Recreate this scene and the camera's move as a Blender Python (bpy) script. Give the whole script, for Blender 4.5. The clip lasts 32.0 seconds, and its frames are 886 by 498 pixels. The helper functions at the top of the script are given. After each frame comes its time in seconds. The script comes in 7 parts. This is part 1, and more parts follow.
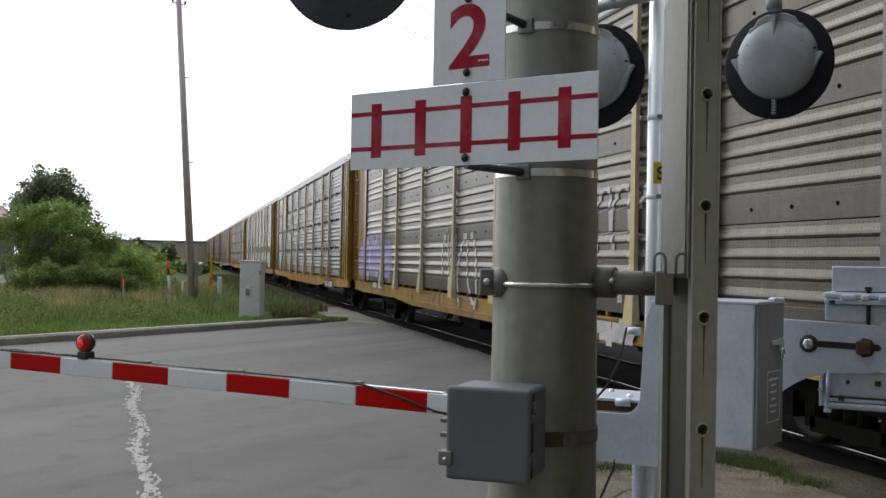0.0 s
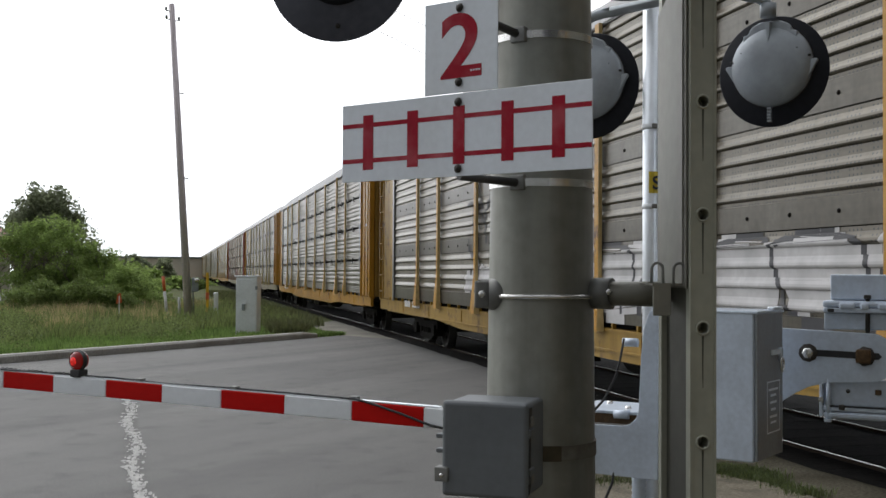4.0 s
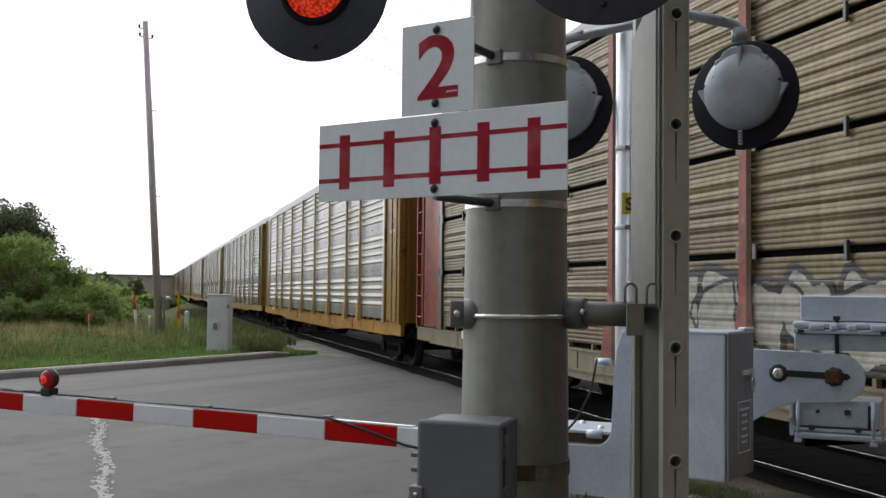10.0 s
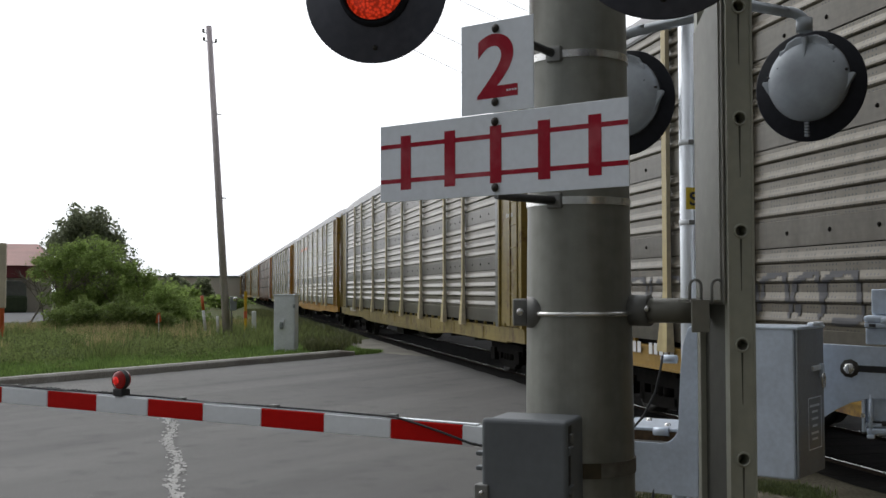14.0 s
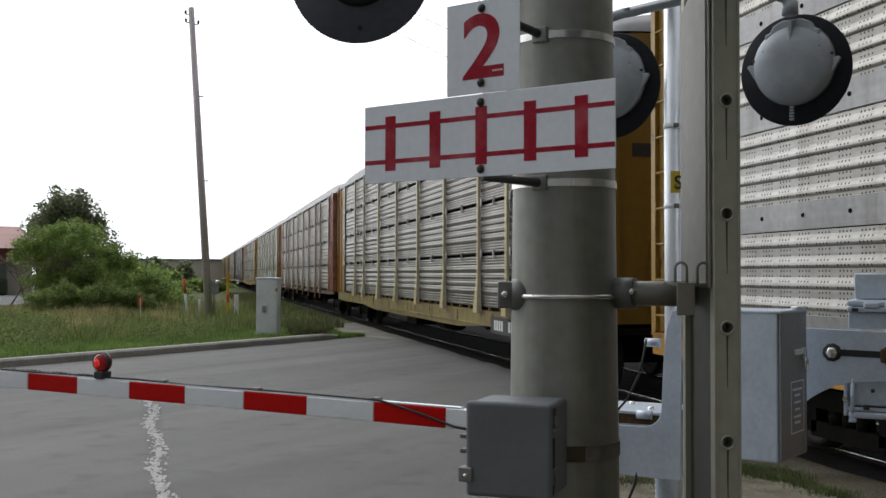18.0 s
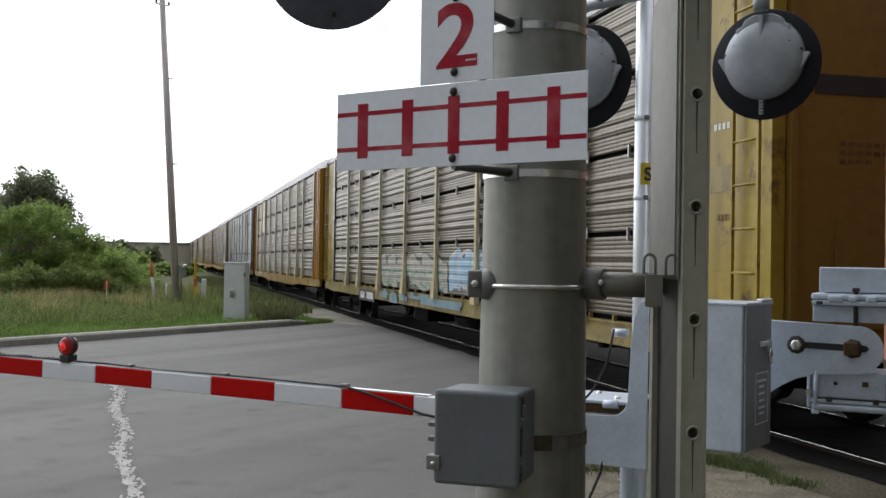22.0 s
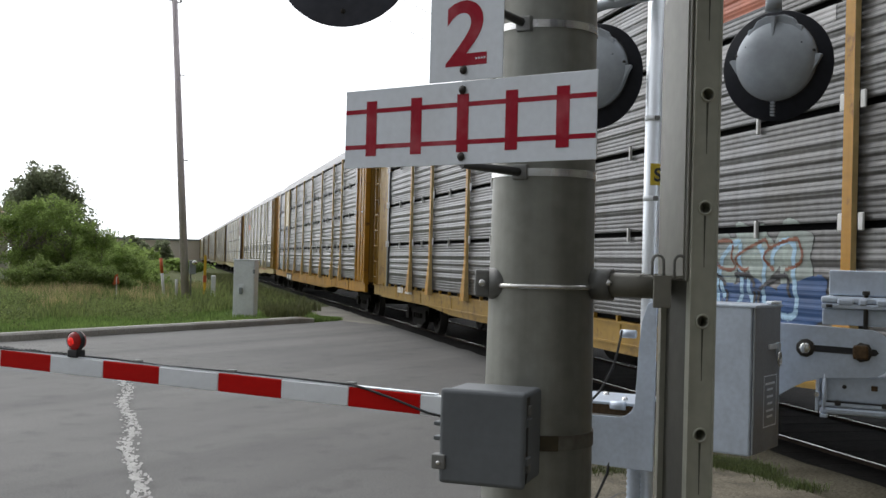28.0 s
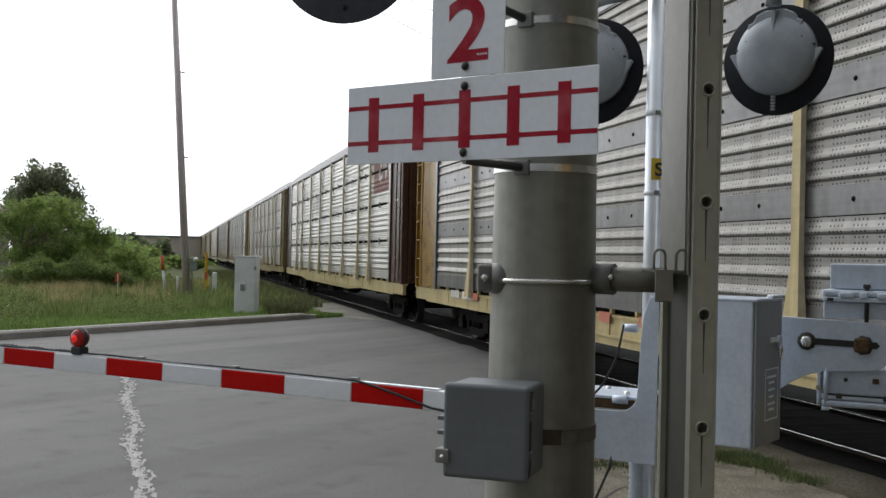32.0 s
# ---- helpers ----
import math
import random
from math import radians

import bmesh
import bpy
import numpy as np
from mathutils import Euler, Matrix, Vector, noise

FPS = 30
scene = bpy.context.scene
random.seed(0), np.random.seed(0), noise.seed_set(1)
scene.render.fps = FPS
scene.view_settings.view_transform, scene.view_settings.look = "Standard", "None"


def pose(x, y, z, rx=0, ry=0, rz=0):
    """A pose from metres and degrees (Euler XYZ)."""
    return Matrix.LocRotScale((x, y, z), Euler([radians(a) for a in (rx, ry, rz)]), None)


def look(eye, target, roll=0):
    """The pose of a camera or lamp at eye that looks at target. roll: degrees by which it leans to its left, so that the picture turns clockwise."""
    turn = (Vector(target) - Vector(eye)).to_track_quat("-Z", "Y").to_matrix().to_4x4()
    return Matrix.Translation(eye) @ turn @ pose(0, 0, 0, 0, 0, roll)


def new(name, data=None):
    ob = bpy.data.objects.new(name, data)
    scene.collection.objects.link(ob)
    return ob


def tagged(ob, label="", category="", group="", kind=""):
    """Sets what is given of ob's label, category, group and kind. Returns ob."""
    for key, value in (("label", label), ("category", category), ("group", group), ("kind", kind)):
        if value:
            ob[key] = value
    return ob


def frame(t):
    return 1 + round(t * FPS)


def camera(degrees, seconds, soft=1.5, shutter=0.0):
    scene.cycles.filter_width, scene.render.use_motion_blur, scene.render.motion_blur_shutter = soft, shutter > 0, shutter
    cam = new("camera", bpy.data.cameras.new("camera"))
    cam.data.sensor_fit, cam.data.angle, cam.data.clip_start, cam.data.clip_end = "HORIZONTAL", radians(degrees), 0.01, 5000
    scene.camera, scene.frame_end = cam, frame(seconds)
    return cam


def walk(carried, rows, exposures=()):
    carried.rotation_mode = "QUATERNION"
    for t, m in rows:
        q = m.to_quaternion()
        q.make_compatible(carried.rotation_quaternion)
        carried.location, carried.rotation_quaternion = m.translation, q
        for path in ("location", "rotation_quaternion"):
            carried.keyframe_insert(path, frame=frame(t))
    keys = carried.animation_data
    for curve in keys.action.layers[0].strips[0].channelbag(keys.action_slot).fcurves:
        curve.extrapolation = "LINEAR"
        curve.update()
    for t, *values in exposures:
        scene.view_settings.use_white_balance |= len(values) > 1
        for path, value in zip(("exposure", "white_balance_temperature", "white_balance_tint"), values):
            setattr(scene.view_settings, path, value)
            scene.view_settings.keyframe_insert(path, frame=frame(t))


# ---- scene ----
cam = camera(44.3, 32.0)
PATH = [
    (0, (-0.014, -0.036, 1.671), (0.455, 1.908, 1.692), 1.0),
    (0.5, (-0.012, -0.026, 1.67), (0.452, 1.919, 1.69), 1.0),
    (1, (-0.012, -0.03, 1.668), (0.457, 1.914, 1.69), 1.0),
    (1.5, (-0.011, -0.025, 1.67), (0.459, 1.919, 1.697), 1.0),
    (2, (-0.008, -0.014, 1.673), (0.462, 1.929, 1.718), 0.8),
    (2.5, (-0.008, -0.022, 1.671), (0.468, 1.92, 1.728), 0.5),
    (4.5, (0.006, 0.012, 1.67), (0.476, 1.956, 1.711), 0.2),
    (5, (0.004, 0.006, 1.67), (0.457, 1.954, 1.71), -0.1),
    (5.5, (0.0, 0.009, 1.669), (0.457, 1.955, 1.715), -0.1),
    (6, (0.001, 0.001, 1.666), (0.457, 1.948, 1.706), 0.0),
    (6.5, (0.001, 0.007, 1.668), (0.458, 1.953, 1.708), -0.1),
    (7, (0.002, 0.014, 1.668), (0.463, 1.959, 1.711), -0.2),
    (7.5, (0.004, 0.016, 1.668), (0.474, 1.96, 1.714), -0.1),
    (8, (0.001, 0.01, 1.669), (0.479, 1.951, 1.728), -0.1),
    (8.5, (-0.004, 0.011, 1.668), (0.48, 1.951, 1.723), -0.5),
    (9, (-0.003, 0.021, 1.67), (0.494, 1.958, 1.735), 0.4),
    (9.5, (-0.007, 0.002, 1.671), (0.505, 1.934, 1.748), 0.6),
    (10, (-0.009, -0.009, 1.67), (0.514, 1.919, 1.751), 0.6),
    (10.5, (-0.011, -0.022, 1.672), (0.506, 1.908, 1.765), 0.7),
    (11, (-0.009, -0.016, 1.672), (0.499, 1.916, 1.769), 0.3),
    (11.5, (-0.006, -0.004, 1.673), (0.487, 1.932, 1.764), -0.2),
    (12, (-0.005, -0.001, 1.674), (0.445, 1.947, 1.75), -0.2),
    (12.5, (-0.007, -0.021, 1.674), (0.425, 1.93, 1.753), -0.3),
    (13, (-0.003, -0.018, 1.675), (0.431, 1.932, 1.761), -0.2),
    (13.5, (-0.002, -0.018, 1.675), (0.414, 1.936, 1.767), -0.4),
    (14, (-0.007, -0.016, 1.674), (0.403, 1.94, 1.75), -0.1),
    (14.5, (-0.009, -0.009, 1.672), (0.398, 1.948, 1.735), -0.1),
    (16.5, (-0.002, 0.008, 1.669), (0.4, 1.967, 1.712), -0.1),
    (17, (-0.004, 0.001, 1.67), (0.399, 1.959, 1.723), -0.5),
    (17.5, (-0.005, 0.001, 1.668), (0.422, 1.955, 1.717), -0.5),
    (18, (-0.007, 0.007, 1.668), (0.434, 1.958, 1.715), 0.1),
    (18.5, (-0.01, 0.012, 1.67), (0.439, 1.96, 1.716), 0.1),
    (19, (-0.012, 0.006, 1.669), (0.459, 1.949, 1.711), 0.4),
    (19.5, (-0.01, -0.004, 1.669), (0.475, 1.936, 1.716), 0.6),
    (20, (-0.006, -0.007, 1.668), (0.485, 1.931, 1.712), 0.2),
    (20.5, (-0.007, -0.009, 1.669), (0.495, 1.926, 1.714), 0.4),
    (21, (-0.005, -0.006, 1.669), (0.511, 1.925, 1.719), 0.7),
    (21.5, (-0.006, -0.007, 1.669), (0.503, 1.927, 1.703), 0.7),
    (22, (-0.013, 0.001, 1.672), (0.483, 1.938, 1.696), 0.9),
    (22.5, (-0.012, -0.01, 1.67), (0.486, 1.927, 1.7), 0.7),
    (23, (-0.01, -0.008, 1.669), (0.494, 1.928, 1.692), 0.8),
    (23.5, (-0.013, -0.021, 1.67), (0.486, 1.916, 1.686), 0.7),
    (24, (-0.016, -0.017, 1.673), (0.478, 1.92, 1.691), 1.3),
    (24.5, (-0.018, -0.018, 1.674), (0.474, 1.92, 1.688), 1.0),
    (26.5, (-0.008, -0.004, 1.673), (0.483, 1.934, 1.69), 1.2),
    (27, (-0.007, -0.004, 1.672), (0.492, 1.933, 1.695), 1.2),
    (27.5, (-0.007, 0.002, 1.673), (0.478, 1.942, 1.696), 1.4),
    (28, (-0.005, 0.01, 1.671), (0.474, 1.951, 1.693), 1.5),
    (28.5, (-0.007, 0.009, 1.671), (0.481, 1.948, 1.694), 1.5),
    (29, (-0.004, 0.009, 1.671), (0.496, 1.946, 1.693), 1.2),
    (29.5, (-0.007, 0.001, 1.67), (0.488, 1.938, 1.693), 1.3),
    (30, (-0.006, 0.011, 1.67), (0.493, 1.947, 1.693), 1.3),
    (30.5, (-0.007, 0.006, 1.67), (0.495, 1.942, 1.685), 1.4),
    (31, (-0.005, 0.007, 1.67), (0.489, 1.945, 1.682), 1.4),
    (31.5, (-0.011, -0.006, 1.672), (0.47, 1.935, 1.685), 1.3),
    (32, (-0.014, -0.004, 1.67), (0.464, 1.938, 1.684), 1.2),
]
EXPOSURES = ((0, -0.15), (10, -0.15), (11, -0.38), (12, -0.48), (14, -0.42), (17, -0.48), (18, -0.3), (19, -0.1), (24, 0.0), (28, 0.0), (30, -0.13), (32, -0.15))
walk(cam, [(t, look(eye, target, roll)) for t, eye, target, roll in PATH], EXPOSURES)


# ---- world and light ----
world = bpy.data.worlds.new("overcast_sky")
scene.world = world
world.use_nodes = True
wn, wl = world.node_tree.nodes, world.node_tree.links
sky = wn.new("ShaderNodeTexSky")
sky.sky_type, sky.sun_disc = "NISHITA", False
sky.sun_elevation, sky.sun_rotation = radians(42), radians(-25)
sky.air_density, sky.dust_density = 1.0, 5.0
grey = wn.new("ShaderNodeHueSaturation")
grey.inputs["Saturation"].default_value = 0.12
grey.inputs["Value"].default_value = 0.10
cloud = wn.new("ShaderNodeMixRGB")
cloud.inputs[0].default_value = 0.78
cloud.inputs[2].default_value = (1.08, 1.12, 1.18, 1)
wl.new(sky.outputs[0], grey.inputs["Color"])
wl.new(grey.outputs[0], cloud.inputs[1])
# the cloud cover is brightest towards the hidden sun, ahead of the camera
sky_way = wn.new("ShaderNodeTexCoord")
toward = wn.new("ShaderNodeVectorMath")
toward.operation = "DOT_PRODUCT"
toward.inputs[1].default_value = (-0.10, 0.90, 0.42)
glow = wn.new("ShaderNodeMapRange")
glow.interpolation_type = "SMOOTHSTEP"
glow.inputs["From Min"].default_value, glow.inputs["From Max"].default_value = -0.45, 1.0
glow.inputs["To Min"].default_value, glow.inputs["To Max"].default_value = 0.235, 1.8
veil = wn.new("ShaderNodeMixRGB")
veil.blend_type = "MULTIPLY"
veil.inputs[0].default_value = 1.0
wl.new(sky_way.outputs["Generated"], toward.inputs[0])
wl.new(toward.outputs["Value"], glow.inputs["Value"])
wl.new(cloud.outputs[0], veil.inputs[1])
wl.new(glow.outputs[0], veil.inputs[2])
wl.new(veil.outputs[0], wn["Background"].inputs[0])
wn["Background"].inputs[1].default_value = 1.0

sun_data = bpy.data.lights.new("sun", "SUN")
sun_data.energy, sun_data.angle, sun_data.color = 0.5, radians(30), (1.0, 0.985, 0.96)
sun = new("sun", sun_data)
sun.matrix_world = look((0, 0, 30), (0 + 12, 0 - 14, 30 - 17))


# ---- materials ----
def material(name, color, rough=0.6, metal=0.0, grain=20.0, amount=0.12, stain=1.2, stain_amount=0.18, bump=0.1, color2=None, per_object=0.0, per_island=0.0, streak=0.0, emit=None):
    """Base colour with fine grain, broad stains, optional upright streaks, and a small bump."""
    m = bpy.data.materials.new(name)
    m.use_nodes = True
    n, l = m.node_tree.nodes, m.node_tree.links
    p = n["Principled BSDF"]
    p.inputs["Roughness"].default_value, p.inputs["Metallic"].default_value = rough, metal
    co = n.new("ShaderNodeTexCoord")
    fine = n.new("ShaderNodeTexNoise")
    fine.inputs["Scale"].default_value, fine.inputs["Detail"].default_value = grain, 6
    broad = n.new("ShaderNodeTexNoise")
    broad.inputs["Scale"].default_value, broad.inputs["Detail"].default_value = stain, 4
    l.new(co.outputs["Object"], fine.inputs["Vector"])
    if streak:
        st = n.new("ShaderNodeMapping")
        st.inputs["Scale"].default_value = (1, 1, streak)
        l.new(co.outputs["Object"], st.inputs["Vector"])
        l.new(st.outputs[0], broad.inputs["Vector"])
    else:
        l.new(co.outputs["Object"], broad.inputs["Vector"])
    base = n.new("ShaderNodeMixRGB")
    c2 = color2 or tuple(c * 0.55 for c in color)
    base.inputs[1].default_value, base.inputs[2].default_value = (*color, 1), (*c2, 1)
    ramp = n.new("ShaderNodeMapRange")
    ramp.inputs["From Min"].default_value, ramp.inputs["From Max"].default_value = 0.42, 0.72
    ramp.inputs["To Max"].default_value = min(1.0, stain_amount * 3)
    l.new(broad.outputs["Fac"], ramp.inputs["Value"])
    l.new(ramp.outputs[0], base.inputs[0])
    vary = n.new("ShaderNodeHueSaturation")
    l.new(base.outputs[0], vary.inputs["Color"])
    val = n.new("ShaderNodeMapRange")
    val.inputs["From Min"].default_value, val.inputs["From Max"].default_value = 0.3, 0.7
    val.inputs["To Min"].default_value, val.inputs["To Max"].default_value = 1 - amount, 1 + amount
    l.new(fine.outputs["Fac"], val.inputs["Value"])
    out = val.outputs[0]
    for source, strength in (("obj", per_object), ("isl", per_island)):
        if strength:
            if source == "obj":
                rnd = n.new("ShaderNodeObjectInfo").outputs["Random"]
            else:
                rnd = n.new("ShaderNodeNewGeometry").outputs["Random Per Island"]
            r = n.new("ShaderNodeMapRange")
            r.inputs["To Min"].default_value, r.inputs["To Max"].default_value = 1 - strength, 1 + strength
            l.new(rnd, r.inputs["Value"])
            mul = n.new("ShaderNodeMath")
            mul.operation = "MULTIPLY"
            l.new(out, mul.inputs[0])
            l.new(r.outputs[0], mul.inputs[1])
            out = mul.outputs[0]
    l.new(out, vary.inputs["Value"])
    l.new(vary.outputs[0], p.inputs["Base Color"])
    if bump:
        b = n.new("ShaderNodeBump")
        b.inputs["Strength"].default_value, b.inputs["Distance"].default_value = bump, 0.01
        l.new(fine.outputs["Fac"], b.inputs["Height"])
        l.new(b.outputs[0], p.inputs["Normal"])
    if emit and emit[1] > 0.3:
        cells = n.new("ShaderNodeTexVoronoi")
        cells.inputs["Scale"].default_value = 90
        l.new(co.outputs["Object"], cells.inputs["Vector"])
        er = n.new("ShaderNodeMapRange")
        er.inputs["To Min"].default_value, er.inputs["To Max"].default_value = emit[1] * 1.7, emit[1] * 0.4
        er.inputs["From Max"].default_value = 0.7
        l.new(cells.outputs["Distance"], er.inputs["Value"])
        l.new(er.outputs[0], p.inputs["Emission Strength"])
    if emit:
        p.inputs["Emission Color"].default_value, p.inputs["Emission Strength"].default_value = (*emit[0], 1), emit[1]
    return m


def leafy(name, color, color2, glow=0.35, vary=0.4):
    """Thin leaves or blades that let some light through."""
    m = material(name, color, 0.65, 0, 3, 0.2, 0.45, 0.3, 0.0, color2, per_island=vary)
    n, l = m.node_tree.nodes, m.node_tree.links
    p, out = n["Principled BSDF"], n["Material Output"]
    tr = n.new("ShaderNodeBsdfTranslucent")
    mix = n.new("ShaderNodeMixShader")
    mix.inputs[0].default_value = glow
    l.new(p.inputs["Base Color"].links[0].from_socket, tr.inputs["Color"])
    l.new(p.outputs[0], mix.inputs[1])
    l.new(tr.outputs[0], mix.inputs[2])
    l.new(mix.outputs[0], out.inputs["Surface"])
    return m


def perforated(name, color, color2):
    """Galvanised sheet with rows of small round holes."""
    m = material(name, color, 0.42, 0.5, 14, 0.10, 0.8, 0.22, 0.05, color2, per_object=0.10, streak=0.25)
    n, l = m.node_tree.nodes, m.node_tree.links
    p = n["Principled BSDF"]
    source = p.inputs["Base Color"].links[0].from_socket
    co = n.new("ShaderNodeTexCoord")
    sep = n.new("ShaderNodeSeparateXYZ")
    l.new(co.outputs["Object"], sep.inputs[0])
    def wave(socket, period):
        a = n.new("ShaderNodeMath")
        a.operation = "MULTIPLY"
        a.inputs[1].default_value = 1 / period
        l.new(socket, a.inputs[0])
        f = n.new("ShaderNodeMath")
        f.operation = "FRACT"
        l.new(a.outputs[0], f.inputs[0])
        d = n.new("ShaderNodeMath")
        d.operation = "SUBTRACT"
        d.inputs[1].default_value = 0.5
        l.new(f.outputs[0], d.inputs[0])
        q = n.new("ShaderNodeMath")
        q.operation = "MULTIPLY"
        l.new(d.outputs[0], q.inputs[0])
        l.new(d.outputs[0], q.inputs[1])
        return q.outputs[0]
    add = n.new("ShaderNodeMath")
    add.operation = "ADD"
    l.new(wave(sep.outputs["Y"], 0.05), add.inputs[0])
    l.new(wave(sep.outputs["Z"], 0.045), add.inputs[1])
    less = n.new("ShaderNodeMath")
    less.operation = "LESS_THAN"
    less.inputs[1].default_value = 0.045
    l.new(add.outputs[0], less.inputs[0])
    band = n.new("ShaderNodeMath")
    band.operation = "GREATER_THAN"
    band.inputs[1].default_value = 0.02
    l.new(wave(sep.outputs["Y"], 0.30), band.inputs[0])
    above = n.new("ShaderNodeMath")
    above.operation = "GREATER_THAN"
    above.inputs[1].default_value = 0.20
    l.new(sep.outputs["Z"], above.inputs[0])
    holes = n.new("ShaderNodeMath")
    holes.operation = "MULTIPLY"
    l.new(less.outputs[0], holes.inputs[0])
    l.new(above.outputs[0], holes.inputs[1])
    both = n.new("ShaderNodeMath")
    both.operation = "MULTIPLY"
    l.new(holes.outputs[0], both.inputs[0])
    l.new(band.outputs[0], both.inputs[1])
    mix = n.new("ShaderNodeMixRGB")
    mix.inputs[2].default_value = (0.03, 0.03, 0.03, 1)
    l.new(both.outputs[0], mix.inputs[0])
    l.new(source, mix.inputs[1])
    l.new(mix.outputs[0], p.inputs["Base Color"])
    return m




def asphalt():
    """Worn grey asphalt: aggregate, wheel-track streaks along the road, darker oil drips and patches."""
    m = material("worn_asphalt", (0.112, 0.109, 0.102), 0.75, 0, 75, 0.5, 0.30, 0.22, 0.45, (0.080, 0.077, 0.072))
    n, l = m.node_tree.nodes, m.node_tree.links
    p = n["Principled BSDF"]
    source = p.inputs["Base Color"].links[0].from_socket
    co = n.new("ShaderNodeTexCoord")
    turn = n.new("ShaderNodeMapping")
    turn.inputs["Rotation"].default_value = (0, 0, radians(-47))
    squash = n.new("ShaderNodeMapping")
    squash.inputs["Scale"].default_value = (0.05, 0.9, 1)
    streaks = n.new("ShaderNodeTexNoise")
    streaks.inputs["Scale"].default_value, streaks.inputs["Detail"].default_value = 1.0, 5
    l.new(co.outputs["Object"], turn.inputs["Vector"])
    l.new(turn.outputs[0], squash.inputs["Vector"])
    l.new(squash.outputs[0], streaks.inputs["Vector"])
    r = n.new("ShaderNodeMapRange")
    r.inputs["From Min"].default_value, r.inputs["From Max"].default_value = 0.35, 0.65
    r.inputs["To Min"].default_value, r.inputs["To Max"].default_value = 0.72, 1.20
    l.new(streaks.outputs["Fac"], r.inputs["Value"])
    blot = n.new("ShaderNodeTexNoise")
    blot.inputs["Scale"].default_value, blot.inputs["Detail"].default_value = 2.6, 8
    l.new(co.outputs["Object"], blot.inputs["Vector"])
    r2 = n.new("ShaderNodeMapRange")
    r2.inputs["From Min"].default_value, r2.inputs["From Max"].default_value = 0.55, 0.75
    r2.inputs["To Min"].default_value, r2.inputs["To Max"].default_value = 1.0, 0.62
    l.new(blot.outputs["Fac"], r2.inputs["Value"])
    mul = n.new("ShaderNodeMath")
    mul.operation = "MULTIPLY"
    l.new(r.outputs[0], mul.inputs[0])
    l.new(r2.outputs[0], mul.inputs[1])
    hs = n.new("ShaderNodeHueSaturation")
    l.new(source, hs.inputs["Color"])
    l.new(mul.outputs[0], hs.inputs["Value"])
    l.new(hs.outputs[0], p.inputs["Base Color"])
    return m


M_ASPHALT = asphalt()
M_GROUND = material("grass_soil", (0.085, 0.105, 0.04), 0.95, 0, 8, 0.3, 0.25, 0.3, 0.5, (0.095, 0.085, 0.04))
M_DIRT = material("gravelly_dirt", (0.105, 0.095, 0.070), 0.95, 0, 40, 0.45, 1.4, 0.35, 0.7, (0.060, 0.053, 0.036))
# Near-black because the shade under the train is put into the stone's colour.
M_BALLAST = material("shade_darkened_ballast", (0.013, 0.012, 0.011), 0.95, 0, 22, 0.5, 2, 0.3, 0.9)
M_APRON = material("dusty_worn_pavement", (0.215, 0.20, 0.165), 0.9, 0, 30, 0.2, 0.9, 0.35, 0.3, (0.13, 0.12, 0.10))
M_LOT = material("pale_parking_lot", (0.17, 0.17, 0.172), 0.95, 0, 10, 0.12, 0.4, 0.25, 0.1, (0.13, 0.13, 0.133))
M_PAD = material("old_tan_concrete", (0.168, 0.148, 0.108), 0.95, 0, 70, 0.55, 3.2, 0.38, 0.6, (0.085, 0.074, 0.050))
M_KERB = material("weathered_concrete", (0.40, 0.385, 0.35), 0.85, 0, 30, 0.2, 1.5, 0.3, 0.2, (0.25, 0.235, 0.2))
M_PAINT_LINE = material("worn_white_line_paint", (0.42, 0.41, 0.39), 0.8, 0, 40, 0.2, 6, 0.3, 0.2)
M_MAST = material("weathered_galvanised_mast", (0.295, 0.297, 0.265), 0.42, 0.35, 22, 0.10, 7.0, 0.34, 0.04, (0.165, 0.160, 0.135), streak=0.07)
M_LADDER = material("anodised_ladder_aluminium", (0.43, 0.435, 0.36), 0.45, 0.3, 25, 0.08, 2.0, 0.2, 0.03, (0.25, 0.24, 0.20), streak=0.1)
M_GUARD = material("dull_ladder_guard_sheet", (0.25, 0.243, 0.21), 0.45, 0.3, 20, 0.08, 1.4, 0.3, 0.03, (0.15, 0.143, 0.12), streak=0.1)
# Lower guard's shade is put into this colour; the drip stains share it.
M_GUARDLOW = material("shaded_guard_and_drip_grime", (0.088, 0.088, 0.072), 0.55, 0.2, 20, 0.12, 1.4, 0.3, 0.05, (0.078, 0.078, 0.062), streak=0.1)
M_CLAMP = material("grey_cast_clamp", (0.25, 0.25, 0.24), 0.55, 0.4, 40, 0.15, 5, 0.25, 0.1)
M_BRACKET = material("dark_bracket_steel", (0.10, 0.10, 0.10), 0.5, 0.4, 40, 0.15, 5, 0.25, 0.1)
M_STRAP = material("stained_flat_strap", (0.175, 0.165, 0.14), 0.6, 0.2, 30, 0.15, 9, 0.35, 0.1, (0.075, 0.05, 0.025))
M_STAIN2 = material("brown_stained_strap", (0.07, 0.055, 0.03), 0.7, 0.1, 30, 0.2, 9, 0.3, 0.1)
M_STEEL = material("bright_band_steel", (0.80, 0.79, 0.76), 0.22, 0.9, 40, 0.1, 6, 0.15, 0.02)
M_RUST = material("rusty_bolt", (0.105, 0.062, 0.028), 0.8, 0.3, 60, 0.3, 10, 0.3, 0.3)
M_SIGN = material("sign_white_sheeting", (0.71, 0.755, 0.82), 0.4, 0, 45, 0.04, 5, 0.13, 0.0, (0.61, 0.63, 0.65), streak=0.4)
M_SIGNRED = material("sign_red", (0.33, 0.014, 0.030), 0.45, 0, 30, 0.10, 9, 0.24, 0.0, (0.46, 0.12, 0.14))
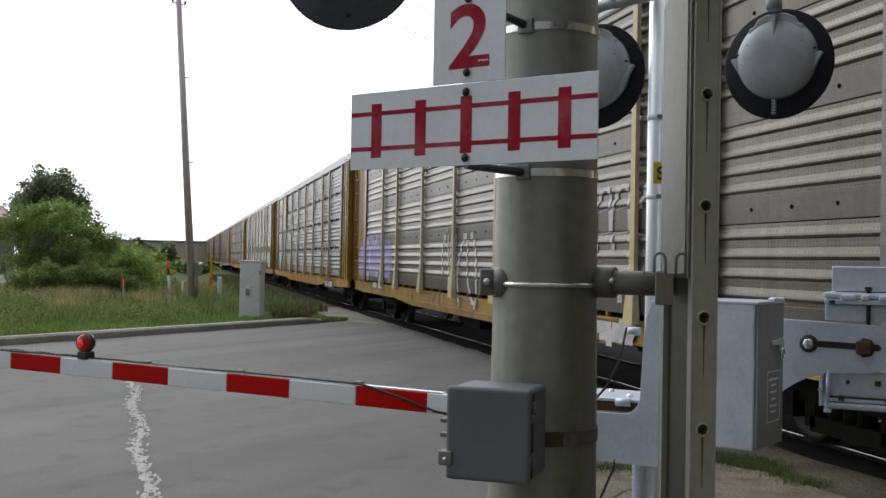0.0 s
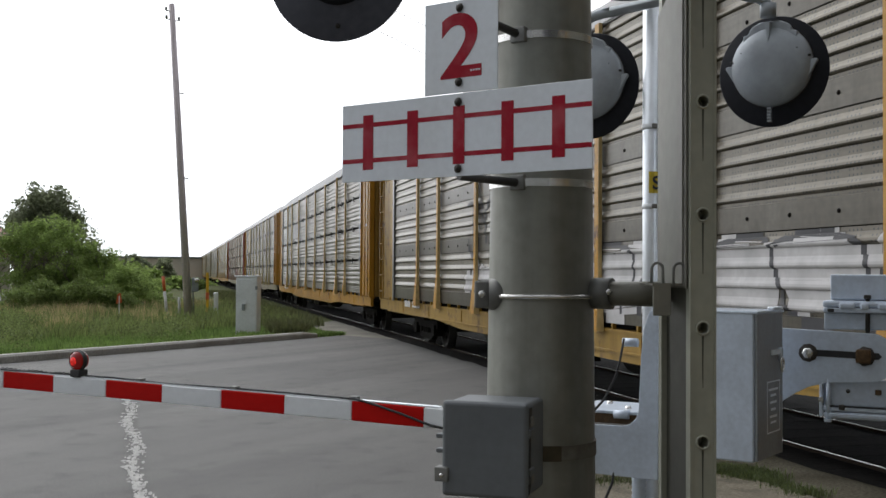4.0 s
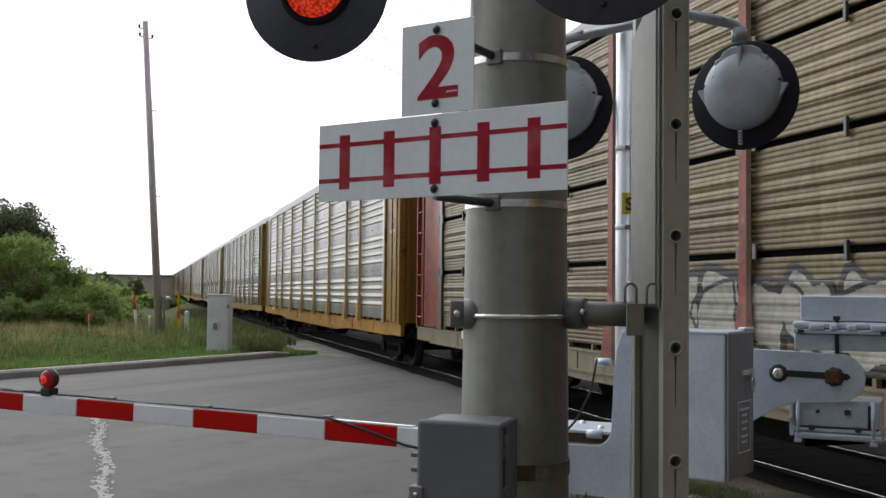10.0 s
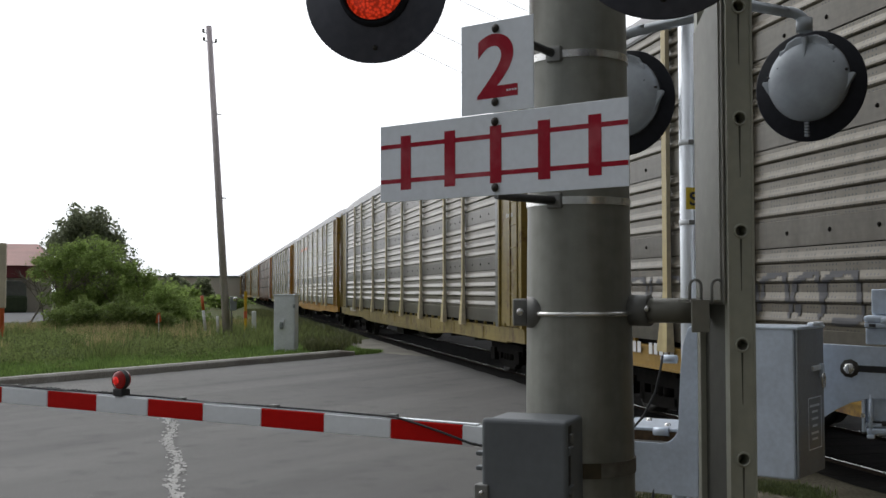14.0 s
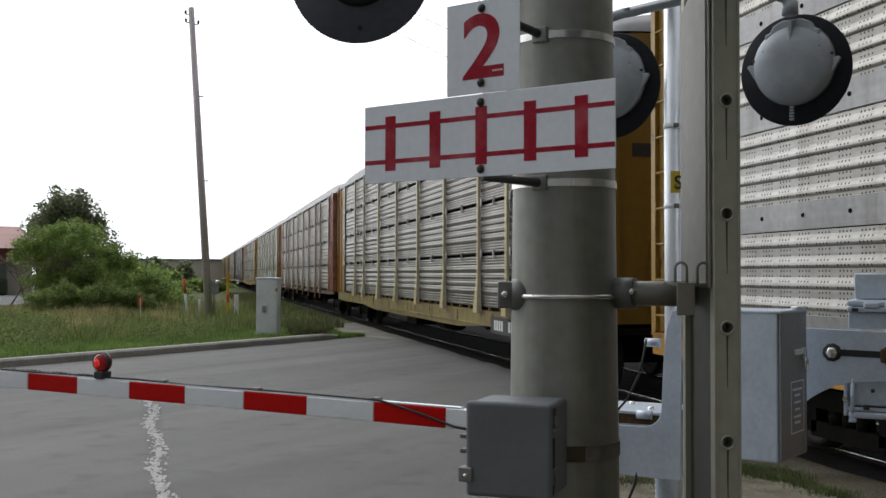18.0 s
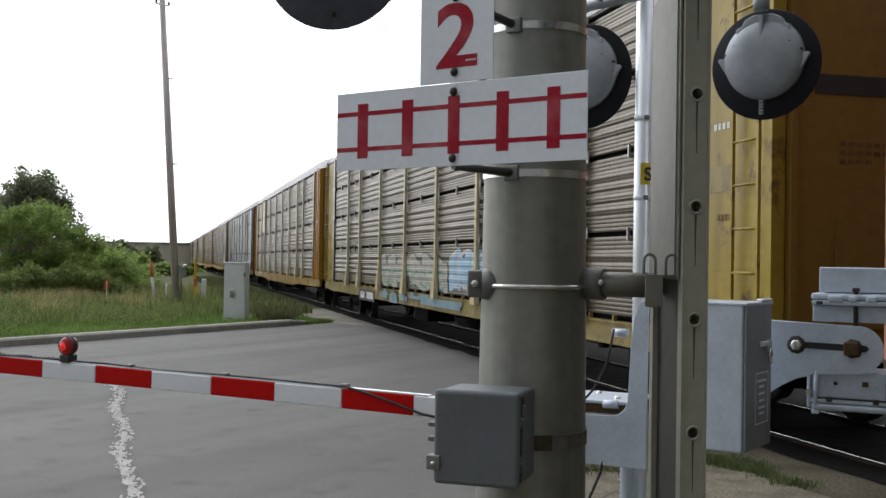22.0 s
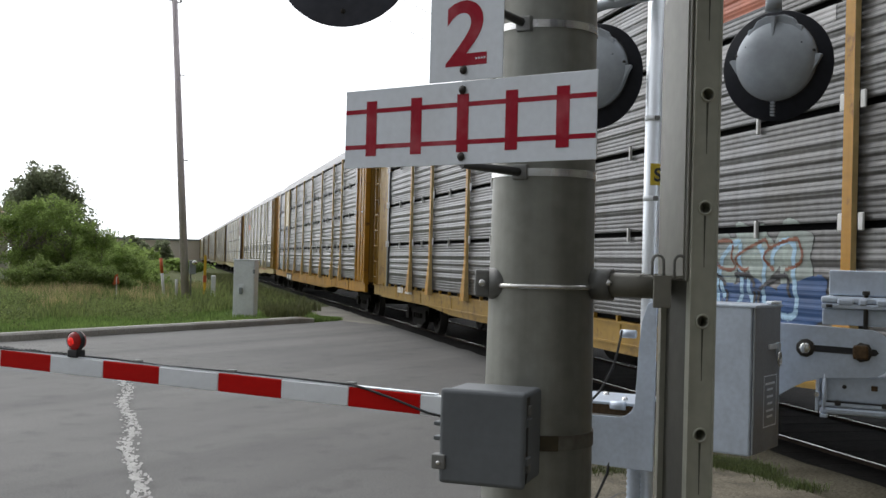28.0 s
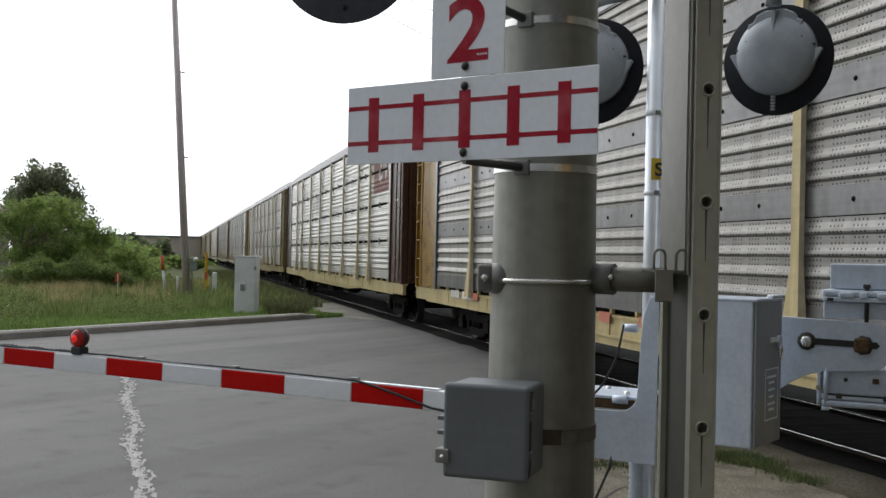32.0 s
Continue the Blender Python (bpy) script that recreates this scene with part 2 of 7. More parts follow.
M_DARKBOLT = material("dark_bolt", (0.05, 0.045, 0.04), 0.5, 0.4, 50, 0.2, 10, 0.1, 0.1)
M_BOX = material("grey_moulded_box", (0.142, 0.155, 0.166), 0.5, 0, 40, 0.06, 3, 0.15, 0.03)
M_GATE = material("silver_gate_paint", (0.575, 0.645, 0.745), 0.34, 0.25, 45, 0.07, 6, 0.18, 0.08, (0.41, 0.455, 0.52))
# Same silver paint as the housing, darkened here for its shaded side.
M_DOOR = material("shaded_silver_door_paint", (0.29, 0.305, 0.325), 0.42, 0.35, 60, 0.08, 4, 0.3, 0.05, (0.15, 0.15, 0.15), streak=0.3)
M_DISC = material("black_signal_background", (0.013, 0.014, 0.019), 0.6, 0, 30, 0.15, 5, 0.1, 0.03)
M_DISC.node_tree.nodes["Principled BSDF"].inputs["Specular IOR Level"].default_value = 0.2
M_FACE = material("faded_slate_signal_background", (0.080, 0.084, 0.112), 0.5, 0, 30, 0.15, 4, 0.25, 0.03, (0.055, 0.058, 0.078))
M_HOUSING = material("silver_signal_housing", (0.34, 0.37, 0.40), 0.52, 0.3, 20, 0.08, 9, 0.24, 0.03, (0.24, 0.255, 0.27))
M_LENS = material("lit_red_lens", (0.45, 0.02, 0.01), 0.3, 0, 60, 0.2, 8, 0.1, 0.3, emit=((1.0, 0.06, 0.02), 0.5))
M_GATELAMP = material("red_gate_lamp_glass", (0.16, 0.006, 0.006), 0.12, 0, 30, 0.2, 8, 0.1, 0.1, emit=((1.0, 0.03, 0.02), 0.06))
M_GATEGLOW = material("glowing_gate_lamp_core", (0.5, 0.01, 0.01), 0.2, 0, 30, 0.2, 8, 0.1, 0.1, emit=((1.0, 0.03, 0.02), 0.55))
M_BLACK = material("black_rubber", (0.02, 0.02, 0.021), 0.6, 0, 40, 0.2, 8, 0.1, 0.1)
M_ARMWHITE = material("reflective_white_band", (0.82, 0.85, 0.88), 0.4, 0, 30, 0.03, 4, 0.08, 0.0)
M_ARMRED = material("reflective_red_band", (0.52, 0.008, 0.006), 0.6, 0, 30, 0.05, 4, 0.08, 0.0)
M_PIPE = material("bright_aluminium_tube", (0.88, 0.92, 0.97), 0.38, 0.55, 20, 0.04, 3, 0.1, 0.0, (0.75, 0.78, 0.80))
M_YELLOWTAG = material("yellow_tag", (0.62, 0.45, 0.03), 0.5, 0, 30, 0.05, 4, 0.1, 0.0)
M_WOODPOLE = material("grey_weathered_pole_wood", (0.76, 0.67, 0.71), 0.85, 0, 30, 0.22, 5, 0.34, 0.4, (0.46, 0.41, 0.42), streak=0.06)
M_CABINET = material("silver_cabinet_paint", (0.90, 0.93, 0.97), 0.32, 0.1, 20, 0.05, 2, 0.12, 0.03)
M_ORANGE = material("orange_marker_plastic", (0.62, 0.12, 0.03), 0.5, 0, 30, 0.08, 4, 0.1, 0.0)
M_YELLOWPOST = material("yellow_marker_plastic", (0.70, 0.42, 0.02), 0.5, 0, 30, 0.08, 4, 0.1, 0.0)
M_RAIL = material("rail_steel", (0.035, 0.027, 0.021), 0.85, 0.1, 30, 0.15, 4, 0.3, 0.1)
M_RAILTOP = material("polished_railhead", (0.88, 0.87, 0.85), 0.16, 1.0, 30, 0.04, 4, 0.08, 0.0)
# Tie wood darkened to match, with the same under-train shade in it.
M_TIE = material("shaded_creosote_tie", (0.012, 0.0105, 0.009), 0.9, 0, 30, 0.3, 3, 0.3, 0.3)
M_LEAFDARK = leafy("dark_oak_leaves", (0.26, 0.29, 0.18), (0.20, 0.225, 0.135), 0.45)
M_HEDGE = leafy("dark_clipped_hedge", (0.045, 0.065, 0.03), (0.03, 0.045, 0.02), 0.2)
M_LEAF = leafy("bright_shrub_leaves", (0.275, 0.365, 0.115), (0.215, 0.29, 0.088), 0.66, 0.3)
M_BRUSH = leafy("dark_undergrowth_leaves", (0.225, 0.295, 0.095), (0.16, 0.21, 0.068), 0.5)
M_TALLWEED = leafy("tall_weed_leaves", (0.215, 0.27, 0.095), (0.15, 0.185, 0.062), 0.5, 0.45)
M_GRASS = leafy("long_grass", (0.205, 0.25, 0.085), (0.125, 0.165, 0.052), 0.4, 0.5)
M_MOWN = leafy("fresh_mown_grass", (0.19, 0.285, 0.075), (0.12, 0.19, 0.05), 0.45, 0.4)
M_WEED = leafy("brown_trackside_weeds", (0.12, 0.135, 0.052), (0.085, 0.085, 0.036), 0.35, 0.5)
M_MOSS = leafy("dull_mossy_weeds", (0.105, 0.135, 0.045), (0.07, 0.075, 0.03), 0.3, 0.5)
M_STRAW = leafy("dry_grass_heads", (0.46, 0.38, 0.20), (0.33, 0.27, 0.13), 0.35, 0.3)
M_BARK = material("bark", (0.22, 0.19, 0.16), 0.9, 0, 12, 0.3, 2, 0.3, 0.5)
M_ROOFRED = material("faded_red_metal_roof", (0.33, 0.145, 0.12), 0.55, 0.1, 6, 0.08, 0.4, 0.2, 0.05)
M_FASCIA = material("maroon_fascia", (0.17, 0.03, 0.035), 0.5, 0, 6, 0.08, 0.4, 0.2, 0.0)
M_STUCCO = material("beige_block_wall", (0.58, 0.53, 0.46), 0.85, 0, 12, 0.1, 0.5, 0.2, 0.2)
M_BOARD = material("faded_beige_board", (0.74, 0.65, 0.54), 0.7, 0, 10, 0.06, 0.8, 0.2, 0.0)
M_WINDOW = material("blind_covered_window_glass", (0.27, 0.28, 0.27), 0.15, 0, 10, 0.1, 1, 0.1, 0.0)
M_WAREHOUSE = material("tan_warehouse_cladding", (0.86, 0.72, 0.61), 0.8, 0, 6, 0.1, 0.05, 0.3, 0.0, (0.72, 0.68, 0.63))
M_WIRE = material("grey_overhead_wire", (0.45, 0.30, 0.31), 0.6, 0.3, 20, 0.1, 2, 0.1, 0.0)
M_UNDER = material("grimy_underframe_steel", (0.012, 0.0105, 0.009), 0.8, 0.2, 12, 0.25, 2, 0.3, 0.2)
M_WHEEL = material("worn_wheel_steel", (0.022, 0.019, 0.016), 0.65, 0.3, 12, 0.2, 3, 0.3, 0.1)
M_STAIN = material("faded_dark_stencil_paint", (0.16, 0.085, 0.02), 0.7, 0, 20, 0.15, 6, 0.3, 0.0)
M_STENCIL = material("white_stencil_paint", (0.70, 0.70, 0.68), 0.6, 0, 20, 0.08, 4, 0.2, 0.0)
M_PLATE = material("black_stencil_plate", (0.03, 0.03, 0.032), 0.6, 0, 20, 0.1, 4, 0.2, 0.0)
# Near-black colour painted for the darkness inside wagons and recesses.
M_VOID = material("painted_recess_shade", (0.005, 0.005, 0.005), 0.95, 0, 10, 0.1, 2, 0.1, 0.0)
M_PATCH = material("cream_repair_patch", (0.80, 0.70, 0.53), 0.6, 0, 10, 0.05, 2, 0.2, 0.0)
for m in (M_ARMRED, M_SIGNRED, M_BALLAST, M_TIE, M_RAIL, M_VOID, M_UNDER, M_DIRT, M_GROUND):
    m.node_tree.nodes["Principled BSDF"].inputs["Specular IOR Level"].default_value = 0.08

# ---- mesh helpers ----
I4 = Matrix.Identity(4)
MESHES = {}


def part(name, bm, mat, parent=None, label="", smooth=False, at=None):
    """One mesh object from a bmesh, under a thing or a part."""
    me = bpy.data.meshes.new(name)
    bm.to_mesh(me)
    bm.free()
    me.materials.append(mat)
    if smooth:
        me.shade_smooth()
    ob = new(name, me)
    ob.parent = parent
    if at is not None:
        ob.matrix_basis = at
    if label:
        ob["label"] = label
    return ob


def shared(key, name, maker, mat, parent, at=I4, label="", more=None):
    """One object on a mesh that alike pieces share."""
    k = (key, mat.name)
    if k not in MESHES:
        bm = maker()
        me = bpy.data.meshes.new(name)
        bm.to_mesh(me)
        bm.free()
        me.materials.append(mat)
        if more:
            me.materials.append(more)
        MESHES[k] = me
    ob = new(name, MESHES[k])
    ob.parent = parent
    ob.matrix_basis = at
    if label:
        ob["label"] = label
    return ob


def thing(name, m, label, category, group="", kind=""):
    ob = new(name)
    ob.empty_display_size = 0.1
    ob.matrix_basis = m
    return tagged(ob, label, category, group, kind)


def add_box(bm, x0, x1, y0, y1, z0, z1, m=I4):
    v = [bm.verts.new(m @ Vector(c)) for c in ((x0, y0, z0), (x1, y0, z0), (x1, y1, z0), (x0, y1, z0), (x0, y0, z1), (x1, y0, z1), (x1, y1, z1), (x0, y1, z1))]
    for f in ((3, 2, 1, 0), (4, 5, 6, 7), (0, 1, 5, 4), (1, 2, 6, 5), (2, 3, 7, 6), (3, 0, 4, 7)):
        bm.faces.new([v[i] for i in f])
    return bm


def box(x0, x1, y0, y1, z0, z1, bevel=0.0, seg=2, m=I4):
    bm = add_box(bmesh.new(), x0, x1, y0, y1, z0, z1, m)
    if bevel:
        bmesh.ops.bevel(bm, geom=bm.edges[:], offset=bevel, segments=seg, affect="EDGES", profile=0.5)
    return bm


def add_tube(bm, p0, p1, r0, r1=None, n=16, caps=True):
    """A round bar or cone from p0 to p1."""
    p0, p1 = Vector(p0), Vector(p1)
    r1 = r0 if r1 is None else r1
    q = (p1 - p0).to_track_quat("Z", "Y").to_matrix()
    rings = []
    for p, r in ((p0, r0), (p1, r1)):
        rings.append([bm.verts.new(p + q @ Vector((r * math.cos(2 * math.pi * i / n), r * math.sin(2 * math.pi * i / n), 0))) for i in range(n)])
    for i in range(n):
        f = bm.faces.new((rings[0][i], rings[0][(i + 1) % n], rings[1][(i + 1) % n], rings[1][i]))
        f.smooth = True
    if caps:
        bm.faces.new(rings[0][::-1])
        bm.faces.new(rings[1])
    return bm


def tube(p0, p1, r0, r1=None, n=16):
    return add_tube(bmesh.new(), p0, p1, r0, r1, n)


def add_path(bm, pts, r, n=8):
    """One round bar swept through the points."""
    pts = [Vector(p) for p in pts]
    side = None
    rings = []
    for i, p in enumerate(pts):
        d = (pts[min(i + 1, len(pts) - 1)] - pts[max(i - 1, 0)]).normalized()
        side = d.orthogonal() if side is None else side - d * side.dot(d)
        side.normalize()
        up = d.cross(side)
        rings.append([bm.verts.new(p + side * (r * math.cos(2 * math.pi * k / n)) + up * (r * math.sin(2 * math.pi * k / n))) for k in range(n)])
    for a, b in zip(rings, rings[1:]):
        for k in range(n):
            f = bm.faces.new((a[k], a[(k + 1) % n], b[(k + 1) % n], b[k]))
            f.smooth = True
    bm.faces.new(rings[0][::-1])
    bm.faces.new(rings[-1])
    return bm


def lathe(profile, n=32, m=I4):
    """Turns (radius, height) pairs about the local z axis."""
    bm = bmesh.new()
    rings = []
    for r, z in profile:
        if r < 1e-6:
            rings.append([bm.verts.new(m @ Vector((0, 0, z)))])
        else:
            rings.append([bm.verts.new(m @ Vector((r * math.cos(2 * math.pi * i / n), r * math.sin(2 * math.pi * i / n), z))) for i in range(n)])
    for a, b in zip(rings, rings[1:]):
        for i in range(n):
            j = (i + 1) % n
            if len(a) == 1 and len(b) == 1:
                continue
            if len(a) == 1:
                f = bm.faces.new((a[0], b[j], b[i]))
            elif len(b) == 1:
                f = bm.faces.new((a[i], a[j], b[0]))
            else:
                f = bm.faces.new((a[i], a[j], b[j], b[i]))
            f.smooth = True
    return bm


def slab(outline, thick, m=I4, bevel=0.0):
    """A plate from an outline in local x and z, with its thickness along y."""
    bm = bmesh.new()
    a = [bm.verts.new(m @ Vector((x, 0, z))) for x, z in outline]
    b = [bm.verts.new(m @ Vector((x, thick, z))) for x, z in outline]
    bm.faces.new(a)
    bm.faces.new(b[::-1])
    k = len(a)
    for i in range(k):
        bm.faces.new((a[i], b[i], b[(i + 1) % k], a[(i + 1) % k]))
    bmesh.ops.recalc_face_normals(bm, faces=bm.faces[:])
    if bevel:
        bmesh.ops.bevel(bm, geom=bm.edges[:], offset=bevel, segments=2, affect="EDGES", profile=0.5)
    return bm


def sheet(pts, z=0.0):
    bm = bmesh.new()
    bm.faces.new([bm.verts.new((x, y, z)) for x, y in pts])
    return bm


def heading(x, y, z, dx, dy):
    """A pose whose local x axis points along (dx, dy)."""
    return pose(x, y, z, 0, 0, math.degrees(math.atan2(dy, dx)))


# ---- ground, road, kerb, track ----
RD = Vector((0.68, 0.733))      # the road's way
RN = Vector((0.733, -0.68))     # across it, towards the camera
FAR_EDGE, NEAR_EDGE = -16.5, -2.3
TRACK_X = 6.55


def on_road(s, n):
    """A point s metres along the road and n across it."""
    return (RD.x * s + RN.x * n, RD.y * s + RN.y * n)


ground = part("ground", sheet([(-1500, -1500), (1500, -1500), (1500, 2500), (-1500, 2500)], -0.03), M_GROUND)
tagged(ground, "green grassy ground with dry patches beside the road", "ground", kind="structure")
road = part("road", sheet([on_road(s, n) for s, n in ((-60, FAR_EDGE), (-60, NEAR_EDGE), (80, NEAR_EDGE), (80, FAR_EDGE))], 0.0), M_ASPHALT)
tagged(road, "worn grey asphalt road running up to the level crossing", "road", kind="structure")
def ragged(seed, pts, z, step, amount):
    """A flat sheet whose outline wanders a little."""
    rnd = random.Random(seed)
    out = []
    for a, b in zip(pts, pts[1:] + pts[:1]):
        a, b = Vector(a), Vector(b)
        k = max(1, min(160, int((b - a).length / step)))
        side = (b - a).normalized()
        for i in range(k):
            p = a.lerp(b, i / k) + Vector((-side.y, side.x)) * rnd.gauss(0, amount)
            out.append((p.x, p.y))
    return sheet(out, z)


verge = part("roadside_dirt", ragged(5, [on_road(-30, -3.35), on_road(-30, 12), (5.5, -12), (5.5, 10.85)], 0.004, 0.14, 0.03), M_DIRT)
tagged(verge, "gravelly dirt and old concrete beside the track", "dirt", kind="structure")
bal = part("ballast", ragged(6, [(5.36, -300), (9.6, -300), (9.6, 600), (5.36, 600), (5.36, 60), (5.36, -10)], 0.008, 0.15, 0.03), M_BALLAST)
tagged(bal, "crushed stone ballast, the train's shade darkened into its colour", "ballast", kind="structure")
bm = ragged(8, [(2.0, 5.5), (4.72, 6.0), (4.62, 7.4), (4.52, 8.42), (3.52, 8.2), (3.21, 8.04), (2.4, 7.55)], 0.022, 0.12, 0.012)
skirt = bmesh.ops.extrude_edge_only(bm, edges=[e for e in bm.edges if e.is_boundary])
for v in [g for g in skirt["geom"] if isinstance(g, bmesh.types.BMVert)]:
    v.co.z = -0.05
pad = part("concrete_pad", bm, M_PAD)
tagged(pad, "old cracked tan concrete pad under the gate", "pavement", kind="structure")
bm = bmesh.new()
crack = [(2.55, 6.9), (2.9, 7.05), (3.15, 7.35), (3.3, 7.4), (3.55, 7.75), (3.62, 8.0), (3.8, 8.24)]
for (xa, ya), (xb, yb) in zip(crack, crack[1:]):
    bm.faces.new([bm.verts.new((x, y, 0.0255)) for x, y in ((xa, ya), (xa + 0.014, ya - 0.008), (xb + 0.014, yb - 0.008), (xb, yb))])
part("crack", bm, M_PLATE, pad, "dark open crack")
apron = part("dusty_apron", ragged(7, [(4.0, 34.5), (5.45, 38.0), (5.45, 26.6), (4.5, 28.4), (4.25, 29.6)], 0.005, 0.25, 0.06), M_APRON)
tagged(apron, "pale dusty apron where the kerb ends at the track", "pavement", kind="structure")


def railhead(x):
    """Rounded polished running surface."""
    bm = bmesh.new()
    arc = [(x + 0.0045 * math.copysign(abs(math.cos(a)) ** 0.4, math.cos(a)), 0.036 + 0.010 * math.sin(a) ** 0.4) for a in [math.pi * k / 8 for k in range(9)]]
    rows = [[bm.verts.new((px, y, pz)) for px, pz in arc] for y in (-300, 0, 20, 60, 600)]
    for p, q in zip(rows, rows[1:]):
        for k in range(8):
            f = bm.faces.new((p[k], q[k], q[k + 1], p[k + 1]))
            f.smooth = True
    bmesh.ops.recalc_face_normals(bm, faces=bm.faces[:])
    return bm


track = thing("railway_track", pose(TRACK_X, 0, 0), "railway track with shiny railheads set in dark ballast", "track", kind="structure")
for side in (-1, 1):
    rail = part("rail", box(side * 0.70 - 0.024, side * 0.70 + 0.024, -300, 600, -0.02, 0.040, 0.006), M_RAIL, track)
    part("railhead", railhead(side * 0.70), M_RAILTOP, rail, "polished steel railhead")
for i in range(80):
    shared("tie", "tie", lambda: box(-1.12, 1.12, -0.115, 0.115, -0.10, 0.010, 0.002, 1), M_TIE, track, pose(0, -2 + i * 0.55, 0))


def kerb():
    bm = bmesh.new()
    prof = ((0.0, -0.05), (0.01, 0.11), (-0.03, 0.15), (-0.16, 0.155), (-0.18, -0.05))
    stations = []
    for i in range(30):
        s = -40 + 62.5 * i / 29
        x, y = on_road(s, FAR_EDGE)
        stations.append((Vector((x, y)), RN, 1.0))
    # the end turns away from the road and sinks
    end = stations[-1][0]
    for k in range(1, 7):
        a = k / 6 * 1.1
        p = end + RD * (1.6 * math.sin(a)) - RN * (1.6 * (1 - math.cos(a)))
        stations.append((p, (RN * math.cos(a) + RD * math.sin(a)), 1.0 - 0.85 * k / 6))
    rows = []
    for p, n, h in stations:
        rows.append([bm.verts.new((p.x + n.x * d, p.y + n.y * d, z * h if z > 0 else z)) for d, z in prof])
    for a, b in zip(rows, rows[1:]):
        for i in range(4):
            bm.faces.new((a[i], a[i + 1], b[i + 1], b[i]))
    bm.faces.new(rows[0])
    bm.faces.new(rows[-1][::-1])
    return bm


tagged(part("kerb", kerb(), M_KERB), "low weathered concrete kerb along the grass", "kerb", kind="structure")


def worn_line():
    """Chipped remains of a painted line."""
    rnd = random.Random(4)
    bm = bmesh.new()
    a, b = Vector((-0.19, 7.4)), Vector((-0.62, 15.2))
    n = 620
    for i in range(n):
        t = i / n
        c = a.lerp(b, t) + Vector((0.035 * math.sin(t * 17) + rnd.gauss(0, 0.034), rnd.uniform(-0.05, 0.05)))
        w, h = rnd.uniform(0.006, 0.026), rnd.uniform(0.02, 0.09)
        k = rnd.randint(5, 7)
        bm.faces.new([bm.verts.new((c.x + w * math.cos(2 * math.pi * j / k) * rnd.uniform(0.6, 1.2), c.y + h * math.sin(2 * math.pi * j / k) * rnd.uniform(0.6, 1.2), 0.004 + i * 0.00001)) for j in range(k)])
    return bm


tagged(part("worn_road_line", worn_line(), M_PAINT_LINE), "chipped white paint line on the grey asphalt", "road marking", kind="structure")

# ---- signal mast with ladder ----
MX, MY = 1.069, 3.118
mast = thing("signal_mast", pose(MX, MY, 0), "thick weathered galvanised steel crossing signal mast", "signal mast")


def mast_radius(z):
    return 0.1635 - 0.0118 * (z - 1.05)


def strap(r, h):
    """A flat band: outer face with sharp rims."""
    bm = bmesh.new()
    for (ra, za), (rb, zb) in (((r - 0.004, -h / 2), (r, -h / 2)), ((r, -h / 2), (r, h / 2)), ((r, h / 2), (r - 0.004, h / 2))):
        rows = [[bm.verts.new((q * math.cos(2 * math.pi * k / 72), q * math.sin(2 * math.pi * k / 72), z)) for k in range(72)] for q, z in ((ra, za), (rb, zb))]
        for k in range(72):
            f = bm.faces.new((rows[0][k], rows[0][(k + 1) % 72], rows[1][(k + 1) % 72], rows[1][k]))
            f.smooth = True
    return bm


part("pole", lathe([(mast_radius(0.0), 0.0), (mast_radius(1.0), 1.0), (mast_radius(2.0), 2.0), (mast_radius(3.0), 3.0), (mast_radius(4.4), 4.4), (0, 4.42)], 64), M_MAST, mast, "dull grey-green galvanised tube")
part("base_flange", box(-0.24, 0.24, -0.24, 0.24, 0, 0.03, 0.008), M_CLAMP, mast)
for z, h in ((2.364, 0.022), (1.934, 0.022), (1.158, 0.042)):
    part("band", strap(mast_radius(z) + 0.004, h), M_STEEL if z > 1.3 else M_STRAP, mast, "steel strap band" if z > 1.3 else "dull brown-stained strap", at=pose(0, 0, z))

bm = bmesh.new()
arc = [radians(-112 + 4 * k) for k in range(7)]
r = mast_radius(1.158) + 0.006
rows = [[bm.verts.new((r * math.cos(a), r * math.sin(a), z)) for z in (-0.022, 0.022)] for a in arc]
for p, q in zip(rows, rows[1:]):
    bm.faces.new((p[0], q[0], q[1], p[1]))
part("strap_buckle", bm, M_STAIN2, mast, "rusty overlap of the strap", at=pose(0, 0, 1.158))

# the clamp round the mast, and its arm to the ladder
CZ = 1.604
clamp = part("clamp_ring", lathe([(mast_radius(CZ) + 0.001, -0.006), (mast_radius(CZ) + 0.010, -0.006), (mast_radius(CZ) + 0.010, 0.006), (mast_radius(CZ) + 0.001, 0.006)], 64), M_STEEL, mast, "thin bright rod clamp", at=pose(0, 0, CZ))
TO_CAM = Vector((-0.27, -0.96, 0))
ACROSS = Vector((0.96, -0.27, 0))
AX = math.degrees(math.atan2(ACROSS.y, ACROSS.x))


def mast_part(name, bm, mat, label="", x=0.0, y=0.0, z=0.0):
    """A piece beside the mast; local x runs across the view, y away from it."""
    p = ACROSS * x - TO_CAM * y
    return part(name, bm, mat, mast, label, at=pose(p.x, p.y, z, 0, 0, AX))


lug = mast_part("clamp_lug", box(-0.045, 0.0, -0.035, 0.035, -0.04, 0.04, 0.006), M_CLAMP, "cast grey clamp lug", -0.155, -0.05, CZ + 0.005)
mast_part("clamp_block", tube((0, -0.02, 0), (0.05, -0.02, 0), 0.046, 0.046, 24), M_CLAMP, "round clamp block", -0.158, -0.04, CZ + 0.005)
mast_part("clamp_bolt", lathe([(0, 0.0), (0.012, 0.0), (0.012, 0.012), (0, 0.012)], 6, pose(0, 0, 0, 90)), M_STEEL, "", -0.178, -0.085, CZ + 0.006)
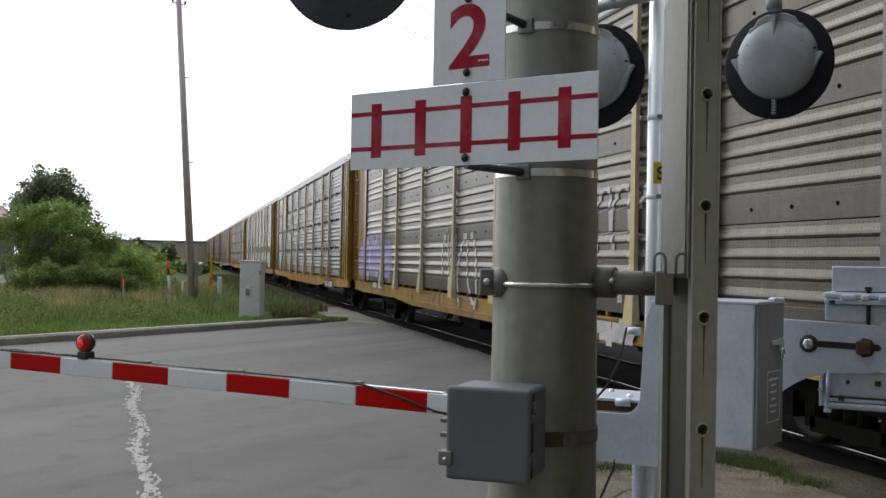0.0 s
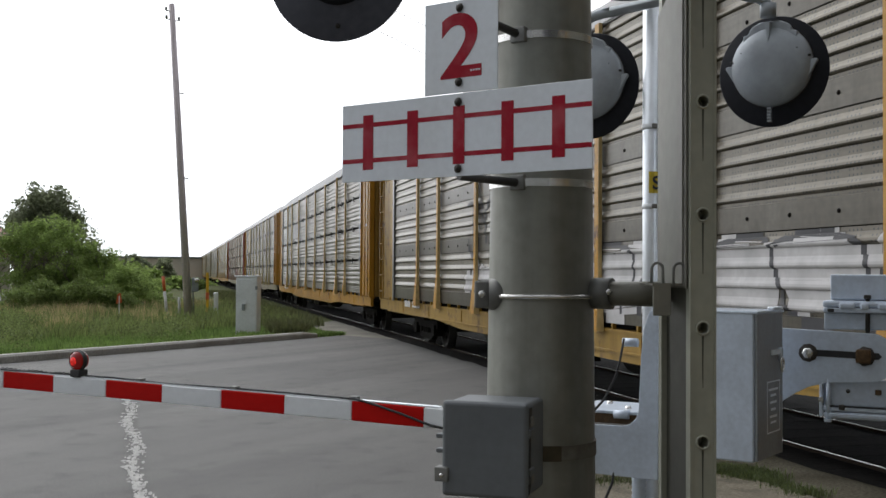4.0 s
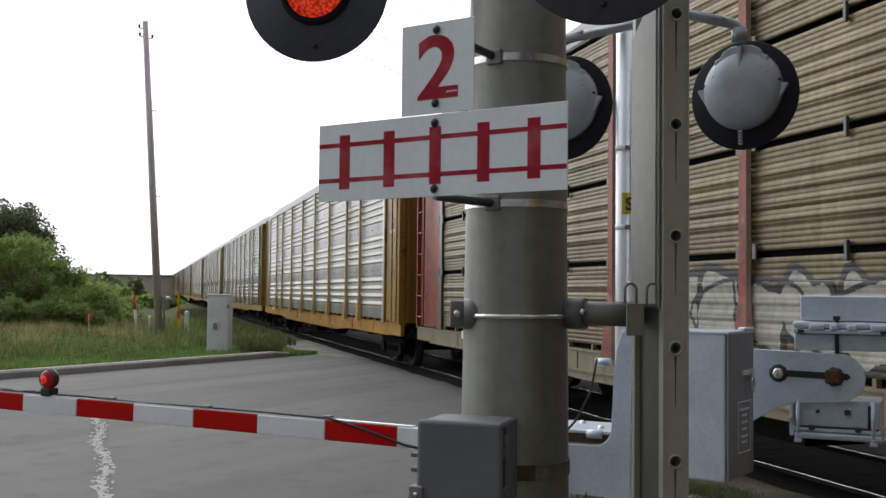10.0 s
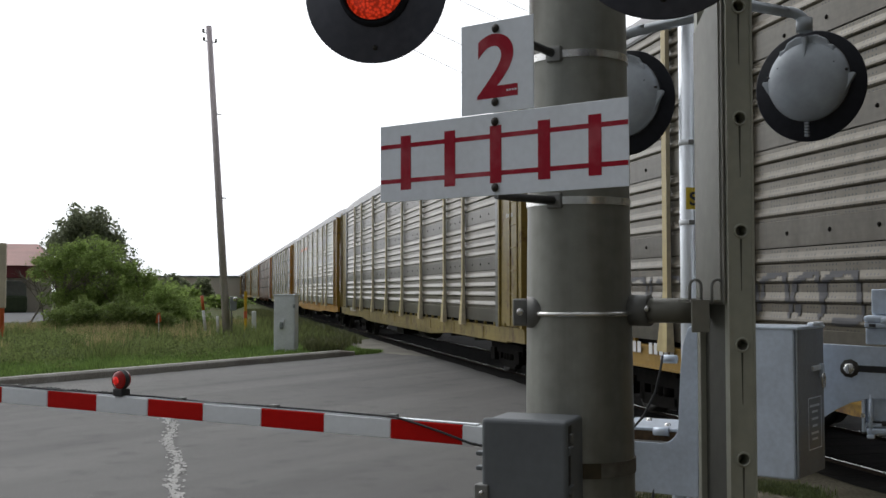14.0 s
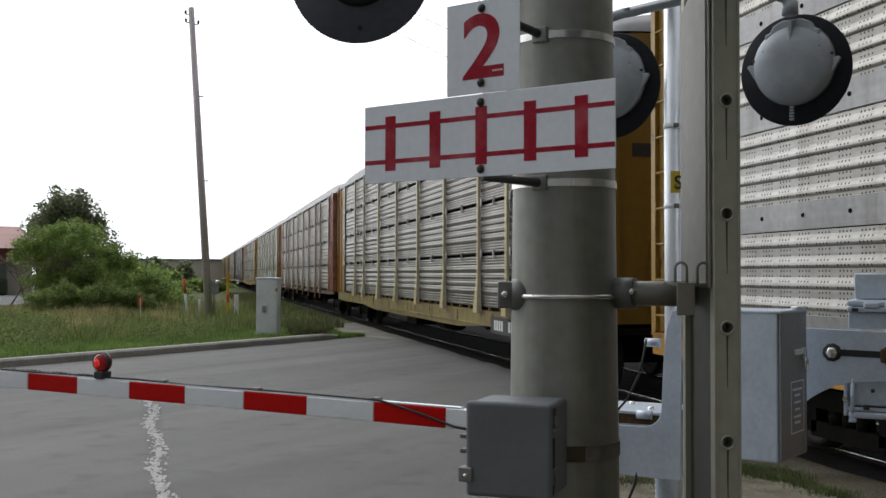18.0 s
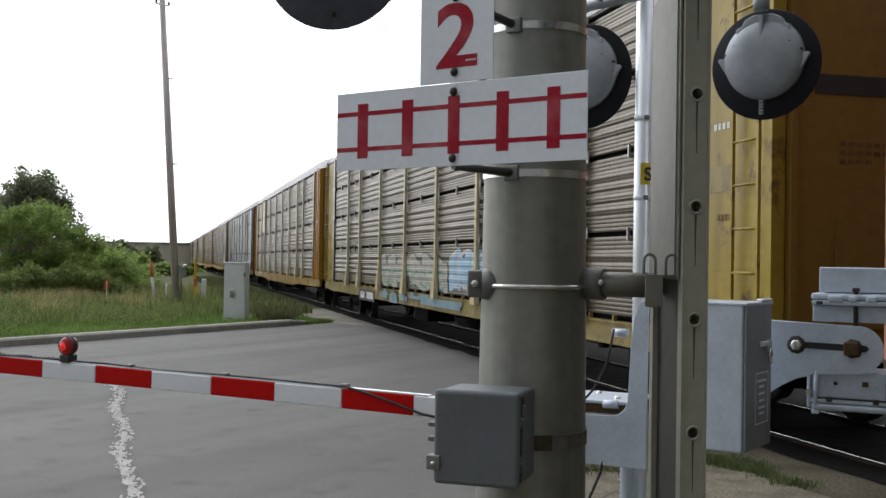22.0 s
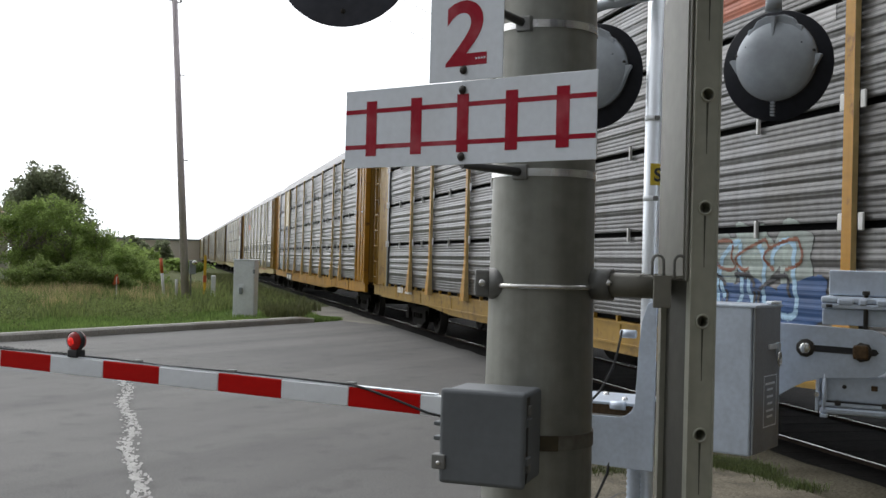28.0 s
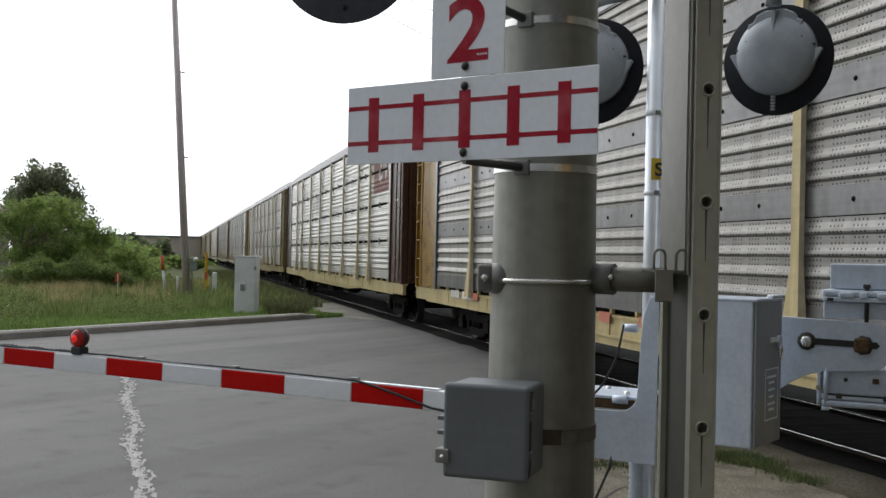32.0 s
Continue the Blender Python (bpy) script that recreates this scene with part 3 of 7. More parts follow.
mast_part("standoff_arm", tube((0, 0, 0), (0.20, -0.10, 0), 0.036, 0.036, 24), M_GUARD, "round ladder standoff tube", 0.145, -0.04, CZ + 0.01)
mast_part("standoff_hub", tube((0, 0, 0), (0.06, -0.03, 0), 0.046, 0.046, 24), M_CLAMP, "", 0.145, -0.04, CZ + 0.01)
mast_part("standoff_bolt", lathe([(0, 0.0), (0.010, 0.0), (0.010, 0.010), (0, 0.010)], 6, pose(0, 0, 0, 90)), M_STEEL, "", 0.19, -0.105, CZ + 0.015)

# ladder beside the mast, seen edge on
LX, LY = 1.377, 2.681
LADDER_WAY = Vector((0.15, 0.989, 0))
ladder = thing("ladder", pose(LX, LY, 0, 0, 0, math.degrees(math.atan2(LADDER_WAY.y, LADDER_WAY.x)) - 90), "weathered aluminium mast ladder with hollow round rungs and a sheet guard", "ladder")


def stile(y0, y1):
    """A channel stile with its rung ends left open."""
    bm = bmesh.new()
    add_box(bm, -0.036, 0.036, y0, y1, 0.25, 4.3)
    return bm


RUNG_Z = [0.612 + 0.305 * k for k in range(12)]
RIM = 0.0145


def pierced_stile():
    """The near stile's face with round holes, a raised lip at both edges, and returns behind."""
    bm = bmesh.new()
    n = 24
    zs = [0.25] + [z + 0.1525 for z in RUNG_Z[:-1]] + [4.3]
    for k, z in enumerate(RUNG_Z):
        z0, z1 = zs[k], zs[k + 1]
        ring = [bm.verts.new((RIM * math.cos(2 * math.pi * i / n), 0, z + RIM * math.sin(2 * math.pi * i / n))) for i in range(n)]
        deep = [bm.verts.new((v.co.x, 0.05, v.co.z)) for v in ring]
        outer = []
        for i in range(n):
            a = 2 * math.pi * i / n
            c, s = math.cos(a), math.sin(a)
            f = min(0.030 / abs(c) if abs(c) > 1e-6 else 9, ((z1 - z) if s > 0 else (z - z0)) / abs(s) if abs(s) > 1e-6 else 9)
            outer.append(bm.verts.new((c * f, 0, z + s * f)))
        for i in range(n):
            j = (i + 1) % n
            bm.faces.new((ring[i], outer[i], outer[j], ring[j]))
            bm.faces.new((ring[j], deep[j], deep[i], ring[i]))
        bm.faces.new(deep[::-1])
        for sx in (-1, 1):
            for sz, zz in ((-1, z0), (1, z1)):
                cor = bm.verts.new((sx * 0.030, 0, zz))
                near = sorted(outer, key=lambda v: (v.co - cor.co).length)[:2]
                if (near[0].co - cor.co).length > 1e-4:
                    bm.faces.new((near[0], cor, near[1]))
    for sx in (-1, 1):
        x0, x1 = sorted((sx * 0.030, sx * 0.036))
        add_box(bm, x0, x1, -0.004, 0.032, 0.25, 4.3)
    bmesh.ops.recalc_face_normals(bm, faces=bm.faces[:])
    return bm


part("stile", pierced_stile(), M_LADDER, ladder, "anodised ladder stile with rung holes")
part("stile", stile(0.262, 0.292), M_LADDER, ladder)
for z in RUNG_Z:
    shared("rung", "rung", lambda: tube((0, 0.05, 0), (0, 0.262, 0), 0.0145, None, 12), M_LADDER, ladder, pose(0, 0, z))
    shared("rung_lip", "rung_lip", lambda: lathe([(0.0147, 0), (0.0147, 0.004), (0.0195, 0.004), (0.0205, 0)], 24, pose(0, 0, 0, 90)), M_LADDER, ladder, pose(0, -0.0005, z))
for z in RUNG_Z:
    bm = bmesh.new()
    bm.faces.new([bm.verts.new((x, -0.0008, z + dz)) for x, dz in ((-0.0035, -0.021), (0.003, -0.021), (0.0015, -0.075), (0.001, -0.16), (-0.001, -0.16), (-0.0025, -0.07))][::-1])
    part("drip_stain", bm, M_GUARDLOW, ladder, "dark dirt streak under the rung hole")
part("guard_sheet", slab([(0.012, CZ + 0.03), (0.275, CZ + 0.03), (0.275, 2.43), (0.012, 2.53)], 0.004, pose(-0.040, 0, 0, 0, 0, 90)), M_GUARD, ladder, "dull sheet-metal climbing guard")
part("lower_guard_sheet", slab([(0.012, 0.3), (0.275, 0.3), (0.275, CZ + 0.03), (0.012, CZ + 0.03)], 0.004, pose(-0.016, 0, 0, 0, 0, 90)), M_GUARDLOW, ladder, "lower guard sheet, set back, its shade darkened into the colour")
part("guard_fold", box(-0.048, -0.045, 0.030, 0.040, CZ + 0.04, 2.51), M_GUARD, ladder)
part("guard_bracket", box(-0.128, -0.078, 0.03, 0.036, CZ - 0.045, CZ + 0.04, 0.003), M_GUARD, ladder, "flat mounting bracket")
part("guard_shelf", box(-0.128, -0.036, 0.030, 0.16, CZ + 0.037, CZ + 0.043), M_GUARD, ladder)
for x, y in ((-0.108, 0.06), (-0.056, 0.030)):
    bm = bmesh.new()
    arc = [(x + 0.016 * math.cos(a), y, CZ + 0.08 + 0.018 * math.sin(a)) for a in [math.pi * k / 8 for k in range(9)]]
    add_path(bm, [(x + 0.016, y, CZ + 0.035)] + arc + [(x - 0.016, y, CZ + 0.035)], 0.004)
    part("u_bolt", bm, M_CLAMP, ladder)

# ---- number-of-tracks sign ----
SIGN_L, SIGN_R = Vector((0.482, 3.239)), Vector((1.0275, 2.598))
SW = (SIGN_R - SIGN_L).length
SH = 0.230
sign = thing("track_sign", heading(SIGN_L.x, SIGN_L.y, 1.939, *(SIGN_R - SIGN_L)), "white sign with red rails and the numeral two", "sign")
part("lower_plate", box(0, SW, 0, 0.003, 0, SH, 0.001, 1), M_SIGN, sign)
PL0, PL1 = 0.307, 0.553
part("upper_plate", box(PL0, PL1, 0, 0.003, SH + 0.002, 0.490, 0.001, 1), M_SIGN, sign)
for z in (0.0615, 0.166):
    part("rail_stripe", box(0.002, SW - 0.002, -0.0006, -0.0002, z - 0.0065, z + 0.0065), M_SIGNRED, sign, "thin red stripe")
for x in (0.1005, 0.265, 0.426, 0.5855, 0.7425):
    part("tie_stripe", box(x - 0.0195, x + 0.0195, -0.0009, -0.0006, 0.034, 0.195), M_SIGNRED, sign, "red bar")
font = bpy.data.curves.new("two", "FONT")
font.body, font.size, font.extrude, font.align_x = "2", 0.265, 0.0002, "CENTER"
font.offset = 0.0055
fo = new("numeral_source", font)
dg = bpy.context.evaluated_depsgraph_get()
num_mesh = bpy.data.meshes.new_from_object(fo.evaluated_get(dg))
bpy.data.objects.remove(fo)
num_mesh.materials.clear()
num_mesh.materials.append(M_SIGNRED)
lo = [min(v.co[k] for v in num_mesh.vertices) for k in (0, 1)]
hi = [max(v.co[k] for v in num_mesh.vertices) for k in (0, 1)]
for v in num_mesh.vertices:
    v.co.x = (v.co.x - lo[0]) / (hi[0] - lo[0]) * 0.138
    v.co.y = (v.co.y - lo[1]) / (hi[1] - lo[1]) * 0.181
num = new("numeral", num_mesh)
num.parent = sign
num.matrix_basis = pose(0.363, -0.0006, 0.273, 90)
num["label"] = "red numeral 2"
for x, z in ((0.425, 0.206), (0.425, 0.021), (0.426, 0.261), (0.428, 0.468)):
    part("bolt", lathe([(0, 0.009), (0.006, 0.008), (0.010, 0.004), (0.0125, 0.0)], 16, pose(x, -0.003, z, 90)), M_DARKBOLT, sign)
for z in (0.0, 0.468):
    a = Vector((0.425, 0.003, z))
    bm = bmesh.new()
    inv = sign.matrix_basis.inverted()
    b = inv @ Vector((MX - 0.10, MY - 0.10, 1.939 + (z - 0.043 if z else -0.005)))
    add_tube(bm, a, b, 0.011, 0.013, 8)
    part("bracket", bm, M_BRACKET, sign, "dark steel sign bracket")
    part("bracket_lug", box(b.x - 0.025, b.x + 0.025, b.y - 0.02, b.y + 0.025, b.z - 0.022, b.z + 0.022, 0.004), M_CLAMP, sign)
bm = bmesh.new()
for k in range(4):
    add_box(bm, 0.464 + k * 0.009, 0.470 + k * 0.009, -0.0013, -0.001, 0.288, 0.293)
part("small_print", bm, M_SIGN, sign)

# ---- junction box strapped to the mast ----
BW = 0.243
jbox = thing("junction_box", heading(0.711, 2.905, 1.068, 0.203, -0.131), "grey moulded plastic junction box strapped to the mast", "junction box")
part("body", box(0.006, BW - 0.006, 0.026, 0.205, 0, 0.252, 0.012, 3), M_BOX, jbox, smooth=False)
part("lid", box(0, BW, 0, 0.024, -0.004, 0.256, 0.012, 3), M_BOX, jbox)
for z in (0.04, 0.20):
    part("hinge", box(-0.020, 0.004, 0.012, 0.04, 0.10 + z * 0.25, 0.112 + z * 0.25, 0.003), M_BOX, jbox)
part("seam", box(BW - 0.007, BW - 0.0035, 0.032, 0.050, 0.078, 0.158), M_BLACK, jbox, "dark slot beside the lid")
part("hollow", box(BW - 0.007, BW - 0.004, 0.029, 0.062, 0.19, 0.24), M_DARKBOLT, jbox, "dark hollow round the upper clasp")
part("hollow", slab([(0.029, 0.034), (0.056, 0.034), (0.040, 0.006)], 0.003, pose(BW - 0.004, 0, 0, 0, 0, 90)), M_BLACK, jbox, "dark hollow below the lower clasp")
for z in (0.204, 0.048):
    part("clasp", box(BW - 0.008, BW + 0.002, 0.040, 0.066, z - 0.013, z + 0.013, 0.003), M_CLAMP, jbox, "pale clasp")
for z in (0.173, 0.068):
    part("bridge", box(BW - 0.008, BW + 0.003, 0.020, 0.070, z - 0.011, z + 0.011, 0.004), M_BOX, jbox)
part("latch", box(-0.018, 0.022, -0.008, 0.03, 0.035, 0.075, 0.004), M_CLAMP, jbox, "metal latch")
part("lock_bolt", lathe([(0, 0.006), (0.006, 0.006), (0.006, 0)], 12, pose(0.004, -0.008, 0.053, 90)), M_STEEL, jbox)
part("back_plate", box(0.03, BW - 0.03, 0.205, 0.222, 0.02, 0.23, 0.003), M_CLAMP, jbox)

# ---- flashing signals ----


def signal(name, c, facing, label, back_view, group):
    """A flashing light: black round background, housing behind, red lens and hood in front. Local -y faces the traffic."""
    fx, fy = facing
    s = thing(name, pose(*c, 0, 0, math.degrees(math.atan2(fy, fx)) + 90), label, "signal light", group)
    part("background", lathe([(0.0, 0.004), (0.249, 0.004), (0.253, 0.0), (0.249, -0.004), (0.0, -0.004)], 64, pose(0, 0, 0, 90)), M_DISC if back_view else M_FACE, s, "black round background")
    part("lens", lathe([(0.0, 0.04), (0.05, 0.036), (0.08, 0.024), (0.104, 0.008), (0.106, 0.005)], 48, pose(0, 0, 0, 90)), M_LENS, s, "red signal lens")
    part("lens_ring", lathe([(0.107, 0.006), (0.107, 0.03), (0.124, 0.03), (0.128, 0.006)], 48, pose(0, 0, 0, 90)), M_DISC, s)
    bm = bmesh.new()
    n = 20
    rows = []
    for d, y in ((0.0, -0.02), (0.0, -0.30)):
        rows.append([bm.verts.new((0.122 * math.cos(a), y + (0.10 * (1 - math.sin(a)) if y < -0.1 else 0), 0.122 * math.sin(a))) for a in [math.pi * i / n for i in range(n + 1)]])
    for i in range(n):
        bm.faces.new((rows[0][i], rows[0][i + 1], rows[1][i + 1], rows[1][i]))
    bmesh.ops.solidify(bm, geom=bm.faces[:], thickness=0.003)
    part("hood", bm, M_DISC, s, "black half-round hood")
    part("housing", lathe([(0.182, 0.006), (0.185, 0.02), (0.180, 0.040), (0.156, 0.060), (0.112, 0.076), (0.06, 0.084), (0, 0.087)], 48, pose(0, 0, 0.022, -90)), M_HOUSING, s, "domed silver housing")
    for a in (0, 180):
        part("ear", slab([(0.150, -0.075), (0.212, 0.028), (0.205, 0.036), (0.150, 0.034)], 0.02, pose(0, 0.02, 0) if a == 0 else pose(0, 0.04, 0, 0, 0, 180), 0.004), M_HOUSING, s)
    part("shoulder", slab([(-0.124, 0.11), (-0.124, 0.166), (-0.100, 0.172), (-0.086, 0.202), (-0.045, 0.222), (0.045, 0.222), (0.086, 0.202), (0.100, 0.172), (0.124, 0.166), (0.124, 0.11)], 0.035, pose(0, 0.016, 0), 0.006), M_HOUSING, s)
    for e in (-1, 1):
        part("latch", box(e * 0.118 - 0.012, e * 0.118 + 0.012, 0.058, 0.066, 0.082, 0.090, 0.002, 1), M_DARKBOLT, s, "small dark cover latch")
        part("rim_clip", box(e * 0.176 - 0.006, e * 0.176 + 0.006, 0.036, 0.050, 0.046, 0.056, 0.002, 1), M_DARKBOLT, s)
    part("cover_seam", lathe([(0.183, 0.010), (0.188, 0.012), (0.188, 0.016), (0.183, 0.018)], 48, pose(0, 0, 0.022, -90)), M_DARKBOLT, s)
    part("spine", slab([(-0.004, 0.11), (0.004, 0.11), (0.011, 0.215), (-0.011, 0.215)], 0.03, pose(0, 0.048, 0), 0.003), M_HOUSING, s)
    bm = bmesh.new()
    for k in range(5):
        add_box(bm, -0.009, 0.009, 0.045, 0.062, -0.235 + k * 0.014, -0.226 + k * 0.014)
    part("drain_hinge", bm, M_HOUSING, s)
    part("bolt", lathe([(0, 0.012), (0.007, 0.010), (0.009, 0)], 10, pose(0, -0.004, -0.20, 90)), M_DARKBOLT, s)
    return s


FACE = (-0.40, -0.917)
signal("crossing_signal", (0.53, 3.68, 2.71), FACE, "hooded red flashing crossing light on a black disc", False, "crossing lights")
signal("crossing_signal", (1.10, 2.54, 2.61), FACE, "hooded red flashing crossing light on a black disc", False, "crossing lights")
BACK = (0.75, 0.66)
signal("rear_crossing_signal", (2.635, 4.45, 2.598), BACK, "silver domed crossing light housing on a black disc", True, "crossing lights seen from behind")
signal("rear_crossing_signal", (1.916, 4.876, 2.569), BACK, "silver domed crossing light housing on a black disc", True, "crossing lights seen from behind")
# arm that carries the two lights over the road side
carrier = thing("signal_cross_arm", pose(MX, MY, 0), "grey pipe arm holding the crossing lights on the mast", "pipe arm")
for tip in ((0.60, 3.75, 2.96), (1.17, 2.61, 2.90)):
    bm = bmesh.new()
    add_path(bm, [(0, 0, 3.05), (tip[0] - MX, tip[1] - MY, 3.05), (tip[0] - MX, tip[1] - MY, tip[2] - 0.06)], 0.024, 12)
    part("pipe", bm, M_HOUSING, carrier)
part("collar", lathe([(mast_radius(3.05) + 0.001, -0.06), (mast_radius(3.05) + 0.02, -0.06), (mast_radius(3.05) + 0.02, 0.06), (mast_radius(3.05) + 0.001, 0.06)], 32), M_CLAMP, carrier, at=pose(0, 0, 3.05))

# ---- gate signal post, gate mechanism and arm ----
GX, GY = 2.262, 4.47
GD = Vector((0.764, -0.645))     # along the gate arm, away from the road
gpost = thing("gate_signal_post", pose(GX, GY, 0), "aluminium signal post standing behind the ladder", "signal post")
part("post", tube((0, 0, 0), (0, 0, 3.1), 0.057, None, 32), M_PIPE, gpost)
part("base", lathe([(0.19, 0), (0.19, 0.03), (0.10, 0.06), (0.085, 0.30), (0.06, 0.32)], 32), M_GATE, gpost)
for dx, dy, dz in ((2.635, 4.45, 2.598), (1.916, 4.876, 2.569)):
    bm = bmesh.new()
    bx, by = dx - GX - 0.07 * BACK[0], dy - GY - 0.07 * BACK[1]
    top = dz + 0.297
    pts = [(0, 0, top + 0.075), (bx * 0.75, by * 0.75, top + 0.03)]
    for k in range(6):
        a = k / 5 * math.pi / 2
        pts.append((bx * (0.75 + 0.25 * math.sin(a)), by * (0.75 + 0.25 * math.sin(a)), top - 0.02 + 0.05 * math.cos(a)))
    pts.append((bx, by, top - 0.06))
    add_path(bm, pts, 0.024, 12)
    part("crossarm", bm, M_HOUSING, gpost, "bent grey pipe arm")
    part("elbow", lathe([(0.027, -0.03), (0.036, -0.03), (0.036, 0.03), (0.027, 0.03)], 20), M_HOUSING, gpost, at=pose(bx, by, top - 0.03))
tubeT = thing("conduit_tube", pose(2.135, 4.672, 0), "bright aluminium tube with a small yellow tag", "tube")
part("tube", tube((0, 0, 0.0), (0, 0, 3.6), 0.038, None, 24), M_PIPE, tubeT)
for z in (2.355, 1.985):
    part("clip", lathe([(0.038, -0.012), (0.041, -0.012), (0.041, 0.012), (0.038, 0.012)], 24), M_ARMWHITE, tubeT, at=pose(0, 0, z))
    part("clip_screw", box(-0.012, 0.012, -0.056, -0.04, -0.01, 0.01, 0.003), M_CLAMP, tubeT, at=pose(0.01, 0, z, 0, 0, -15))
bm = bmesh.new()
tag_rows = []
for a in [radians(-128 + 11 * k) for k in range(8)]:
    tag_rows.append([bm.verts.new((0.0395 * math.cos(a), 0.0395 * math.sin(a), z)) for z in (2.045, 2.145)])
for a, b in zip(tag_rows, tag_rows[1:]):
    bm.faces.new((a[0], b[0], b[1], a[1]))
part("tag", bm, M_YELLOWTAG, tubeT, "yellow tag")
tc = bpy.data.curves.new("tagletter", "FONT")
tc.body, tc.size, tc.extrude, tc.offset = "S", 0.085, 0.001, 0.002
to = new("letter_source", tc)
dg = bpy.context.evaluated_depsgraph_get()
tme = bpy.data.meshes.new_from_object(to.evaluated_get(dg))
bpy.data.objects.remove(to)
tme.materials.clear()
tme.materials.append(M_PLATE)
letter = new("letter", tme)
letter.parent = tubeT
letter.matrix_basis = pose(-0.012, -0.043, 2.064, 90, 0, -12)

# mechanism housing; local x along the arm away from the road, y away from the camera
GK = Vector((2.327, 4.082))
mech = thing("gate_mechanism", heading(GK.x, GK.y, 0, 0.656, -0.755), "silver-painted crossing gate mechanism housing on a post", "gate mechanism")
part("housing", box(-0.30, 0, 0, 0.335, 0.893, 1.52, 0.008), M_GATE, mech, "silver sheet-metal housing")
part("door", box(0.002, 0.014, 0.006, 0.329, 0.899, 1.512, 0.005), M_DOOR, mech, "silver door with its shade put into the colour")
part("hasp", box(0.014, 0.024, 0.165, 0.275, 1.330, 1.352, 0.003), M_PIPE, mech, "paint-worn hasp strap")
part("hasp_staple", box(0.014, 0.032, 0.262, 0.285, 1.300, 1.358, 0.004), M_GATE, mech)
bm = bmesh.new()
add_path(bm, [(0.03, 0.272 + 0.020 * math.cos(a), 1.285 + 0.030 * math.sin(a)) for a in [2 * math.pi * k / 12 for k in range(13)]], 0.005, 6)
part("padlock_ring", bm, M_STEEL, mech, "open steel ring in the hasp")
part("hinge", box(-0.01, 0.02, 0.19, 0.32, 1.522, 1.535, 0.005), M_PIPE, mech, "chipped white hinge leaf")
part("drip_edge", box(-0.302, 0.018, -0.004, 0.339, 1.508, 1.521, 0.004), M_GATE, mech, "folded lip round the top")
bm = bmesh.new()
for z, w in ((1.185, 0.12), (1.16, 0.07), (1.13, 0.08), (1.10, 0.06), (1.07, 0.09), (1.045, 0.07)):
    add_box(bm, 0.0145, 0.0155, 0.20 - w / 2, 0.20 + w / 2, z - 0.006, z + 0.004)
for y0, y1, z0, z1 in ((0.12, 0.125, 1.0, 1.22), (0.28, 0.285, 1.0, 1.22), (0.12, 0.285, 1.0, 1.005), (0.12, 0.285, 1.215, 1.22)):
    add_box(bm, 0.0145, 0.0155, y0, y1, z0, z1)
part("notice", bm, M_PIPE, mech, "raised notice plate with unreadable lines")
part("post_bracket", box(-0.36, -0.30, 0.05, 0.30, 1.0, 1.42, 0.01), M_GATE, mech)

# counterweight on its arm; local x from the slot's first bolt outwards
cwt = thing("gate_counterweight", heading(2.832, 4.482, 0, *GD), "silver counterweight blocks clamped to a slotted plate arm", "counterweight")
outline = [(-0.30, 1.00), (-0.30, 1.43), (-0.12, 1.425), (0.285, 1.410)]
outline += [(0.272 + 0.106 * math.sin(a), 1.302 + 0.108 * math.cos(a)) for a in [math.pi * k / 10 for k in range(1, 10)]]
outline += [(0.285, 1.193), (0.17, 1.186), (0.08, 1.180), (0.0, 1.158), (-0.06, 1.125), (-0.105, 1.094), (-0.16, 1.05)]
warm = part("counterweight_arm", slab(outline, 0.016, I4, 0.003), M_GATE, cwt, "thick silver plate arm")
bm = slab([(-0.044, 1.311), (-0.03, 1.332), (0.302, 1.324), (0.316, 1.308), (0.302, 1.294), (-0.03, 1.302)], 0.002, pose(0, -0.0025, 0))
part("slot", bm, M_BLACK, warm)
part("washer", lathe([(0.0, 0.004), (0.040, 0.004), (0.043, 0.0)], 9, pose(0, -0.003, 1.315, 90)), M_DARKBOLT, warm)
part("bolt", lathe([(0.026, 0.0), (0.026, 0.020), (0.018, 0.024), (0, 0.024)], 6, pose(0, -0.008, 1.315, 90)), M_STEEL, warm)
part("nut_washer", lathe([(0.0, 0.003), (0.044, 0.003), (0.046, 0.0)], 7, pose(0.246, -0.003, 1.308, 90)), M_DARKBOLT, warm)
part("nut", box(0.208, 0.272, -0.034, -0.003, 1.277, 1.340, 0.008), M_RUST, warm, "rusty square nut")
for z0, z1, x0, x1, y0, y1 in ((1.560, 1.676, 0.09, 0.62, 0.06, 0.34), (1.425, 1.500, 0.066, 0.50, 0.03, 0.34)):
    part("counterweight", box(x0, x1, y0, y1, z0, z1, 0.006), M_GATE, cwt, "silver cast counterweight block")
part("clamp_plate", box(0.062, 0.50, 0.0, 0.34, 1.526, 1.556, 0.010), M_GATE, cwt)
part("clamp_rim", box(0.066, 0.49, -0.006, 0.30, 1.502, 1.523, 0.004), M_GATE, cwt)
part("lower_weight", box(0.064, 0.44, 0.025, 0.30, 1.075, 1.200, 0.006), M_GATE, cwt, "silver cast counterweight block")
part("lower_clamp", box(0.066, 0.45, 0.0, 0.30, 1.020, 1.050, 0.010), M_GATE, cwt)
part("lower_rim", box(0.062, 0.44, 0.005, 0.30, 1.053, 1.072, 0.004), M_GATE, cwt)
for x in (0.085, 0.41):
    part("clamp_bolt", tube((x, 0.010, 1.01), (x, 0.010, 1.20), 0.011, None, 8), M_GATE, cwt)
    part("bolt_head", box(x - 0.016, x + 0.016, -0.006, 0.026, 1.002, 1.018, 0.003), M_GATE, cwt)
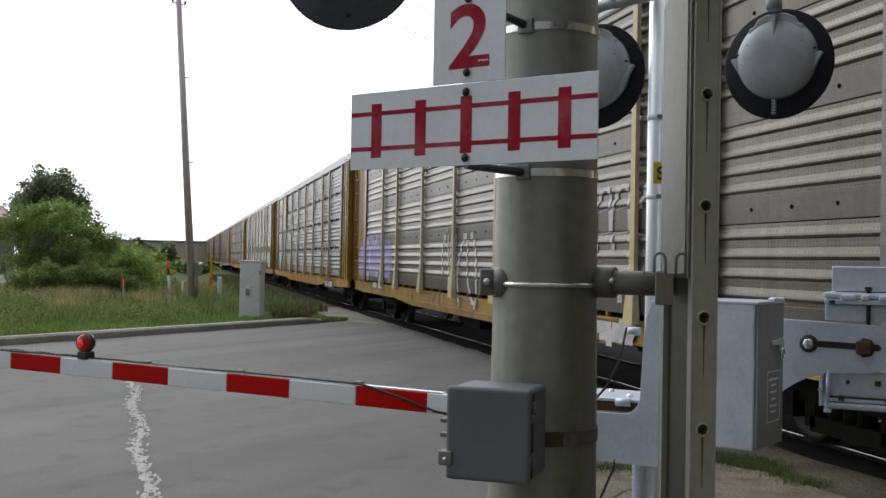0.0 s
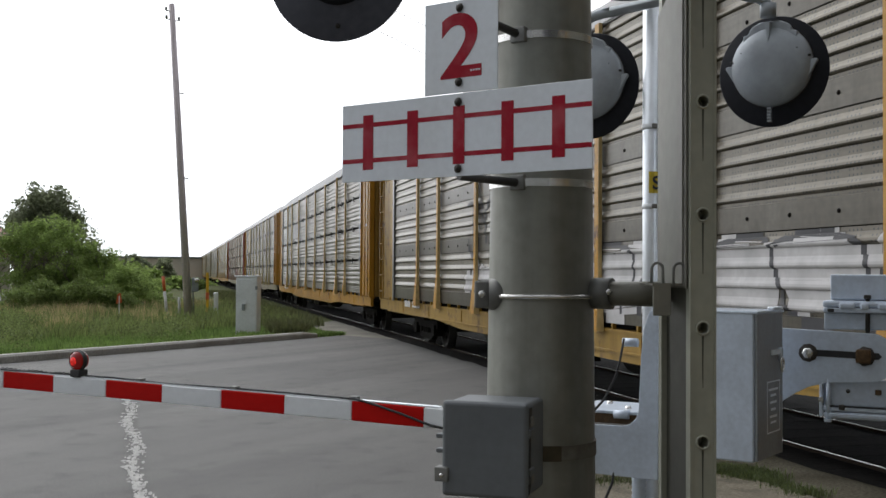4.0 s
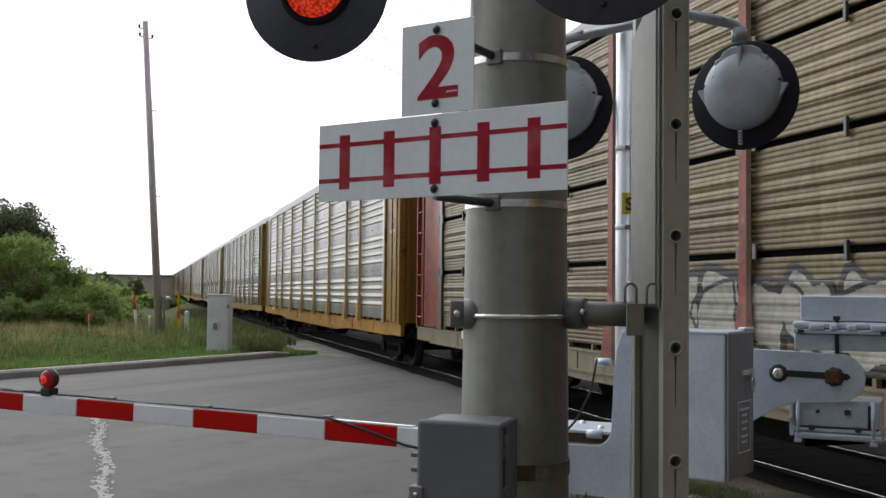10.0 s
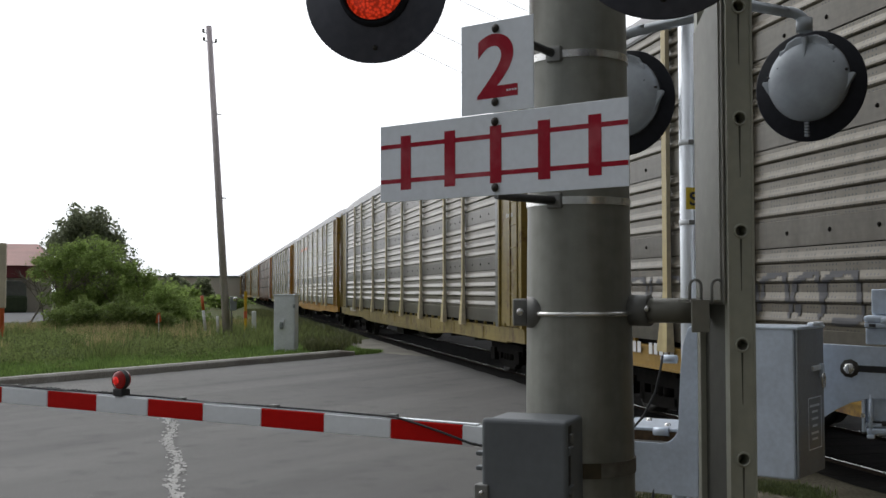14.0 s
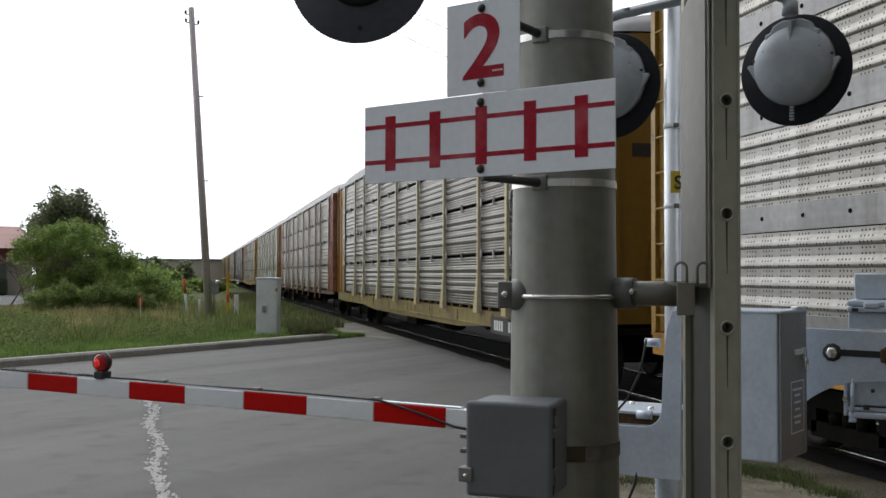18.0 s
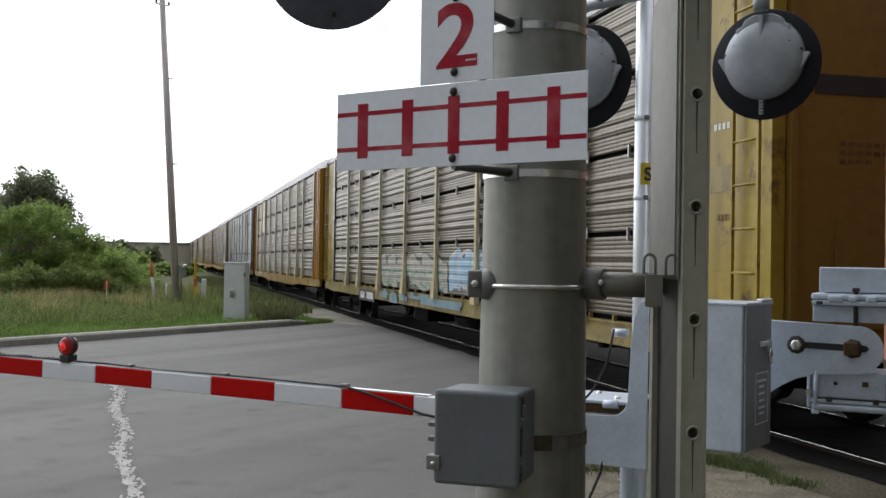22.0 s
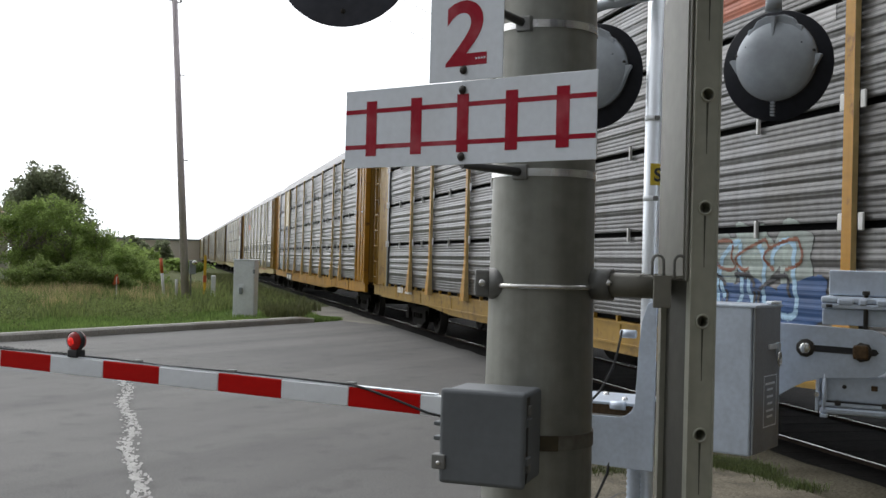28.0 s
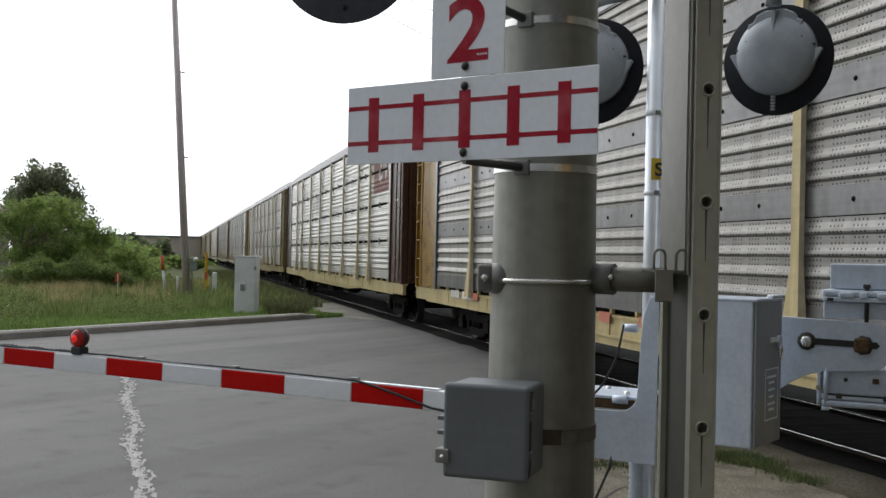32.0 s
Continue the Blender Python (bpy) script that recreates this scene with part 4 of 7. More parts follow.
part("tie_bolt", tube((0.255, 0.016, 1.41), (0.255, 0.016, 1.580), 0.010, None, 8), M_DARKBOLT, cwt)
part("tie_nut", box(0.240, 0.270, -0.004, 0.030, 1.566, 1.584, 0.003), M_DARKBOLT, cwt)
part("cap_bolt", box(0.285, 0.312, 0.012, 0.024, 1.135, 1.158, 0.003), M_RUST, cwt)
part("small_bolt", lathe([(0, 0.008), (0.008, 0.006), (0.010, 0)], 8, pose(0.17, 0.024, 1.145, 90)), M_DARKBOLT, cwt)
for x0, x1 in ((0.135, 0.205), (0.225, 0.262), (0.30, 0.345), (0.40, 0.47)):
    part("rim_lump", box(x0, x1, -0.016, 0.01, 1.518, 1.548, 0.009), M_GATE, cwt, "paint-caked clamp lug")
for x in (0.10, 0.455):
    part("rim_notch", box(x - 0.014, x + 0.014, -0.0095, 0.0, 1.504, 1.520, 0.002), M_BLACK, cwt)
part("lower_gap", box(0.085, 0.43, 0.004, 0.02, 1.0725, 1.0785), M_BLACK, cwt, "dark gap between the plates")
for x in (0.145, 0.345):
    part("lower_bolt", box(x - 0.013, x + 0.013, -0.004, 0.02, 1.060, 1.082, 0.004), M_DARKBOLT, cwt)
part("side_strap", box(0.40, 0.428, 0.008, 0.026, 1.025, 1.185, 0.004), M_GATE, cwt)
part("strap_slot", box(0.385, 0.399, 0.016, 0.0255, 1.06, 1.18), M_BLACK, cwt)
part("bracket_flange", box(0.048, 0.062, 0.0, 0.05, 1.03, 1.19, 0.003), M_GATE, cwt)
part("flange_bolt", tube((0.055, -0.014, 1.105), (0.055, 0.0, 1.105), 0.012, None, 6), M_STEEL, cwt)
part("back_arm", slab([(x - 0.14, z - 0.02) for x, z in outline], 0.016, pose(0, 0.35, 0), 0.003), M_GATE, cwt)

# bracket between mechanism and arm, and the arm itself
bracket = thing("gate_arm_bracket", heading(1.875, 4.722, 0, *GD), "silver L-shaped gate arm bracket plate", "bracket")
bo = [(0.0, 0.755), (0.300, 0.749), (0.302, 1.514), (0.262, 1.505), (0.235, 1.42), (0.223, 1.301), (0.213, 1.085)]
bo += [(0.13 + 0.082 * math.cos(a), 1.065 - 0.084 * math.sin(a)) for a in [math.pi / 2 * k / 6 for k in range(1, 7)]]
bo += [(0.0, 0.980)]
part("plate", slab(bo, 0.016, I4, 0.003), M_GATE, bracket)
for x, z in ((0.19, 1.36), (0.15, 1.03)):
    part("bolt", tube((x - 0.06, 0.03, z), (x + 0.01, 0.03, z), 0.020, None, 10), M_GATE, bracket)
bm = lathe([(0.034 if k % 2 else 0.029, 0.0125 * k) for k in range(61)], 16, pose(0.20, 0.05, 0.0))
part("flexible_conduit", bm, M_GATE, bracket, "ribbed flexible conduit")
bm = bmesh.new()
add_path(bm, [(0.15, -0.02, 1.38), (0.135, -0.025, 1.29), (0.115, -0.028, 1.21), (0.06, -0.03, 1.10), (-0.02, -0.03, 1.01), (-0.12, -0.02, 0.95), (-0.22, 0.0, 0.90)], 0.006, 6)
part("cable", bm, M_BLACK, bracket, "black hanging cable")
bm = bmesh.new()
add_path(bm, [(0.10, 0.01, 0.80), (0.09, 0.0, 0.72), (0.05, -0.01, 0.62), (0.0, -0.01, 0.50), (-0.02, 0.0, 0.30), (-0.02, 0.02, 0.02)], 0.007, 6)
part("cable", bm, M_BLACK, bracket, "black cable running to the ground")

# arm: local x from the bracket out over the road
AR0, AR1 = Vector((1.244, 5.116)), Vector((-0.982, 6.993))
AD = (AR1 - AR0).normalized()
ARM_SLOPE = (1.02 - 0.9735) / (AR1 - AR0).length
arm = thing("crossing_gate", heading(AR0.x, AR0.y, 0, AD.x, AD.y), "red and white banded crossing gate arm lowered over the road", "gate arm")
STRIPE = (AR1 - AR0).length / 7.19


def arm_z(x):
    return 0.9735 + ARM_SLOPE * x


first = 0.078
for k in range(-1, 13):
    x0, x1 = first + STRIPE * k, first + STRIPE * (k + 1)
    tilt = -math.degrees(math.atan(ARM_SLOPE))
    m = pose((x0 + x1) / 2, 0, arm_z((x0 + x1) / 2), 0, tilt)
    h = 0.0485
    red = k % 2 == 0
    shared("band", "band", lambda: box(-STRIPE / 2, STRIPE / 2, -0.025, 0.025, -h, h, 0.004, 1), M_ARMRED if red else M_ARMWHITE, arm, m, "red reflective band" if red else "white reflective band")
part("root", box(-0.70, first - STRIPE - 0.002, -0.03, 0.03, 0.94, 1.035, 0.006), M_ARMWHITE, arm, "white metal arm root")
part("root_plate", box(-0.97, -0.62, -0.50, -0.135, 1.030, 1.044, 0.003), M_GATE, arm)
for x, y in ((-0.70, -0.20), (-0.86, -0.24), (-0.72, -0.40)):
    part("plate_bolt", lathe([(0, 0.014), (0.013, 0.012), (0.016, 0)], 6, pose(x, y, 1.044)), M_STEEL, arm)
part("root_rib", box(-0.95, -0.64, -0.155, -0.14, 0.985, 1.028, 0.003), M_RUST, arm, "rusty rib under the plate")
part("top_edge", box(0.0, 5.6, -0.02, 0.02, 0, 0.006, m=pose(0, 0, arm_z(0) + 0.050, 0, tilt)), M_PIPE, arm)
GLX = 2.33
rnd = random.Random(3)
pts = [(-0.30, 0.034, 0.90), (0.03, 0.034, arm_z(0.03) - 0.035), (0.20, 0.034, arm_z(0.2) + 0.01), (0.36, 0.03, arm_z(0.36) + 0.045), (0.46, 0.02, arm_z(0.46) + 0.06)]
for k in range(1, 13):
    x = 0.46 + k * 0.4
    pts.append((x, 0.01 + rnd.uniform(-0.01, 0.01), arm_z(x) + 0.058 + rnd.uniform(-0.003, 0.006)))
bm = bmesh.new()
add_path(bm, pts, 0.006, 6)
part("cable", bm, M_BLACK, arm, "black lamp cable")
bm = bmesh.new()
add_path(bm, [(GLX + 0.06 + 0.0045 * k, 0.010 + 0.004 * math.cos(k * 0.8), arm_z(GLX + 0.06 + 0.0045 * k) + 0.066 + 0.0035 * math.sin(k * 0.8) + 0.003 * math.sin(k * 0.13)) for k in range(150)], 0.0035, 5)
part("coiled_cable", bm, M_BLACK, arm, "twisted black cable wound along the arm")
for x in (0.48, 1.22, 1.87, 3.2, 4.4):
    part("cable_clip", box(x - 0.022, x + 0.022, -0.02, 0.02, arm_z(x) + 0.052, arm_z(x) + 0.072, 0.004), M_CLAMP, arm)
lamp = part("lamp_base", box(GLX - 0.038, GLX + 0.038, -0.035, 0.035, arm_z(GLX) + 0.05, arm_z(GLX) + 0.095, 0.008), M_BLACK, arm, "black lamp base")
for a in (90, -90):
    part("lamp_lens", lathe([(0.054, 0.004), (0.055, 0.012), (0.050, 0.026), (0.034, 0.038), (0, 0.043)], 32, pose(GLX, 0, arm_z(GLX) + 0.145, a)), M_GATELAMP, lamp, "round red gate lamp lens")
part("lamp_core", lathe([(0.024, 0.0402), (0.018, 0.0424), (0, 0.0445)], 24, pose(GLX + 0.006, 0.0, arm_z(GLX) + 0.142, -90)), M_GATEGLOW, lamp, "glowing core of the lens")
part("lamp_hood", lathe([(0.0555, -0.024), (0.0575, 0.0), (0.0555, 0.012)], 20, pose(GLX, 0, arm_z(GLX) + 0.145, 90)), M_BLACK, lamp, "black lamp collar")
part("lamp_rim", lathe([(0.050, -0.004), (0.058, -0.004), (0.058, 0.004), (0.050, 0.004)], 32, pose(GLX, 0, arm_z(GLX) + 0.145, 90)), M_BLACK, lamp)

# ---- roadside things ----
pole = thing("utility_pole", pose(0.42, 40.9, 0), "leaning weathered grey wooden utility pole in the grass", "utility pole")
part("shaft", tube((0.03, 0, -0.1), (-0.70, -0.1, 11.45), 0.150, 0.102, 24), M_WOODPOLE, pole)
for z, s in ((11.2, -1), (10.85, 1), (10.9, -1)):
    x = 0.03 - 0.73 * z / 11.55
    part("insulator", lathe([(0.02, 0), (0.05, 0.03), (0.035, 0.07), (0.055, 0.10), (0.03, 0.14), (0, 0.15)], 16, pose(x + s * 0.22, -0.1, z)), M_CLAMP, pole)
    part("insulator_pin", tube((x, -0.1, z - 0.02), (x + s * 0.22, -0.1, z), 0.02, None, 8), M_CLAMP, pole)
for z in (8.2, 5.1):
    x = 0.03 - 0.73 * z / 11.55
    part("step_bolt", tube((x, -0.1, z), (x + 0.26, -0.15, z - 0.02), 0.02, None, 8), M_CLAMP, pole)
part("meter_box", box(0.12, 0.36, -0.30, -0.08, 0.95, 1.45, 0.02), M_HOUSING, pole, "grey meter box")
part("meter", lathe([(0.09, 0), (0.09, 0.06), (0.07, 0.09), (0, 0.10)], 24, pose(0.30, -0.30, 1.36, 90)), M_STEEL, pole)
part("riser_pipe", tube((0.20, -0.15, 0.0), (0.17, -0.16, 1.25), 0.03, None, 10), M_CLAMP, pole)

cab = thing("signal_cabinet", pose(1.90, 29.9, -0.02, 0, 0, -18), "silver metal trackside signal cabinet standing in grass", "cabinet")
part("body", box(-0.29, 0.29, -0.22, 0.22, 0, 1.56, 0.015), M_CABINET, cab)
part("cap", box(-0.31, 0.31, -0.24, 0.24, 1.562, 1.60, 0.012), M_CABINET, cab)
part("door", box(-0.26, 0.26, -0.234, -0.222, 0.06, 1.50, 0.006), M_CABINET, cab)
part("lock_cover", box(-0.15, 0.02, -0.262, -0.234, 0.72, 0.92, 0.012), M_CABINET, cab, "raised lock cover")
part("handle", box(-0.11, -0.01, -0.31, -0.262, 0.66, 0.84, 0.02), M_HOUSING, cab, "latch handle with padlock")
part("vent", box(0.24, 0.30, -0.24, -0.21, 1.22, 1.32, 0.006), M_HOUSING, cab)

mk = thing("cable_marker_post", pose(-0.40, 41.3, 0.0), "white marker post with an orange top in the grass", "marker post")
part("post", tube((0.08, 0, 0), (-0.02, 0, 0.95), 0.055, None, 10), M_STENCIL, mk)
part("top", tube((-0.02, 0, 0.96), (-0.08, 0, 1.5), 0.06, None, 10), M_ORANGE, mk, "orange top")
mk2 = thing("cable_marker_post", pose(0.12, 40.9, 0.0), "short white marker stake in the grass", "marker post")
part("post", tube((0, 0, 0), (-0.02, 0, 0.75), 0.05, None, 10), M_STENCIL, mk2)
mk3 = thing("marker_flag", pose(-2.0, 41.0, 0.0), "small orange marker flag in the grass", "marker flag")
part("stick", tube((0, 0, 0), (0, 0, 0.8), 0.015, None, 6), M_STENCIL, mk3)
part("flag", slab([(-0.12, 0.5), (0.1, 0.55), (0.04, 0.9), (-0.06, 0.85)], 0.01), M_ORANGE, mk3, "orange flag")
yp = thing("pipeline_marker", pose(1.22, 45.0, 0.0), "tall yellow pipeline marker post", "marker post")
part("post", box(-0.055, 0.055, -0.04, 0.04, 0.0, 1.65, 0.02), M_YELLOWPOST, yp)
part("collar", box(-0.065, 0.065, -0.05, 0.05, 0.55, 0.85, 0.02), M_ORANGE, yp)
wp = thing("short_white_post", pose(1.55, 44.6, 0.0), "short pale pedestal post beside the yellow marker", "post")
part("post", box(-0.09, 0.09, -0.09, 0.09, 0.0, 0.85, 0.03), M_CABINET, wp)

# overhead wires beyond the mast
WIRES = ((11.83, 42.97, 13.54), (10.71, 43.23, 13.21), (9.28, 43.6, 12.12), (8.84, 43.74, 11.19))
WIRE_WAY = Vector((0.883, -0.177, -0.434)).normalized()
for wx, wy, wz in WIRES:
    bm = bmesh.new()
    c = Vector((wx, wy, wz))
    add_tube(bm, c - WIRE_WAY * 9, c + WIRE_WAY * 9, 0.011, None, 5)
    tagged(part("overhead_wire", bm, M_WIRE), "thin overhead wire against a white sky", "wire", "overhead wires")

# ---- far background ----
house = thing("red_roofed_building", pose(-12.9, 92.5, -0.03, 0, 0, 12), "low beige building with a faded red hipped metal roof", "building")
part("wall", box(-34, 0, 0, 14, 0, 3.2), M_STUCCO, house, "beige block wall")
part("fascia", box(-34.6, 0.6, -1.2, 14.6, 2.75, 3.70, 0.05), M_FASCIA, house, "maroon fascia")
bm = bmesh.new()
e = [(-34.8, -1.4), (0.8, -1.4), (0.8, 14.8), (-34.8, 14.8)]
rv = [bm.verts.new((x, y, 3.72)) for x, y in e] + [bm.verts.new((-32.8, 6.7, 5.75)), bm.verts.new((-0.6, 6.7, 5.75))]
for f in ((0, 1, 5, 4), (1, 2, 5), (2, 3, 4, 5), (3, 0, 4)):
    bm.faces.new([rv[i] for i in f])
part("roof", bm, M_ROOFRED, house, "faded red metal roof")
for x in (-3.2, -8.0, -13.0):
    win = part("window", box(x - 1.3, x + 1.3, -0.05, 0.02, 0.9, 2.5), M_WINDOW, house)
    part("frame", box(x - 1.36, x + 1.36, -0.08, -0.055, 2.5, 2.6), M_STENCIL, win)
part("hedge", box(-6.5, -1.9, -1.6, -0.6, 0, 1.35, 0.2), M_HEDGE, house, "clipped dark hedge")
lot = part("parking_lot", sheet([(-70, 66), (-9.5, 62), (-9.5, 91.5), (-70, 94)], -0.004), M_LOT)
tagged(lot, "grey parking lot before the building", "parking lot", kind="structure")

board = thing("board_on_posts", pose(-8.15, 42.4, 0.0), "beige board with rounded corners on orange posts", "board")
part("panel", box(-1.9, 0.65, -0.06, 0.06, 1.05, 3.45, 0.05), M_BOARD, board)
for x in (-1.4, 0.5):
    part("leg", box(x - 0.09, x + 0.09, -0.05, 0.05, 0, 1.05, 0.01), M_ORANGE, board, "orange post")

wh = thing("warehouse", pose(-30, 226, 0), "long low tan warehouse beyond the trees", "building")
part("wall", box(0, 40, 0, 30, 0, 4.4, 0.05), M_WAREHOUSE, wh)
part("roof", box(-0.3, 40.3, -0.3, 30.3, 4.42, 4.75, 0.05), M_HOUSING, wh, "pale flat roof edge")

# ---- plants ----
def leaf_cloud(rnd, blobs, count, size):
    """Many small leaf clumps scattered in and on the blobs (centre, radii)."""
    verts, faces = [], []
    clumps = []
    for c, r in blobs:
        for _ in range(36):
            d = Vector((rnd.gauss(0, 1), rnd.gauss(0, 1), rnd.gauss(0, 1))).normalized() * rnd.uniform(0.3, 0.92)
            k = rnd.uniform(0.16, 0.36)
            clumps.append(((c[0] + d.x * r[0], c[1] + d.y * r[1], c[2] + d.z * r[2]), (r[0] * k, r[1] * k, r[2] * k * 0.8)))
    blobs = clumps
    weights = [r[0] * r[1] * r[2] for _, r in blobs]
    for c, r in rnd.choices(blobs, weights, k=count):
        d = Vector((rnd.gauss(0, 1), rnd.gauss(0, 1), rnd.gauss(0, 1))).normalized()
        k = (rnd.uniform(0.45, 1.0) ** 0.5 if rnd.random() < 0.6 else rnd.uniform(0.5, 1.7)) * (1 + 0.16 * noise.noise(d * 2.3 + Vector(c)))
        p = Vector(c) + Vector((d.x * r[0], d.y * r[1], d.z * r[2])) * k
        a = Vector((rnd.gauss(0, 1), rnd.gauss(0, 1), rnd.gauss(0, 0.6))).normalized()
        b = a.orthogonal().normalized()
        b = (b * math.cos(rnd.uniform(0, 6.28)) + a.cross(b) * math.sin(rnd.uniform(0, 6.28))).normalized()
        s = size * rnd.uniform(0.5, 1.3)
        i = len(verts)
        verts += [p - a * s, p + b * s * 0.6, p + a * s, p - b * s * 0.5 + Vector((0, 0, s * 0.3))]
        faces.append((i, i + 1, i + 2, i + 3))
    me = bpy.data.meshes.new("crown")
    me.from_pydata([tuple(v) for v in verts], [], faces)
    return me


def limb(bm, rnd, p, d, length, r, depth):
    q = p + d * length
    add_tube(bm, p, q, r, r * 0.62, 7, False)
    if depth:
        for _ in range(3):
            nd = (d + Vector((rnd.gauss(0, 0.5), rnd.gauss(0, 0.5), rnd.gauss(0.1, 0.3)))).normalized()
            limb(bm, rnd, q, nd, length * rnd.uniform(0.55, 0.8), r * 0.6, depth - 1)


def tree(name, at, blobs, leaves, size, mat, trunk, label, category, seed, stems=1):
    rnd = random.Random(seed)
    t = thing(name, pose(*at), label, category)
    bm = bmesh.new()
    for k in range(stems):
        d = Vector((rnd.gauss(0, 0.25 if stems > 1 else 0.04), rnd.gauss(0, 0.25 if stems > 1 else 0.04), 1)).normalized()
        limb(bm, rnd, Vector((rnd.uniform(-0.3, 0.3) * (stems - 1), 0, -0.1)), d, trunk[0], trunk[1], 3)
    part("trunk", bm, M_BARK, t)
    me = leaf_cloud(rnd, blobs, leaves, size)
    me.materials.append(mat)
    crown = new("crown", me)
    crown.parent = t
    return t


tree("oak_tree", (-8.4, 78, 0), [((-0.2, 0, 5.0), (2.4, 2.3, 2.2)), ((-0.9, 0, 6.4), (1.3, 1.4, 1.3)), ((1.1, -0.3, 4.7), (1.7, 1.7, 1.8)), ((-1.5, 0.2, 4.6), (1.4, 1.5, 1.6)), ((1.9, 0, 3.6), (1.6, 1.5, 1.5)), ((0.4, 0, 6.1), (1.4, 1.4, 1.3)), ((-2.0, 0, 3.6), (1.3, 1.4, 1.5)), ((0.2, -0.2, 4.6), (1.6, 1.4, 1.8))], 26000, 0.12, M_LEAFDARK, (1.6, 0.22), "dark green oak tree with a rounded crown", "tree", 1)
tree("shrub_thicket", (-5.2, 50.5, 0), [((-0.1, 0, 3.0), (0.95, 0.9, 1.15)), ((-1.3, 0, 2.8), (0.9, 0.9, 1.0)), ((-2.2, 0.1, 2.6), (0.75, 0.8, 0.75)), ((1.1, 0, 2.3), (0.95, 0.9, 1.0)), ((2.1, 0.1, 1.9), (0.8, 0.8, 0.95)), ((2.9, 0, 1.3), (0.8, 0.8, 0.8)), ((0.2, -0.4, 1.6), (1.5, 1.0, 1.1)), ((-1.3, -0.4, 1.3), (0.9, 0.9, 0.9)), ((1.8, -0.5, 0.9), (1.6, 1.0, 0.8)), ((-0.2, -0.6, 0.6), (1.4, 0.9, 0.6)), ((-0.9, 0.2, 3.4), (0.7, 0.7, 0.7)), ((0.5, 0.1, 3.4), (0.8, 0.7, 0.8)), ((3.4, 0, 1.0), (0.9, 0.8, 0.75))], 42000, 0.052, M_LEAF, (1.15, 0.05), "bright green leafy shrub thicket with thin grey stems", "shrub", 2, 12)
tree("shrub", (-2.6, 58, 0), [((-1.2, 0, 1.5), (1.1, 0.9, 1.1)), ((-0.3, 0.1, 1.3), (0.9, 0.8, 0.95)), ((0.6, 0, 1.05), (0.9, 0.8, 0.85)), ((1.4, 0.1, 0.8), (0.8, 0.7, 0.7))], 12000, 0.07, M_LEAF, (0.5, 0.04), "green shrubs trailing off towards the pole", "shrub", 17, 5)
tree("low_shrub", (-4.3, 46.5, 0), [((-1.9, 0.1, 0.55), (0.7, 0.6, 0.55)), ((-1.0, 0, 0.75), (0.7, 0.7, 0.75)), ((-0.1, 0.2, 0.6), (0.8, 0.7, 0.6)), ((0.8, -0.1, 0.8), (0.65, 0.7, 0.8)), ((1.6, 0.2, 0.55), (0.7, 0.6, 0.55)), ((2.4, 0.1, 0.4), (0.6, 0.5, 0.45))], 16000, 0.05, M_BRUSH, (0.4, 0.03), "low green shrubs at the edge of the grass", "shrub", 3, 1)
tree("shrub", (-2.9, 54, 0), [((0, 0, 1.1), (1.6, 1.4, 1.1)), ((1.4, 0.5, 0.8), (1.2, 1.2, 0.8))], 5000, 0.10, M_LEAF, (0.5, 0.05), "rounded green shrub in long grass", "shrub", 4, 4)
tree("shrub", (-5.0, 72, 0), [((0, 0, 1.5), (2.2, 1.6, 1.5)), ((2.3, 0.5, 1.1), (1.8, 1.2, 1.2))], 4500, 0.15, M_LEAF, (0.8, 0.08), "green shrubs growing behind the grass", "shrub", 5, 4)
tree("small_tree", (-5.0, 138, 0), [((0, 0, 2.2), (1.9, 2, 1.5)), ((1.8, 0, 1.4), (1.6, 2, 1.3))], 3000, 0.24, M_LEAFDARK, (1.1, 0.13), "small dark green tree far off", "tree", 6)
tree("small_tree", (-1.6, 150, 0), [((0, 0, 2.2), (1.3, 1.4, 1.2)), ((0.5, 0, 1.3), (1.1, 1.2, 1.1))], 2200, 0.22, M_LEAFDARK, (1.2, 0.12), "small dark green tree far off", "tree", 7)
tree("small_tree", (-14.5, 130, 0), [((0, 0, 2.9), (3.0, 2, 2.0)), ((4, 0, 2.2), (3.0, 2, 1.6)), ((-4, 0, 3.2), (3.0, 2, 2.2))], 4500, 0.28, M_LEAFDARK, (1.3, 0.15), "row of dark green trees far off", "tree", 8)
tree("hedgerow", (-1.0, 104, 0), [((-3, 0, 0.7), (4, 1.2, 0.9)), ((2, 0, 0.6), (2.4, 1.2, 0.7))], 4000, 0.18, M_LEAF, (0.4, 0.05), "low green hedge along the track", "hedge", 9, 5)


def weed_patch():
    """Broad-leaved weeds standing among the grass."""
    rnd = random.Random(17)
    blobs = []
    for _ in range(260):
        x, y = on_road(rnd.uniform(-12, 22), FAR_EDGE - rnd.uniform(1.6, 18))
        if x < 2.6:
            k = rnd.uniform(0.3, 0.9) * (0.7 if y < 34 else 1.0)
            blobs.append(((x, y, 0.36 * k + 0.08), (k, k, 0.6 * k)))
    me = leaf_cloud(rnd, blobs, 72000, 0.034)
    me.materials.append(M_TALLWEED)
    return tagged(new("weeds", me), "broad-leaved green weeds in the long grass", "weeds", kind="stuff")


weed_patch()


